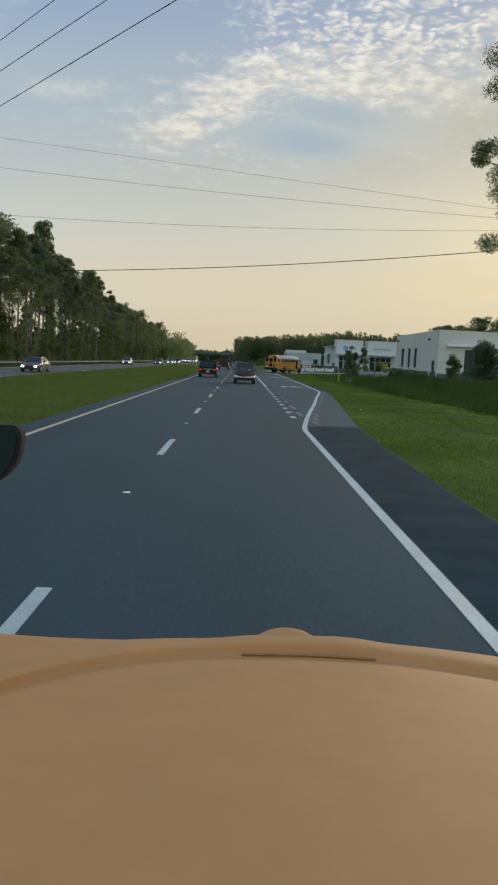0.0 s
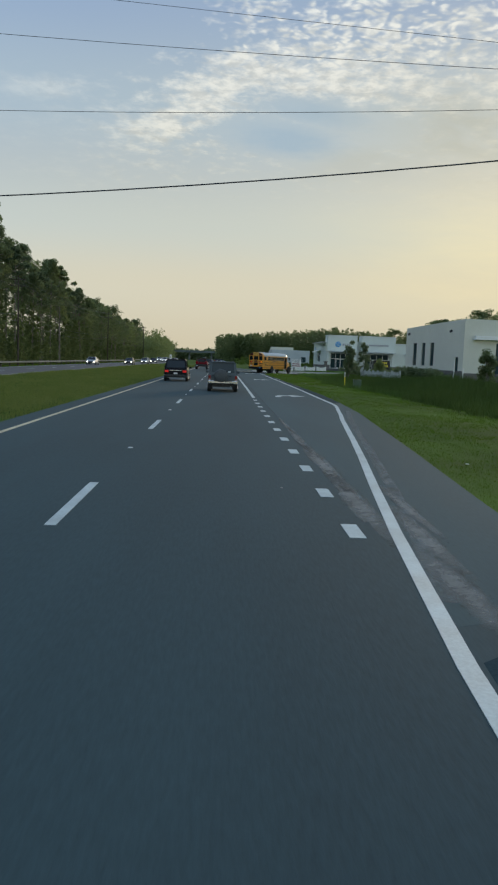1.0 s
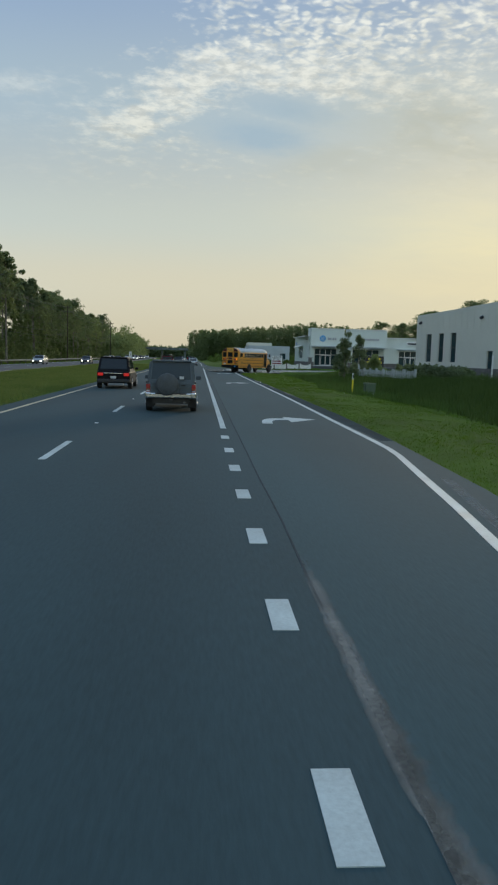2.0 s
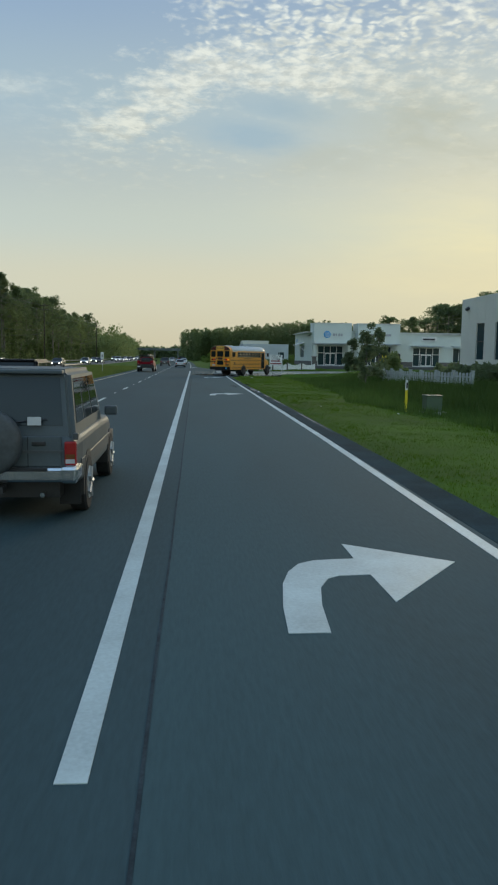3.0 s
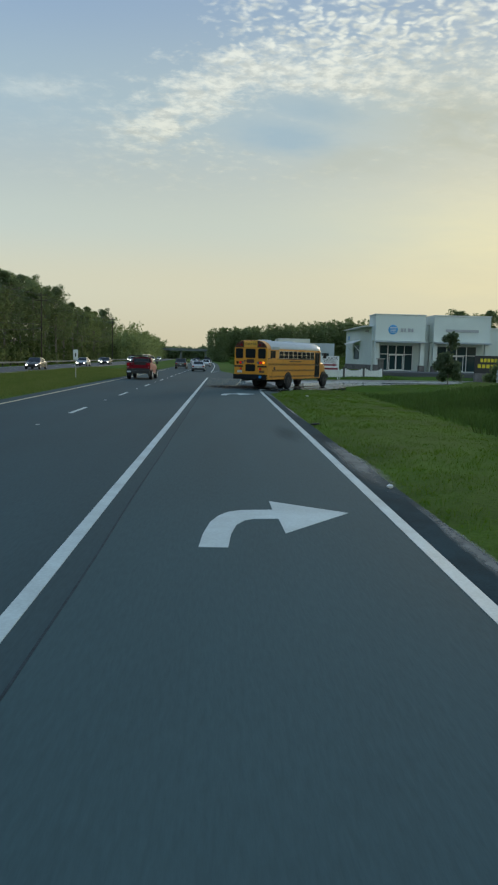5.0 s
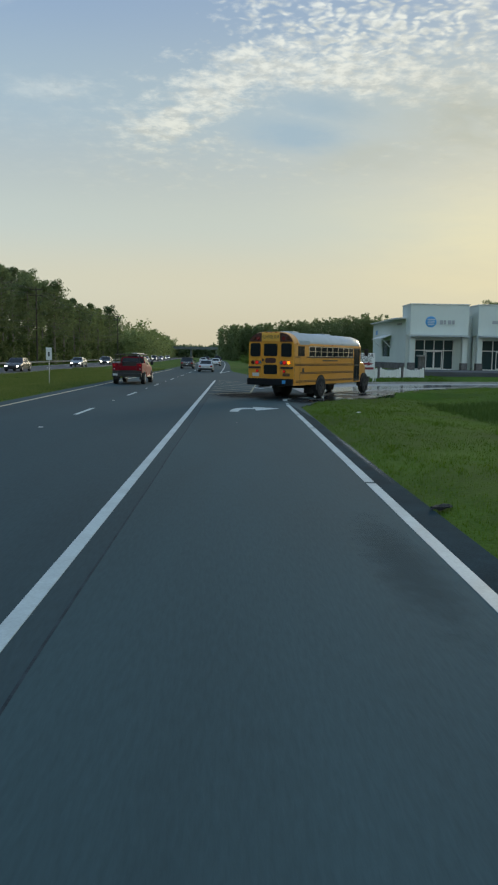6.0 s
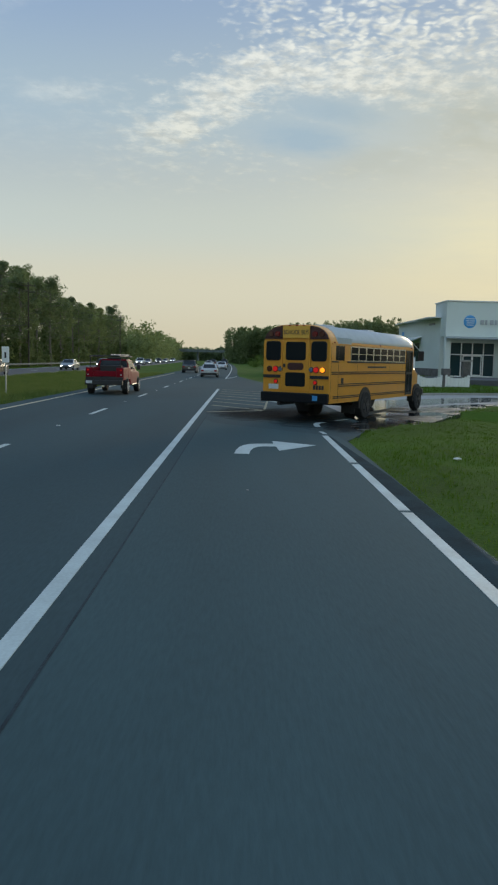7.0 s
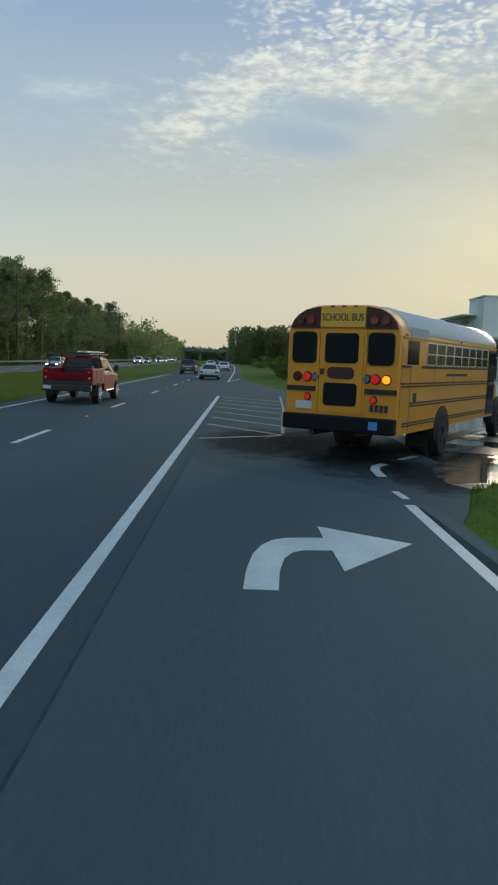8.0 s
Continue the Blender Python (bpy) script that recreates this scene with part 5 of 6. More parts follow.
school_bus().matrix_world = pose(7.02, 141.5, 0.004, 0, 0, -30.0)


def pickup():
    red = mat("deep_red_paint", (0.18, 0.004, 0.012), rough=0.42, var=0.06, scale=2, fine=30, bump=0.0, spec=0.12)
    b = empty("pickup_truck")
    hw = 0.99
    # rear utility body with lockers on both sides of an open bed
    for s in (-1, 1):
        x0, x1 = sorted((s * 0.62, s * hw))
        side = part("locker", solid(x0, x1, 0.05, 2.35, 0.78, 1.42, bevel=0.02), red, b, "red side locker")
        for ya, yb in ((0.12, 0.7), (0.74, 1.6), (1.64, 2.28)):
            part("locker_door", solid(*sorted((s * hw, s * (hw + 0.012))), ya, yb, 1.02 if 0.7 < ya < 1.2 else 0.84, 1.38, bevel=0.004), red, side)
        part("tail_light", solid(*sorted((s * 0.82, s * 0.90)), 0.02, 0.07, 1.25, 1.32, bevel=0.01), TAIL_ON, b, "lit red tail light")
        part("reflector", solid(*sorted((s * 0.84, s * 0.90)), 0.03, 0.06, 1.02, 1.08), LENS, b)
        for y, r in ((1.15, 0.42), (4.85, 0.42)):
            arch(b, s * hw, y, r)
            wheel(b, s * (hw - 0.06), y, r, 0.28)
        part("mirror", solid(s * 1.10 - 0.10, s * 1.10 + 0.10, 4.35, 4.45, 1.28, 1.55, bevel=0.03), BLACK, b)
        part("step_bar", tube(bmesh.new(), (s * 1.0, 2.5, 0.48), (s * 1.0, 4.2, 0.48), 0.05, n=8), CHROME, b, "chrome side step")
    part("tailgate", solid(-0.61, 0.61, 0.04, 0.10, 0.96, 1.24, bevel=0.015), red, b)
    part("rear_valance", solid(-0.98, 0.98, 0.0, 0.045, 0.72, 0.93, bevel=0.01), BLACK, b, "black panel under the tailgate")
    part("tool_box", solid(-0.58, 0.58, 1.7, 2.3, 0.84, 1.52, bevel=0.03), BLACK, b, "black tool chest in the bed")
    part("bed_floor", solid(-0.62, 0.62, 0.1, 2.35, 0.78, 0.84), BLACK, b)
    part("rear_bumper", solid(-0.98, 0.98, -0.20, 0.05, 0.52, 0.76, bevel=0.03), BLACK, b, "black step bumper")
    part("plate", solid(-0.92, -0.60, -0.215, -0.2, 0.60, 0.74), PLATE, b, "pale plate without readable marks")
    part("tow_hitch", solid(-0.06, 0.06, -0.3, -0.1, 0.42, 0.52), CHROME, b)
    # cab
    st = [(2.38, hw * 0.98, 0.5, 1.22), (2.5, hw, 0.46, 1.25), (4.3, hw, 0.46, 1.24), (4.6, hw, 0.5, 1.22), (5.6, hw * 0.95, 0.52, 1.16), (5.85, hw * 0.88, 0.56, 1.02), (5.9, hw * 0.84, 0.6, 0.95)]
    part("cab_body", loft(bmesh.new(), [rounded(h, a, c, 0.07, 0.1, y) for y, h, a, c in st]), red, b)
    low = [(-0.95, 2.42, 1.2), (0.95, 2.42, 1.2), (0.95, 4.65, 1.2), (-0.95, 4.65, 1.2)]
    top = [(-0.74, 2.55, 1.86), (0.74, 2.55, 1.86), (0.74, 3.95, 1.86), (-0.74, 3.95, 1.86)]
    bm = bmesh.new()
    vl, vt = [bm.verts.new(p) for p in low], [bm.verts.new(p) for p in top]
    bm.faces.new(vl[::-1])
    bm.faces.new(vt)
    for i in range(4):
        bm.faces.new((vl[i], vl[(i + 1) % 4], vt[(i + 1) % 4], vt[i]))
    bmesh.ops.bevel(bm, geom=[e for e in bm.edges if max(v.co.z for v in e.verts) > 1.3], offset=0.06, segments=3, affect="EDGES")
    part("cab", bm, red, b)
    part("rear_window", pane([low[0], low[1], top[1], top[0]], 0.06, 0.94, 0.14, 0.88), GLASS, b)
    for u0, u1 in ((0.06, 0.42), (0.46, 0.84)):
        part("side_window", pane([low[1], low[2], top[2], top[1]], u0, u1, 0.16, 0.86), GLASS, b)
        part("side_window", pane([low[3], low[0], top[0], top[3]], 1 - u1, 1 - u0, 0.16, 0.86), GLASS, b)
    part("windscreen", pane([low[2], low[3], top[3], top[2]], 0.06, 0.94, 0.12, 0.92), GLASS, b)
    # rack over bed and cab
    for x in (-0.8, 0.8):
        for y in (0.3, 2.2):
            part("rack_post", tube(bmesh.new(), (x, y, 1.42), (x, y, 2.0), 0.028, n=6), DARKMETAL, b)
        part("rack_rail", tube(bmesh.new(), (x, 0.1, 2.0), (x, 3.9, 2.0), 0.03, n=6), DARKMETAL, b)
    for y in (0.3, 1.2, 2.2, 3.6):
        part("rack_bar", tube(bmesh.new(), (-0.8, y, 2.03), (0.8, y, 2.03), 0.028, n=6), DARKMETAL, b)
    bm = bmesh.new()
    for x in (0.25, 0.6):
        tube(bm, (x, 0.6, 2.09), (x, 3.9, 2.09), 0.03, n=6)
    for i in range(11):
        tube(bm, (0.25, 0.8 + 0.3 * i, 2.09), (0.6, 0.8 + 0.3 * i, 2.09), 0.018, n=6)
    part("ladder", bm, STEEL, b, "metal ladder tied on the rack")
    part("beacon", solid(-0.35, 0.35, 2.6, 2.75, 1.86, 1.95, bevel=0.02), BLACK, b)
    for s in (-1, 1):
        part("headlight", solid(*sorted((s * 0.55, s * 0.84)), 5.84, 5.93, 0.82, 0.98, bevel=0.02), LENS, b)
    part("front_bumper", solid(-0.92, 0.92, 5.8, 5.98, 0.48, 0.7, bevel=0.03), CHROME, b)
    return tagged(b, "red utility pickup with side lockers and a ladder rack", "pickup truck")


pickup().matrix_world = pose(-1.95, 156.0, 0.0, 0, 0, -1.0)

CAR_KINDS = {
    "black_suv": tagged(car("suv", mat("black_paint", (0.010, 0.010, 0.012), rough=0.35, var=0.05, scale=2, fine=30, bump=0.0, coat=0.0, spec=0.08), 4.9, 1.98, 1.85, "suv", "brake", 0.38), "black suv with lit brake lights", "car"),
    "white_sedan": tagged(car("sedan", paint("white_paint", (0.62, 0.63, 0.63), 0.3), 4.7, 1.82, 1.45, "sedan", "rear"), "white sedan driving ahead", "car"),
    "grey_sedan": tagged(car("sedan", paint("pale_silver_paint", (0.40, 0.42, 0.43), 0.3, 0.3), 4.6, 1.8, 1.44, "sedan", "rear"), "pale silver sedan driving ahead", "car"),
    "dark_suv": tagged(car("suv", paint("dark_grey_paint", (0.04, 0.042, 0.046), 0.28), 4.7, 1.9, 1.72, "suv", "rear", 0.36), "dark grey suv driving ahead", "car"),
    "on_dark": tagged(car("sedan", paint("charcoal_paint", (0.05, 0.052, 0.055), 0.28), 4.7, 1.82, 1.45, "sedan", "head"), "charcoal oncoming sedan with lit headlights", "car"),
    "on_white": tagged(car("suv", paint("pearl_paint", (0.55, 0.56, 0.56), 0.3), 4.6, 1.86, 1.66, "suv", "head", 0.35), "white oncoming suv with lit headlights", "car"),
    "on_silver": tagged(car("sedan", paint("silver_paint", (0.33, 0.345, 0.355), 0.3, 0.4), 4.6, 1.8, 1.44, "sedan", "head"), "silver oncoming sedan with lit headlights", "car"),
}
first = {}


def drive_car(kind, x, y, back=False, group=""):
    src = CAR_KINDS[kind]
    m = pose(x + bend(y), y, 0.01 if back else 0.0, 0, 0, 180 if back else 0)
    if kind not in first:
        first[kind] = src
        src.matrix_world = m
        ob = src
    else:
        ob = copy_thing(src, m)
    return tagged(ob, group=group)


drive_car("black_suv", -2.0, 87.0)
for kind, x, y in (("grey_sedan", 1.7, 196), ("dark_suv", -1.8, 216), ("white_sedan", 1.8, 248), ("white_sedan", -1.8, 290), ("dark_suv", 1.7, 300), ("white_sedan", 1.8, 335), ("dark_suv", -1.8, 340), ("grey_sedan", -1.8, 372), ("black_suv", 1.8, 385)):
    drive_car(kind, x, y, group="cars driving ahead")
for kind, x, y in (("on_dark", -18.4, 81), ("on_silver", -22.6, 168), ("on_dark", -18.4, 190), ("on_silver", -18.4, 222), ("on_dark", -18.4, 248),
                   ("on_silver", -22.6, 272), ("on_white", -18.4, 300), ("on_silver", -18.4, 318), ("on_white", -22.6, 335), ("on_dark", -18.4, 352),
                   ("on_silver", -18.4, 376), ("on_white", -22.6, 400), ("on_white", -18.4, 424), ("on_silver", -22.6, 452)):
    drive_car(kind, x, y, True, "oncoming cars")


# ---- the front of the bus that carries the camera, where it starts ----
def bus_front():
    b = empty("bus_front", pose(1.62, 5.5, 0.0))
    tan = mat("dull_amber_paint", (0.53, 0.272, 0.108), rough=0.62, var=0.06, scale=1.2, fine=12, bump=0.0, spec=0.12)
    nx = 110
    # rows: the panel, the step up to the rim, the rim, the fall of the nose
    share = [0.0 + k / 60 for k in range(61)] + [1.0 + k / 8 for k in range(1, 9)] + [2.0 + k / 14 for k in range(1, 15)] + [3.0 + k / 14 for k in range(1, 15)]
    ny = len(share) - 1
    verts = []
    for q in share:
        for i in range(nx + 1):
            x = -1.08 + 2.16 * i / nx
            dx = x - 0.25
            ridge = 1.618 - (min(0.55, 0.48 * dx * dx + 1.2 * dx ** 6) if dx < 0 else 0.62 * dx * dx)
            front = 1.688 - (0.15 * -dx if dx < 0 else 0.23 * dx * dx)
            lip = math.exp(-((x - 0.17) / 0.17) ** 6)
            stops_ = (0.30, ridge - 0.014, ridge, front - 0.03, front + 0.16)
            k = min(3, int(q))
            y = stops_[k] + (stops_[k + 1] - stops_[k]) * (q - k)
            d = y - ridge
            yb = min(y, ridge)
            z = 1.545 - 0.045 * yb - 0.030 * yb * yb - 0.05 * x * x
            rise = min(1.0, max(0.0, 1.0 + d / 0.014))
            z += (0.016 + 0.008 * lip) * rise * rise * (3 - 2 * rise) - (0.007 + 0.004 * lip) * math.exp(-((d + 0.03) / 0.03) ** 2)
            if d > 0:
                z -= 0.05 * d + 0.010 * min(1.0, d / 0.12) ** 2
            if y > front - 0.03:
                z -= 5.0 * (y - front + 0.03) ** 2
            verts.append((x, y, z))
    w = nx + 1
    faces = [(j * w + i, j * w + i + 1, (j + 1) * w + i + 1, (j + 1) * w + i) for j in range(ny) for i in range(nx)]
    # a skirt closes the hood down to the wings
    base = len(verts)
    rim = [i for i in range(w)] + [j * w + nx for j in range(1, ny + 1)] + [ny * w + i for i in range(nx - 1, -1, -1)] + [j * w for j in range(ny - 1, 0, -1)]
    verts += [(verts[k][0], verts[k][1], 0.62) for k in rim]
    n = len(rim)
    faces += [(rim[i], base + i, base + (i + 1) % n, rim[(i + 1) % n]) for i in range(n)]
    raw("hood", verts, faces, tan, b, "amber painted hood with a raised front rim", True)
    # a brown strip paints in the shade of the slit under the raised lip
    line = []
    for k in range(17):
        x = 0.03 + 0.30 * k / 16
        y = 1.600 - (0.48 * (x - 0.25) ** 2 if x < 0.25 else 0.62 * (x - 0.25) ** 2)
        line.append((x, y, 1.545 - 0.045 * y - 0.030 * y * y - 0.05 * x * x - 0.004))
    bm = bmesh.new()
    loft(bm, [[(x, y + 0.003 * math.cos(a), z + 0.003 * math.sin(a)) for a in (0, 1.05, 2.09, 3.14, 4.19, 5.24)] for x, y, z in line])
    part("hood_seal", bm, mat("brown_slit_shade", (0.34, 0.17, 0.065), rough=0.7, var=0.2, scale=6, fine=40), b, "thin brown strip standing in for the shade under the lip", True)
    bm = bmesh.new()
    bmesh.ops.create_uvsphere(bm, u_segments=24, v_segments=12, radius=0.11)
    bmesh.ops.transform(bm, matrix=pose(0.135, 1.68, 1.352) @ Matrix.Diagonal((0.86, 0.5, 0.62, 1)), verts=bm.verts)
    part("hood_badge", bm, tan, b, "rounded badge on the hood's nose", True)
    part("bumper", solid(-1.15, 1.15, 1.80, 2.02, 0.45, 0.78, bevel=0.03), BLACK, b)
    part("grille", solid(-0.55, 0.55, 1.82, 1.85, 0.82, 1.12, bevel=0.01), BLACK, b)
    for s in (-1, 1):
        wheel(b, s * 0.98, 1.0, 0.49, 0.28, DARKMETAL)
        part("headlight", tube(bmesh.new(), (s * 0.8, 1.8, 0.98), (s * 0.8, 1.86, 0.98), 0.11, n=14), LENS, b)
    bm = bmesh.new()
    loft(bm, [rounded(0.115, 1.746, 1.882, 0.10, 0.022, y, n=6, cx=-0.572) for y in (1.57, 1.58, 1.60)])
    m = part("crossover_mirror", bm, RUBBER, b, "black rimmed mirror", False)
    bm = bmesh.new()
    loft(bm, [rounded(0.107, 1.754, 1.875, 0.092, 0.018, y, n=6, cx=-0.574) for y in (1.562, 1.569)])
    part("mirror_glass", bm, mat("mirror_face", (0.012, 0.028, 0.028), rough=0.3, var=0.1, scale=3, fine=20, bump=0.0, spec=0.15), m)
    part("mirror_arm", tube(bmesh.new(), (-0.62, 1.62, 1.78), (-0.8, 1.5, 1.36), 0.014, n=8), BLACK, b)
    return tagged(b, "amber hood of the bus that carries the camera", "bus hood")


bus_front()


# ---- posts, poles, cables and signs ----
def wire(name, a, b, sag, r, label):
    a, b = Vector(a), Vector(b)
    pts = []
    n = 24
    for i in range(n + 1):
        s = i / n
        p = a.lerp(b, s)
        p.z -= sag * 4 * s * (1 - s)
        pts.append(p)
    bm = bmesh.new()
    side = (b - a).cross(Vector((0, 0, 1))).normalized()
    loft(bm, [[p + side * r * math.cos(k) + Vector((0, 0, r * math.sin(k))) for k in (0, 1.571, 3.142, 4.712)] for p in pts])
    return tagged(part(name, bm, DARKMETAL), label, "cable", "overhead cables")


def utility_pole(x, y, h, arms=1):
    b = empty("utility_pole", pose(x, y, -0.4))
    part("pole", tube(bmesh.new(), (0, 0, 0), (0, 0, h), 0.17, 0.11, n=12), WOODPOLE, b)
    for i in range(arms):
        z = h - 0.6 - 1.1 * i
        part("crossarm", solid(-1.2, 1.2, -0.06, 0.06, z - 0.07, z + 0.07, bevel=0.01), WOODPOLE, b)
        for xx in (-1.1, -0.4, 0.4, 1.1):
            part("insulator", tube(bmesh.new(), (xx, 0, z + 0.07), (xx, 0, z + 0.25), 0.05, 0.03, n=8), STONE, b)
    return tagged(b, "tall dark weathered wooden utility pole", "utility pole", "utility poles")


POLES = (54, 153, 251, 350)
for y in POLES:
    utility_pole(-33.0, y, 19.0 if y < 60 else 15.0, 2)
utility_pole(25.0, -1.0, 16.0, 1)
utility_pole(25.2, 42.6, 9.6, 1)
for a, c in zip(POLES, POLES[1:]):
    for dx, z, sag in ((-1.1, 14.2, 1.0), (0.4, 14.2, 1.1), (1.1, 13.0, 1.2), (0.0, 8.2, 1.3), (0.0, 7.2, 1.6)):
        wire("overhead_cable", (-33.0 + dx, a, z), (-33.0 + dx, c, z), sag, 0.022, "thin dark overhead cable along the road")
for ya, yb, za, zb, sag, r in ((55.0, 41.5, 7.18, 9.44, 1.44, 0.020), (55.1, 42.4, 11.69, 9.54, 1.13, 0.008), (53.7, 42.95, 15.0, 9.25, 0.62, 0.008), (54.4, 43.0, 17.08, 8.95, 0.05, 0.007)):
    wire("overhead_cable", (-33.0, ya, za), (25.2, yb, zb), sag, r, "dark cable strung across the road")
for z0, z1 in ((4.65, 13.46), (5.53, 14.47), (5.88, 15.8)):
    wire("overhead_cable", (-33.0, 53.0, z0), (25.0, -1.0, z1), 0.02, 0.013, "dark cable leading back over the road")


def guard_rail():
    b = empty("guard_rail", pose(0, 0, 0))
    bm = bmesh.new()
    rings = []
    for i in range(45):
        y = -20 + i * 10
        x = -26.6 + bend(y)
        rings.append([(x - 0.01, y, 0.42), (x + 0.05, y, 0.46), (x, y, 0.53), (x + 0.05, y, 0.60), (x - 0.01, y, 0.66), (x - 0.03, y, 0.66), (x + 0.02, y, 0.60), (x - 0.03, y, 0.53), (x + 0.02, y, 0.46), (x - 0.03, y, 0.42)])
    loft(bm, rings)
    part("rail", bm, WEATHERED, b, "long corrugated steel rail")
    for i in range(60):
        y = -18 + i * 4.0
        part("post", solid(-0.07, 0.07, -0.07, 0.07, -0.5, 0.68), WOODPOLE, b).location = (-26.75 + bend(y), y, 0)
    return tagged(b, "grey steel guard rail beyond the oncoming lanes", "guard rail")


guard_rail()


def stop_sign(x, y):
    b = empty("stop_sign", pose(x, y, 0.05))
    part("post", solid(-0.03, 0.03, 0.0, 0.05, -0.1, 2.8), STEEL, b)
    for rad, yy, m, nm in ((0.40, -0.012, WHITEPLASTIC, "border"), (0.37, -0.022, REDSIGN, "face")):
        pts = [(rad * math.cos(radians(22.5 + 45 * i)), 2.45 + rad * math.sin(radians(22.5 + 45 * i))) for i in range(8)]
        part(nm, loft(bmesh.new(), [[(px_, yy, pz) for px_, pz in pts], [(px_, yy + 0.01, pz) for px_, pz in pts]]), m, b)
    lettering("lettering", "STOP", 0.30, WHITEPLASTIC, b, (0, -0.026, 2.45))
    return tagged(b, "red octagonal stop sign on a steel post", "stop sign")


stop_sign(11.35, 163.4)


def shop_board(x, y):
    b = empty("sign_board", pose(x, y, 0.15, 0, 0, 0))
    for s in (-0.82, 0.82):
        part("post", solid(s - 0.05, s + 0.05, 0.0, 0.08, -0.1, 2.25), WHITEPLASTIC, b)
    part("panel", solid(-0.9, 0.9, -0.04, 0.0, 0.78, 2.25, bevel=0.01), WHITEPLASTIC, b)
    lettering("lettering", "LIQUOR", 0.42, INK, b, (0, -0.045, 2.02))
    lettering("lettering", "STORE", 0.42, INK, b, (0, -0.045, 1.66))
    bm = bmesh.new()
    pts = [(-0.75, 1.30), (0.30, 1.30), (0.30, 1.22), (0.78, 1.38), (0.30, 1.54), (0.30, 1.46), (-0.75, 1.46)]
    loft(bm, [[(a, -0.05, c) for a, c in pts], [(a, -0.042, c) for a, c in pts]])
    part("arrow", bm, MAROON, b, "maroon arrow pointing along the side road")
    part("small_print", solid(-0.8, 0.8, -0.05, -0.042, 0.92, 1.10), MAROON, b, "unreadable line as a bar")
    for s in (-1, 1):
        part("brace", tube(bmesh.new(), (s * 0.82, 0.06, 1.6), (s * 0.82 + 0.35, 0.9, -0.1), 0.03, n=6), WHITEPLASTIC, b)
    return tagged(b, "white roadside board advertising a liquor store", "sign")


shop_board(15.75, 166.3)


def median_sign(x, y):
    b = empty("road_sign", pose(x, y, -0.2))
    part("post", solid(-0.025, 0.025, 0.0, 0.05, -0.2, 2.6), STEEL, b)
    part("face", solid(-0.2, 0.2, -0.02, 0.0, 1.75, 2.6, bevel=0.005), WHITEPLASTIC, b)
    part("symbol", solid(-0.05, 0.05, -0.025, -0.02, 2.0, 2.3), INK, b)
    return tagged(b, "narrow white road sign on a post in the median", "road sign")


median_sign(-7.4, 157.0)


def monument_sign(x, y):
    b = empty("monument_sign", pose(x, y, 0.4, 0, 0, 0))
    part("base", solid(-1.6, 1.6, -0.25, 0.25, -0.3, 0.6), STONE, b)
    part("panel", solid(-1.6, 1.6, -0.15, 0.15, 0.6, 2.4, bevel=0.02), BLACK, b)
    for z, wd in ((1.75, 1.1), (1.15, 1.35)):
        n = 6
        for i in range(n):
            xx = -wd + 2 * wd * i / n
            part("letter_bar", solid(xx, xx + wd * 0.24, -0.165, -0.15, z, z + 0.36), YELLOWPOST, b, "yellow letter as a plain bar")
    return tagged(b, "low black shop sign with yellow letters", "sign")


monument_sign(32.6, 166.0 + 2.5)


def marker_post(x, y):
    b = empty("marker_post", pose(x, y, -0.05))
    part("lower", tube(bmesh.new(), (0, 0, -0.1), (0, 0, 0.86), 0.055, n=12), YELLOWPOST, b, "yellow lower tube")
    part("upper", tube(bmesh.new(), (0, 0, 0.86), (0, 0, 1.26), 0.058, 0.05, n=12), WHITEPLASTIC, b, "white upper tube")
    part("decal", solid(-0.03, 0.03, -0.062, -0.056, 0.92, 1.16), INK, b)
    return tagged(b, "yellow and white plastic cable marker post", "marker post")


marker_post(12.82, 90.6)


def utility_box(x, y):
    b = empty("utility_box", pose(x, y, -0.08))
    part("cabinet", solid(-0.33, 0.33, -0.3, 0.3, 0.0, 0.62, bevel=0.03), GREENBOX, b)
    part("lid", solid(-0.36, 0.36, -0.33, 0.33, 0.62, 0.68, bevel=0.02), GREENBOX, b)
    part("plinth", solid(-0.5, 0.5, -0.45, 0.45, -0.12, 0.0), CONCRETE, b)
    return tagged(b, "pale green utility cabinet in the grass", "utility cabinet")


utility_box(14.0, 90.9)


def lamp_post(x, y, h=7.0):
    b = empty("lamp_post", pose(x, y, 0.5))
    part("pole", tube(bmesh.new(), (0, 0, -0.3), (0, 0, h), 0.09, 0.06, n=10), DARKMETAL, b)
    part("head", solid(-0.3, 0.3, -0.5, 0.2, h, h + 0.12, bevel=0.03), DARKMETAL, b)
    return tagged(b, "dark car park lamp post", "lamp post")


lamp_post(49.5, 176.5, 6.2)


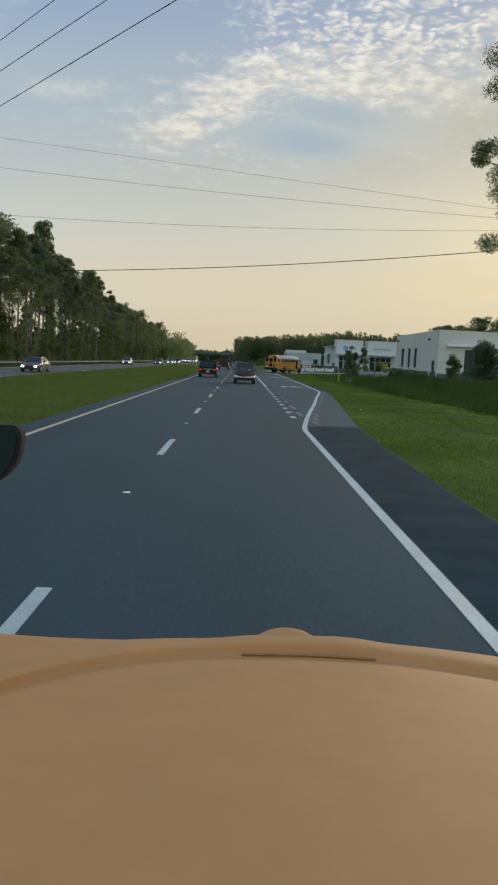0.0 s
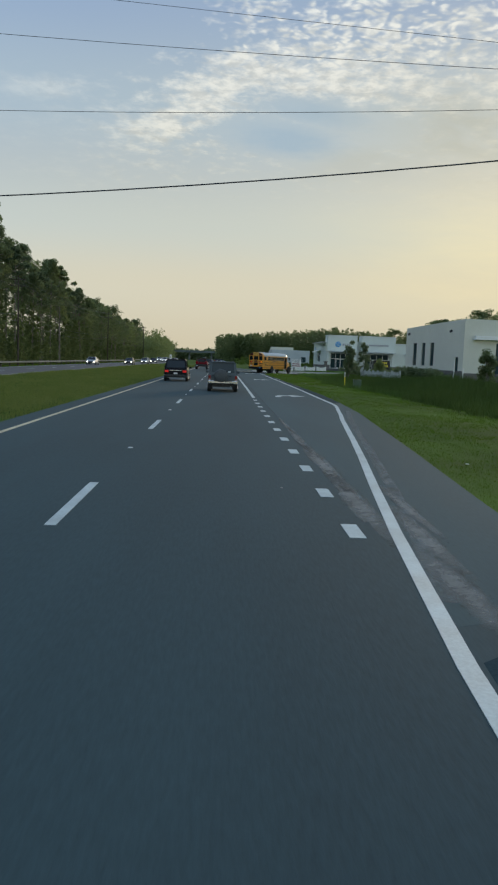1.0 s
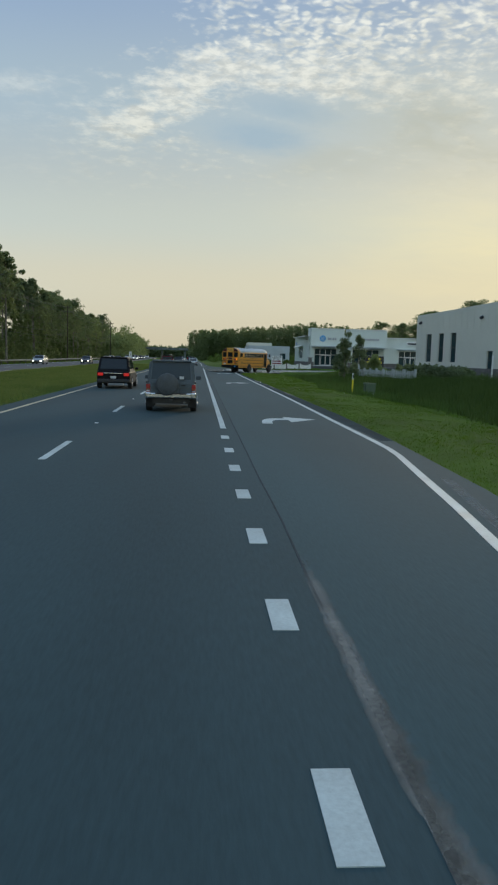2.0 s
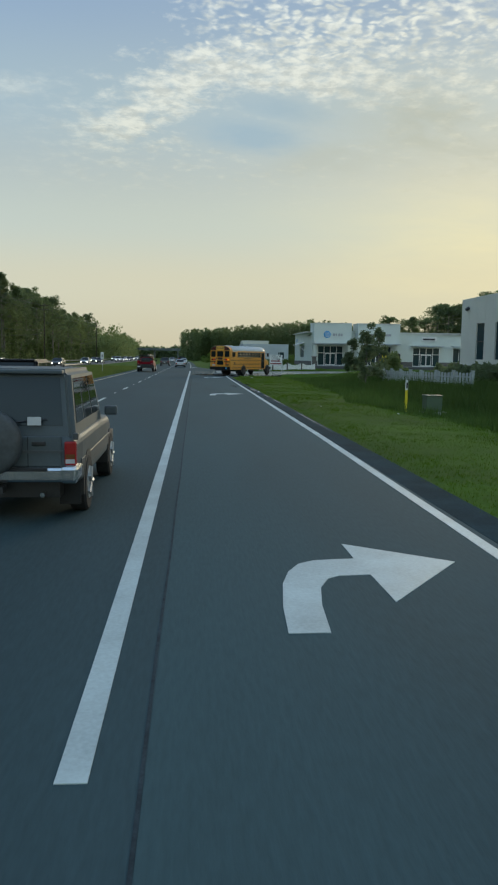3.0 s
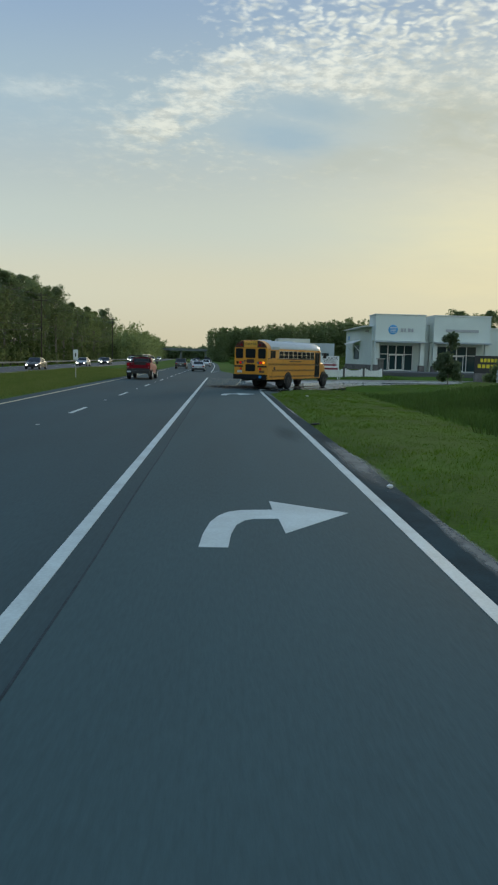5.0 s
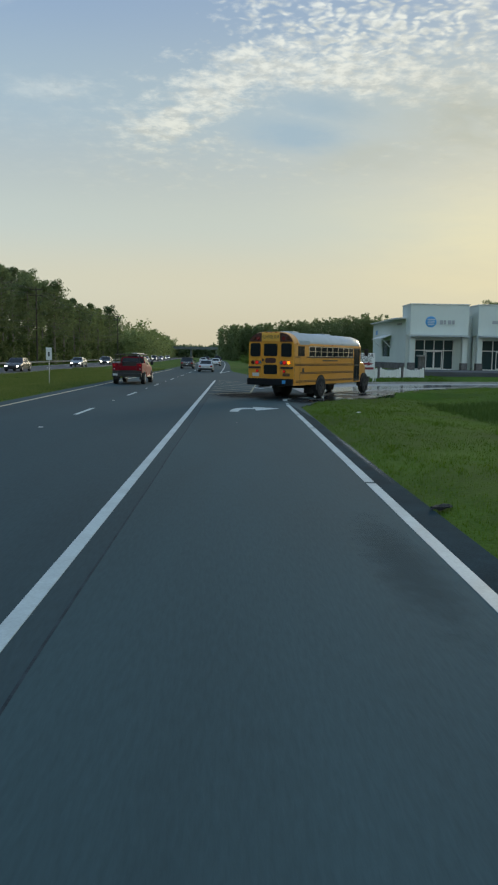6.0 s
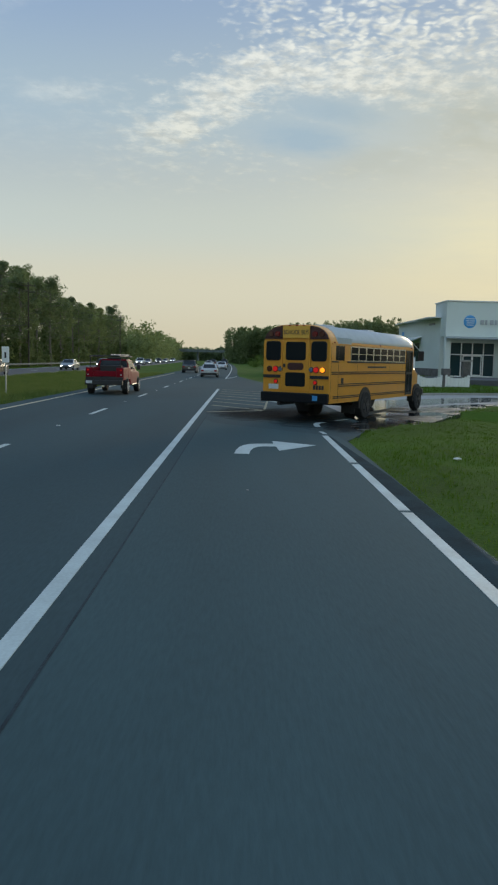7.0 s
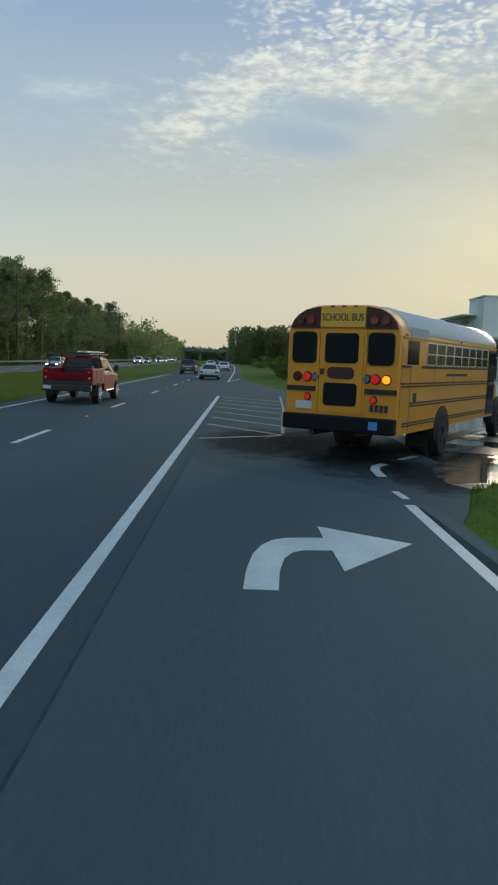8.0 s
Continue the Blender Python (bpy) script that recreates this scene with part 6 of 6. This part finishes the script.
def fence_run(pts, face, post_face, tall, dip, cnt, gap, label):
    """A vinyl fence: posts, two rails and upright boards, dipping between the posts."""
    b = empty("white_fence", pose(0, 0, 0))
    for (x0, y0), (x1, y1) in zip(pts, pts[1:]):
        L = math.hypot(x1 - x0, y1 - y0)
        n = max(1, round(L / 2.3))
        for k in range(n):
            ax, ay = x0 + (x1 - x0) * k / n, y0 + (y1 - y0) * k / n
            w = L / n
            m = pose(ax, ay, lift(ax, ay) + 0.05, 0, 0, math.degrees(math.atan2(y1 - y0, x1 - x0)))
            post = part("post", solid(-0.09, 0.09, -0.09, 0.09, -0.3, tall + 0.02, bevel=0.02), post_face, b)
            post.matrix_local = m
            part("post_cap", solid(-0.11, 0.11, -0.11, 0.11, tall + 0.02, tall + 0.07, bevel=0.02), post_face, post)
            rail = part("rail", solid(0.09, w - 0.09, 0.025, 0.055, 0.22, 0.31), face, b)
            rail.matrix_local = m
            part("upper_rail", solid(0.09, w - 0.09, 0.025, 0.055, tall * 0.6, tall * 0.6 + 0.08), face, rail)
            for i in range(cnt):
                u = (i + 0.5) / cnt
                h = tall - dip + dip * (2 * u - 1) ** 2
                a, c = 0.1 + (w - 0.2) * i / cnt, 0.1 + (w - 0.2) * (i + 1) / cnt - gap
                part("picket", loft(bmesh.new(), [[(a, y, 0.02), (c, y, 0.02), (c, y, h - 0.03), ((a + c) / 2, y, h), (a, y, h - 0.03)] for y in (-0.015, 0.02)]), face, rail)
    return tagged(b, label, "fence", "white fences")


fence_run([(13.6, 170.8), (22.6, 173.4)], WHITEPLASTIC, STONE, 0.98, 0.32, 9, 0.02, "low white vinyl fence with dipping panels and dark posts")
fence_run([(21.4, 106.0), (20.6, 114.0), (20.4, 124.0), (22.5, 134.0), (25.0, 146.0)], OLD_VINYL, OLD_VINYL, 0.98, 0.10, 5, 0.20, "weathered white picket fence half hidden by weeds")


def pillar(x, y):
    b = empty("stone_pillar", pose(x, y, 0.3))
    for j in range(7):
        for i, (dx, dy) in enumerate(((-0.28, -0.28), (0.02, -0.28), (-0.28, 0.02), (0.02, 0.02))):
            part("stone", solid(dx + random.uniform(0, .015), dx + 0.27, dy, dy + 0.27, 0.27 * j, 0.27 * j + 0.255, bevel=0.02, seg=1), STONE, b)
    part("core", solid(-0.24, 0.24, -0.24, 0.24, -0.2, 1.9), GRIT, b)
    part("cap", solid(-0.4, 0.4, -0.4, 0.4, 1.9, 2.05, bevel=0.03), CONCRETE, b)
    return tagged(b, "square dark stone gate pillar with a pale cap", "pillar")


pillar(22.5, 174.5)
for x, y, lab in ((9.75, 132.1, "crumpled white litter on the grass"), (9.4, 91.0, "small white scrap in the grass"), (11.8, 88.0, "small white scrap in the grass"), (7.25, 39.9, "small white scrap in the grass")):
    bm = bmesh.new()
    bmesh.ops.create_icosphere(bm, subdivisions=2, radius=0.05 if y > 100 else 0.025)
    for v in bm.verts:
        v.co *= 1 + 0.5 * noise.noise(v.co * 14 + Vector((x, y, 0)))
        v.co.x *= 1.7
        v.co.z *= 0.5
    ob = part("litter", bm, WHITEPLASTIC)
    ob.location = (x, y, lift(x, y) + 0.05)
    tagged(ob, lab, "litter")
for x, y, sx, sy, turn, material, lab in ((8.16, 115.57, 0.19, 0.07, 35, RUBBER, "torn strip of black tyre rubber on the verge"), (8.0, 104.3, 0.05, 0.04, 0, WHITEPLASTIC, "small pale scrap at the road's edge")):
    bm = bmesh.new()
    bmesh.ops.create_icosphere(bm, subdivisions=3, radius=1.0)
    for v in bm.verts:
        k = 1 + 0.45 * noise.noise(v.co * 2.2 + Vector((x, y, 0)))
        v.co = Vector((v.co.x * sx * k, v.co.y * sy * k, v.co.z * 0.035 * k))
    ob = part("scrap", bm, material)
    ob.matrix_world = pose(x, y, 0.04, 0, 0, turn)
    tagged(ob, lab, "litter")
pipes = empty("standpipe", pose(24.9, 98.0, lift(24.9, 98.0)))
part("riser", tube(bmesh.new(), (0, 0, -0.2), (0, 0, 2.1), 0.06, n=10), WHITEPLASTIC, pipes)
part("short_riser", tube(bmesh.new(), (0.92, 0, -0.2), (0.92, 0, 1.35), 0.06, n=10), WHITEPLASTIC, pipes)
part("cross_pipe", tube(bmesh.new(), (-1.05, 0, 0.28), (-0.06, 0, 0.28), 0.05, n=10), WHITEPLASTIC, pipes)
part("end_riser", tube(bmesh.new(), (-1.05, 0, -0.2), (-1.05, 0, 0.33), 0.05, n=10), WHITEPLASTIC, pipes)
tagged(pipes, "white standpipes beside the warehouse corner", "pipe")
ob = part("utility_cover", solid(-0.28, 0.28, -0.25, 0.25, -0.1, 0.42, bevel=0.02), WHITEPLASTIC)
ob.location = (11.9, 165.2, 0.05)
tagged(ob, "small white utility box by the kerb", "utility box")


# ---- trees and plants ----
def leaves(rng, centres, radii, per, size, flat=0.6, slim=0.55):
    """Many small leaf plates in loose clumps: arrays of corners and faces."""
    centres, radii = np.asarray(centres, float), np.asarray(radii, float)
    k = len(centres) * per
    c = np.repeat(centres, per, axis=0)
    r = np.repeat(radii, per)[:, None]
    d = rng.normal(size=(k, 3))
    d /= np.linalg.norm(d, axis=1)[:, None]
    p = c + d * r * rng.uniform(0.05, 1.0, (k, 1)) ** 0.5 * np.array([1, 1, flat])
    a = rng.normal(size=(k, 3))
    a /= np.linalg.norm(a, axis=1)[:, None]
    q = np.cross(a, rng.normal(size=(k, 3)))
    q /= np.linalg.norm(q, axis=1)[:, None]
    s = size * rng.uniform(0.5, 1.3, (k, 1))
    v = np.stack([p - a * s, p - q * s * slim, p + a * s, p + q * s * slim], axis=1).reshape(-1, 3)
    return v, k


def leaf_mesh(name, v, k, material, parent=None, label=""):
    me = bpy.data.meshes.new(name)
    me.from_pydata(v.tolist(), [], np.arange(4 * k).reshape(k, 4).tolist())
    me.update()
    return link(name, me, material, parent, label)


def trunk_mesh(bm, rng, H, r, lean=0.02, top=0.95):
    pts = []
    x = y = 0.0
    n = 8
    for i in range(n + 1):
        pts.append((x, y, H * top * i / n, r * (1 - 0.82 * i / n) * (1.25 if i == 0 else 1)))
        x += rng.normal() * lean * H / n
        y += rng.normal() * lean * H / n
    rings = [[(px_ + rr * math.cos(2 * math.pi * k / 8), py_ + rr * math.sin(2 * math.pi * k / 8), pz) for k in range(8)] for px_, py_, pz, rr in pts]
    loft(bm, rings)
    return pts


def tree(name, seed, H=20.0, pine=False, spread=3.2, bare=0.3, per=140, leaf=0.19, slim=0.55, clumps=28):
    """A trunk with limbs, each ending in a rounded clump of leaves, with gaps between them."""
    rng = np.random.default_rng(seed)
    b = empty(name)
    bm = bmesh.new()
    pts = trunk_mesh(bm, rng, H, (0.0085 if pine else 0.011) * H + 0.04)
    cs, rs = [], []
    for i in range(clumps):
        s = bare + (0.97 - bare) * ((i + rng.uniform(0, 0.9)) / clumps) ** 0.72
        t = (s - bare) / (1 - bare)
        bx, by = (np.interp(s * H, [p[2] for p in pts], [p[c] for p in pts]) for c in (0, 1))
        shape = (0.62 + 0.5 * math.sin(math.pi * min(1.0, t * 0.95 + 0.12))) * (1 - 0.45 * t * t) if pine else 0.55 + 0.55 * math.sin(math.pi * (0.12 + 0.76 * t))
        a = i * 2.4 + rng.uniform(-0.7, 0.7)
        reach = spread * shape * rng.uniform(0.35, 1.0) * min(1.0, 0.25 + 5.0 * (1.0 - s))
        end = (bx + math.cos(a) * reach, by + math.sin(a) * reach, s * H + reach * rng.uniform(-0.05, 0.35))
        tube(bm, (bx, by, s * H - 0.3), end, 0.035 + 0.014 * reach, 0.02, n=5, caps=False)
        cs.append(end)
        rs.append(rng.uniform(0.65, 1.25) * spread * (0.27 if pine else 0.36))
    for i in range(6):
        a, q = i * 1.05, rng.uniform(0.05, 0.30) * spread
        cs.append((pts[-1][0] + q * math.cos(a), pts[-1][1] + q * math.sin(a), H * rng.uniform(0.86, 0.97)))
        rs.append(rng.uniform(0.22, 0.32) * spread)
    part("trunk", bm, BARK, b)
    v, k = leaves(rng, cs, rs, per, leaf, 0.72 if pine else 0.9, slim)
    leaf_mesh("crown", v, k, NEEDLE if pine else LEAF, b)
    return b


rng = np.random.default_rng(11)
SPECIES = [(tree("tree", 1, 20, False, 3.4, 0.22), "tall leafy roadside tree in a dense wood"), (tree("tree", 2, 20, False, 2.8, 0.16), "slender leafy tree with a ragged crown"),
           (tree("tree", 3, 20, False, 3.8, 0.3), "broad leafy tree with gaps in its crown"), (tree("pine_tree", 4, 20, True, 3.4, 0.52, per=170, leaf=0.17, clumps=24), "tall pine with a bare trunk and dark crown"),
           (tree("pine_tree", 5, 20, True, 2.9, 0.58, per=170, leaf=0.17, clumps=19), "slim pine with tufted dark branches"), (tree("tree", 6, 20, False, 2.6, 0.12), "narrow leafy tree overgrown with vines")]
for ob, lab in SPECIES:
    tagged(ob, lab, "tree", "trees along the road")
used = set()


def plant(kind, x, y, h, z=-0.4, wide=1.0):
    src = SPECIES[kind][0]
    s = h / 20.0
    m = pose(x, y, z, 0, 0, rng.uniform(0, 360)) @ Matrix.Diagonal((s * wide, s * wide, s, 1))
    if kind not in used:
        used.add(kind)
        src.matrix_world = m
        return src
    return copy_thing(src, m)


# the wood beyond the far carriageway: tallest at its near end, lower further on
HEIGHTS = ((20, 22), (110, 23.5), (128, 24.5), (142, 26.5), (156, 26), (166, 24), (188, 24.3), (200, 23), (222, 21), (245, 19.4), (280, 19.4), (300, 17.2), (325, 18.2), (360, 17.2), (395, 18.5))
y = 26.0
while y < 396:
    tall = float(np.interp(y, [a for a, c in HEIGHTS], [c for a, c in HEIGHTS]))
    for row, (x, gap) in enumerate(((-36.0, 0.0), (-41.5, 2.3))):
        h = tall * rng.uniform(0.80, 1.05) * (1.04 if row else 0.98)
        kind = int(rng.choice([0, 1, 2, 3, 4, 5], p=[0.12, 0.12, 0.08, 0.32, 0.26, 0.10] if y < 225 else [0.22, 0.22, 0.16, 0.12, 0.10, 0.18]))
        plant(kind, x + bend(y) + rng.uniform(-1.3, 1.3), y + gap + rng.uniform(-1.2, 1.2), h, wide=rng.uniform(0.85, 1.1) if kind in (3, 4) else rng.uniform(0.95, 1.2))
    y += 12.0 if y < 104 else 5.5
# the tallest pines stand out over the rest
for x, y, h in ((-37.0, 148.5, 29.6), (-35.6, 130.5, 24.6), (-38.0, 158.5, 27.0), (-37.4, 172.0, 25.6), (-37.5, 127.0, 25.5), (-36.8, 190.0, 25.0), (-37.0, 201.5, 24.0), (-36.5, 224.0, 21.6)):
    plant(3, x + bend(y), y, h, wide=1.0)
# trees behind the shops and the warehouse
for i in range(14):
    plant(int(rng.choice([0, 2, 2, 5])), 51 + 2.3 * i + rng.uniform(-0.8, 0.8), 232 + rng.uniform(-5, 9), 11.2 + 0.55 * i + rng.uniform(-0.8, 0.8), 0.3, 1.5)
for i in range(14):
    plant(int(rng.choice([0, 1, 2, 5])), 70 + 3.0 * i + rng.uniform(-1, 1), 246 + rng.uniform(0, 20), rng.uniform(15, 19), 0.3, 1.4)
# the pine beside the road at the start
near_pine = tree("pine_tree", 21, 20.5, True, 2.6, 0.34, per=700, leaf=0.14, slim=0.12, clumps=46)
near_pine.matrix_world = pose(14.9, 41.5, 0.0, 0, 0, 40)
tagged(near_pine, "loose-crowned pine standing close to the road", "tree")


def bush(name, seed, x, y, h, w, lab, dark=False):
    r = np.random.default_rng(seed)
    b = empty(name, pose(x, y, lift(x, y) - 0.05))
    bm = bmesh.new()
    trunk_mesh(bm, r, h * 0.9, 0.05)
    cs, rs = [], []
    for i in range(26 if w < 3.2 else 60):
        s = r.uniform(0.08, 0.95)
        a = r.uniform(0, 6.28)
        reach = w * 0.5 * (1.15 - s) ** 0.8 * r.uniform(0.3, 1.0)
        e = (reach * math.cos(a), reach * math.sin(a), s * h)
        tube(bm, (0, 0, s * h * 0.85), e, 0.02, 0.008, n=4, caps=False)
        cs.append(e)
        rs.append(w * 0.17 * r.uniform(0.7, 1.2))
    part("stem", bm, BARK, b)
    v, k = leaves(r, cs, rs, 110, 0.11 if w < 3 else 0.15, 0.8)
    leaf_mesh("foliage", v, k, NEEDLE if dark else LEAF, b)
    return tagged(b, lab, "shrub")


for i, (x, y, h, w) in enumerate(((24.2, 155.0, 4.5, 3.0), (22.9, 136.0, 4.8, 2.8), (18.3, 121.5, 5.3, 2.7), (28.6, 88.0, 4.6, 4.6), (26.8, 94.0, 3.2, 2.6), (27.8, 148.0, 2.8, 3.0), (30.0, 158.0, 2.6, 3.0))):
    bush("young_evergreen" if h > 4 else "shrub", 40 + i, x, y, h, w, "young dark evergreen tree in the grass" if h > 4 else "dense dark green shrub by the fence", h > 3.9)


def hedge_mass(name, seed, n, xr, yr, zr, size, material, label, category, follow=True, per=24, rad=(0.8, 1.6)):
    r = np.random.default_rng(seed)
    ys = r.uniform(*yr, n)
    xs = r.uniform(*xr, n) + (np.array([bend(t) for t in ys]) if follow else 0)
    top = np.array([0.62 + 0.38 * noise.noise((t * 0.11, 2.0, 5.0)) for t in ys]) if follow else np.array([0.74 + 0.26 * noise.noise((t * 0.045, 2.0, seed * 1.7)) + 0.10 * noise.noise((t * 0.3, 1.0, seed)) for t in xs]) * np.clip((xs + 10.0) / 18.0, 0.4, 1.0)
    zs = zr[0] + (zr[1] - zr[0]) * r.uniform(0, 1, n) * np.clip(top, 0.3, 1.1)
    v, k = leaves(r, np.stack([xs, ys, zs], 1), r.uniform(*rad, n), per, size, 0.85)
    return tagged(leaf_mesh(name, v, k, material), label, category, kind="stuff")


def vine_columns(name, seed, n, xr, yr, hr, size, per, material, label):
    """Trunks wrapped in climbers: slender stacks of leaf clumps that stand beside one another."""
    r = np.random.default_rng(seed)
    cs, rs = [], []
    for k in range(n):
        y = r.uniform(*yr)
        x = r.uniform(*xr) + bend(y)
        h = r.uniform(*hr) * (1.0 if y < 230 else 0.72)
        w = r.uniform(0.45, 0.95)
        steps = max(4, int(h / 1.1))
        for q in range(steps):
            t = q / steps
            cs.append((x + 0.18 * r.normal() + 0.25 * math.sin(3 * t + k), y + 0.25 * r.normal(), h * t))
            rs.append(w * (1.15 - 0.6 * t) * r.uniform(0.7, 1.2))
    v, k = leaves(r, cs, rs, per, size, 1.25)
    return tagged(leaf_mesh(name, v, k, material), label, "undergrowth", kind="stuff")


def far_wood(name, seed, n, xr, yr, top, size, material, label):
    """A distant stand of conifers: narrow tapering crowns close together, with a saw-edged top."""
    r = np.random.default_rng(seed)
    cs, rs = [], []
    for k in range(n):
        x, y = r.uniform(*xr), r.uniform(*yr)
        h = float(np.interp(x, [a for a, c in top], [c for a, c in top])) * (r.uniform(0.86, 1.0) if k % 7 else 1.04)
        for q in range(10):
            t = q / 10
            cs.append((x + 0.4 * r.normal(), y + 0.6 * r.normal(), h * (0.04 + 0.92 * t)))
            rs.append((0.6 + 0.115 * h * (1 - t) ** 0.7) * r.uniform(0.8, 1.15))
    v, k = leaves(r, cs, rs, 26, size, 0.9)
    return tagged(leaf_mesh(name, v, k, material), label, "wood", kind="stuff")


vine_columns("vine_thicket", 60, 210, (-36.5, -33.9), (62, 400), (4.0, 12.0), 0.24, 46, VINE, "upright vine-covered trunks along the wood's edge")
hedge_mass("undergrowth", 61, 700, (-38.5, -34.6), (60, 400), (-0.3, 5.0), 0.28, LEAF, "tangled green undergrowth under the trees", "undergrowth")
hedge_mass("undergrowth", 62, 900, (-50.0, -42.0), (10, 400), (-0.3, 11.0), 0.6, LEAF, "deeper shaded undergrowth of the wood", "undergrowth", rad=(1.4, 2.4))
far_wood("far_woods", 63, 640, (-2, 126), (444, 478), ((-2, 17.0), (20, 18.6), (45, 21.0), (62, 23.6), (90, 22.0), (126, 19.0)), 0.42, LEAF, "distant dark conifer wood across the fields")
hedge_mass("far_woods", 69, 900, (0, 124), (480, 492), (0, 17.0), 0.7, NEEDLE, "close-grown middle of the distant wood", "wood", False, per=30, rad=(1.8, 3.0))
hedge_mass("far_woods", 64, 1800, (-60, -24), (390, 660), (0, 20), 0.5, LEAF, "distant roadside wood", "wood", True, per=34, rad=(1.4, 2.8))
hedge_mass("far_woods", 65, 1500, (-160, 60), (690, 720), (0, 27), 1.0, LEAF, "low band of far trees on the horizon", "wood", False, rad=(2.2, 4.0))
hedge_mass("low_scrub", 66, 160, (8.5, 26), (208, 229), (0.2, 1.9), 0.22, WEED, "rough green scrub before the grey building", "scrub", False, rad=(0.4, 0.8))
hedge_mass("low_scrub", 67, 260, (7, 60), (300, 430), (0.0, 3.5), 0.5, WEED, "rough scrub before the distant wood", "scrub", False, rad=(0.8, 1.6))
hedge_mass("hedge", 68, 150, (22.6, 24.6), (99, 119), (0.2, 1.7), 0.16, NEEDLE, "dark clipped hedge before the warehouse", "hedge", False, per=60, rad=(0.35, 0.6))


def blades(name, seed, n, xr, yr, hr, w, material, label, per=4, keep=None, bias=1.0):
    """A stretch of grass: narrow leaning blades in tufts."""
    r = np.random.default_rng(seed)
    x = xr[0] + (xr[1] - xr[0]) * r.uniform(0, 1, n) ** bias
    y = r.uniform(*yr, n)
    if keep is not None:
        ok = np.array([keep(a, c) for a, c in zip(x, y)])
        x, y = x[ok], y[ok]
    z = np.array([lift(a, c) - 0.05 + (0.05 * noise.noise((a * 0.35, c * 0.35, 3.0)) + 0.03 * noise.noise((a * 1.3, c * 1.1, 7.0)) if not -4.9 < a < 9 else 0) for a, c in zip(x, y)])
    patchy = np.array([0.75 + 0.5 * noise.noise((a * 0.25, c * 0.18, 9.0)) for a, c in zip(x, y)])
    x, y, z, patchy = (np.repeat(t, per) for t in (x, y, z, patchy))
    m = len(x)
    x = x + r.normal(size=m) * 0.05
    y = y + r.normal(size=m) * 0.05
    h = r.uniform(*hr, m) * patchy
    a = r.uniform(0, 6.283, m)
    lean = h * r.uniform(0.1, 0.7, m)
    b = a + r.uniform(-1, 1, m)
    v = np.empty((m, 3, 3))
    v[:, 0] = np.stack([x - np.sin(a) * w, y + np.cos(a) * w, z], 1)
    v[:, 1] = np.stack([x + np.sin(a) * w, y - np.cos(a) * w, z], 1)
    v[:, 2] = np.stack([x + np.cos(b) * lean, y + np.sin(b) * lean, z + h + 0.05], 1)
    me = bpy.data.meshes.new(name)
    me.from_pydata(v.reshape(-1, 3).tolist(), [], np.arange(3 * m).reshape(m, 3).tolist())
    me.update()
    return tagged(link(name, me, material), label, "grass", kind="stuff")


VERGE = [(0, 5.2), (18, 5.25), (24, 5.4), (30, 5.65), (36, 6.12), (42.5, 6.70), (49, 7.22), (55, 7.72), (62, 8.04), (70, 8.2)]


def verge_ok(x, y):
    edge = along(VERGE, y) - 0.2 * min(1.0, max(0.0, (y - 100) / 24.0)) - 0.10 + 0.16 * noise.noise((y * 0.6, 4.0, 2.0)) + 0.10 * noise.noise((y * 2.3, 4.0, 8.0))
    if y > 137:
        edge = 8.1
        if y > along(NEAR, x) + 0.25 * noise.noise((x * 1.7, y * 1.7, 5.0)):
            return False
    return x > edge + 0.05


blades("grass", 71, 150000, (5.0, 24), (10, 158), (0.025, 0.085), 0.011, BLADE, "mown green grass beside the turn lane", keep=verge_ok, bias=1.5)
blades("grass", 72, 80000, (-15.7, -4.4), (8, 210), (0.10, 0.36), 0.014, BLADE_DRY, "green grass of the median with straw-pale tips", per=4)
blades("grass", 73, 6000, (-31, -27), (20, 240), (0.1, 0.35), 0.03, BLADE, "rough grass below the guard rail", per=4)
SWALE = [(44, 14.5), (78, 14.0), (88, 12.6), (95, 11.3), (100, 11.9), (106, 12.9), (114, 13.6), (130, 13.9), (142, 14.2)]


def in_swale(x, y):
    """Past the mown edge, where the ditch is left to grow."""
    return x > along(SWALE, y) + 0.35 * noise.noise((y * 0.5, 1.0, 3.0)) + random.uniform(0.0, 1.6) ** 2 * 0.4 and y < along(NEAR, x) - 1.5


blades("tall_grass", 76, 40000, (10.4, 24), (44, 142), (0.16, 0.46), 0.016, SWALE_GRASS, "tall dark grass in the unmown ditch", per=4, keep=in_swale)
blades("tall_weeds", 74, 15000, (13.0, 24), (44, 132), (0.3, 0.95), 0.02, WEED, "tall dark weeds in the ditch", per=5, keep=lambda x, y: noise.noise((x * 0.23, y * 0.11, 1.0)) + 0.12 * (x - 18) > random.uniform(-0.5, 0.6))
blades("tall_weeds", 78, 9000, (13.4, 23), (42, 104), (0.5, 1.35), 0.022, WEED, "high rank weeds along the ditch", per=5,
       keep=lambda x, y: noise.noise((x * 0.30, y * 0.10, 4.0)) + 0.16 * (x - 16.5) > random.uniform(-0.3, 0.5))
blades("grass", 75, 7000, (9, 24), (164, 230), (0.08, 0.3), 0.03, BLADE, "grass past the side road", keep=lambda x, y: y > 161 + (x - 9) * 0.5)
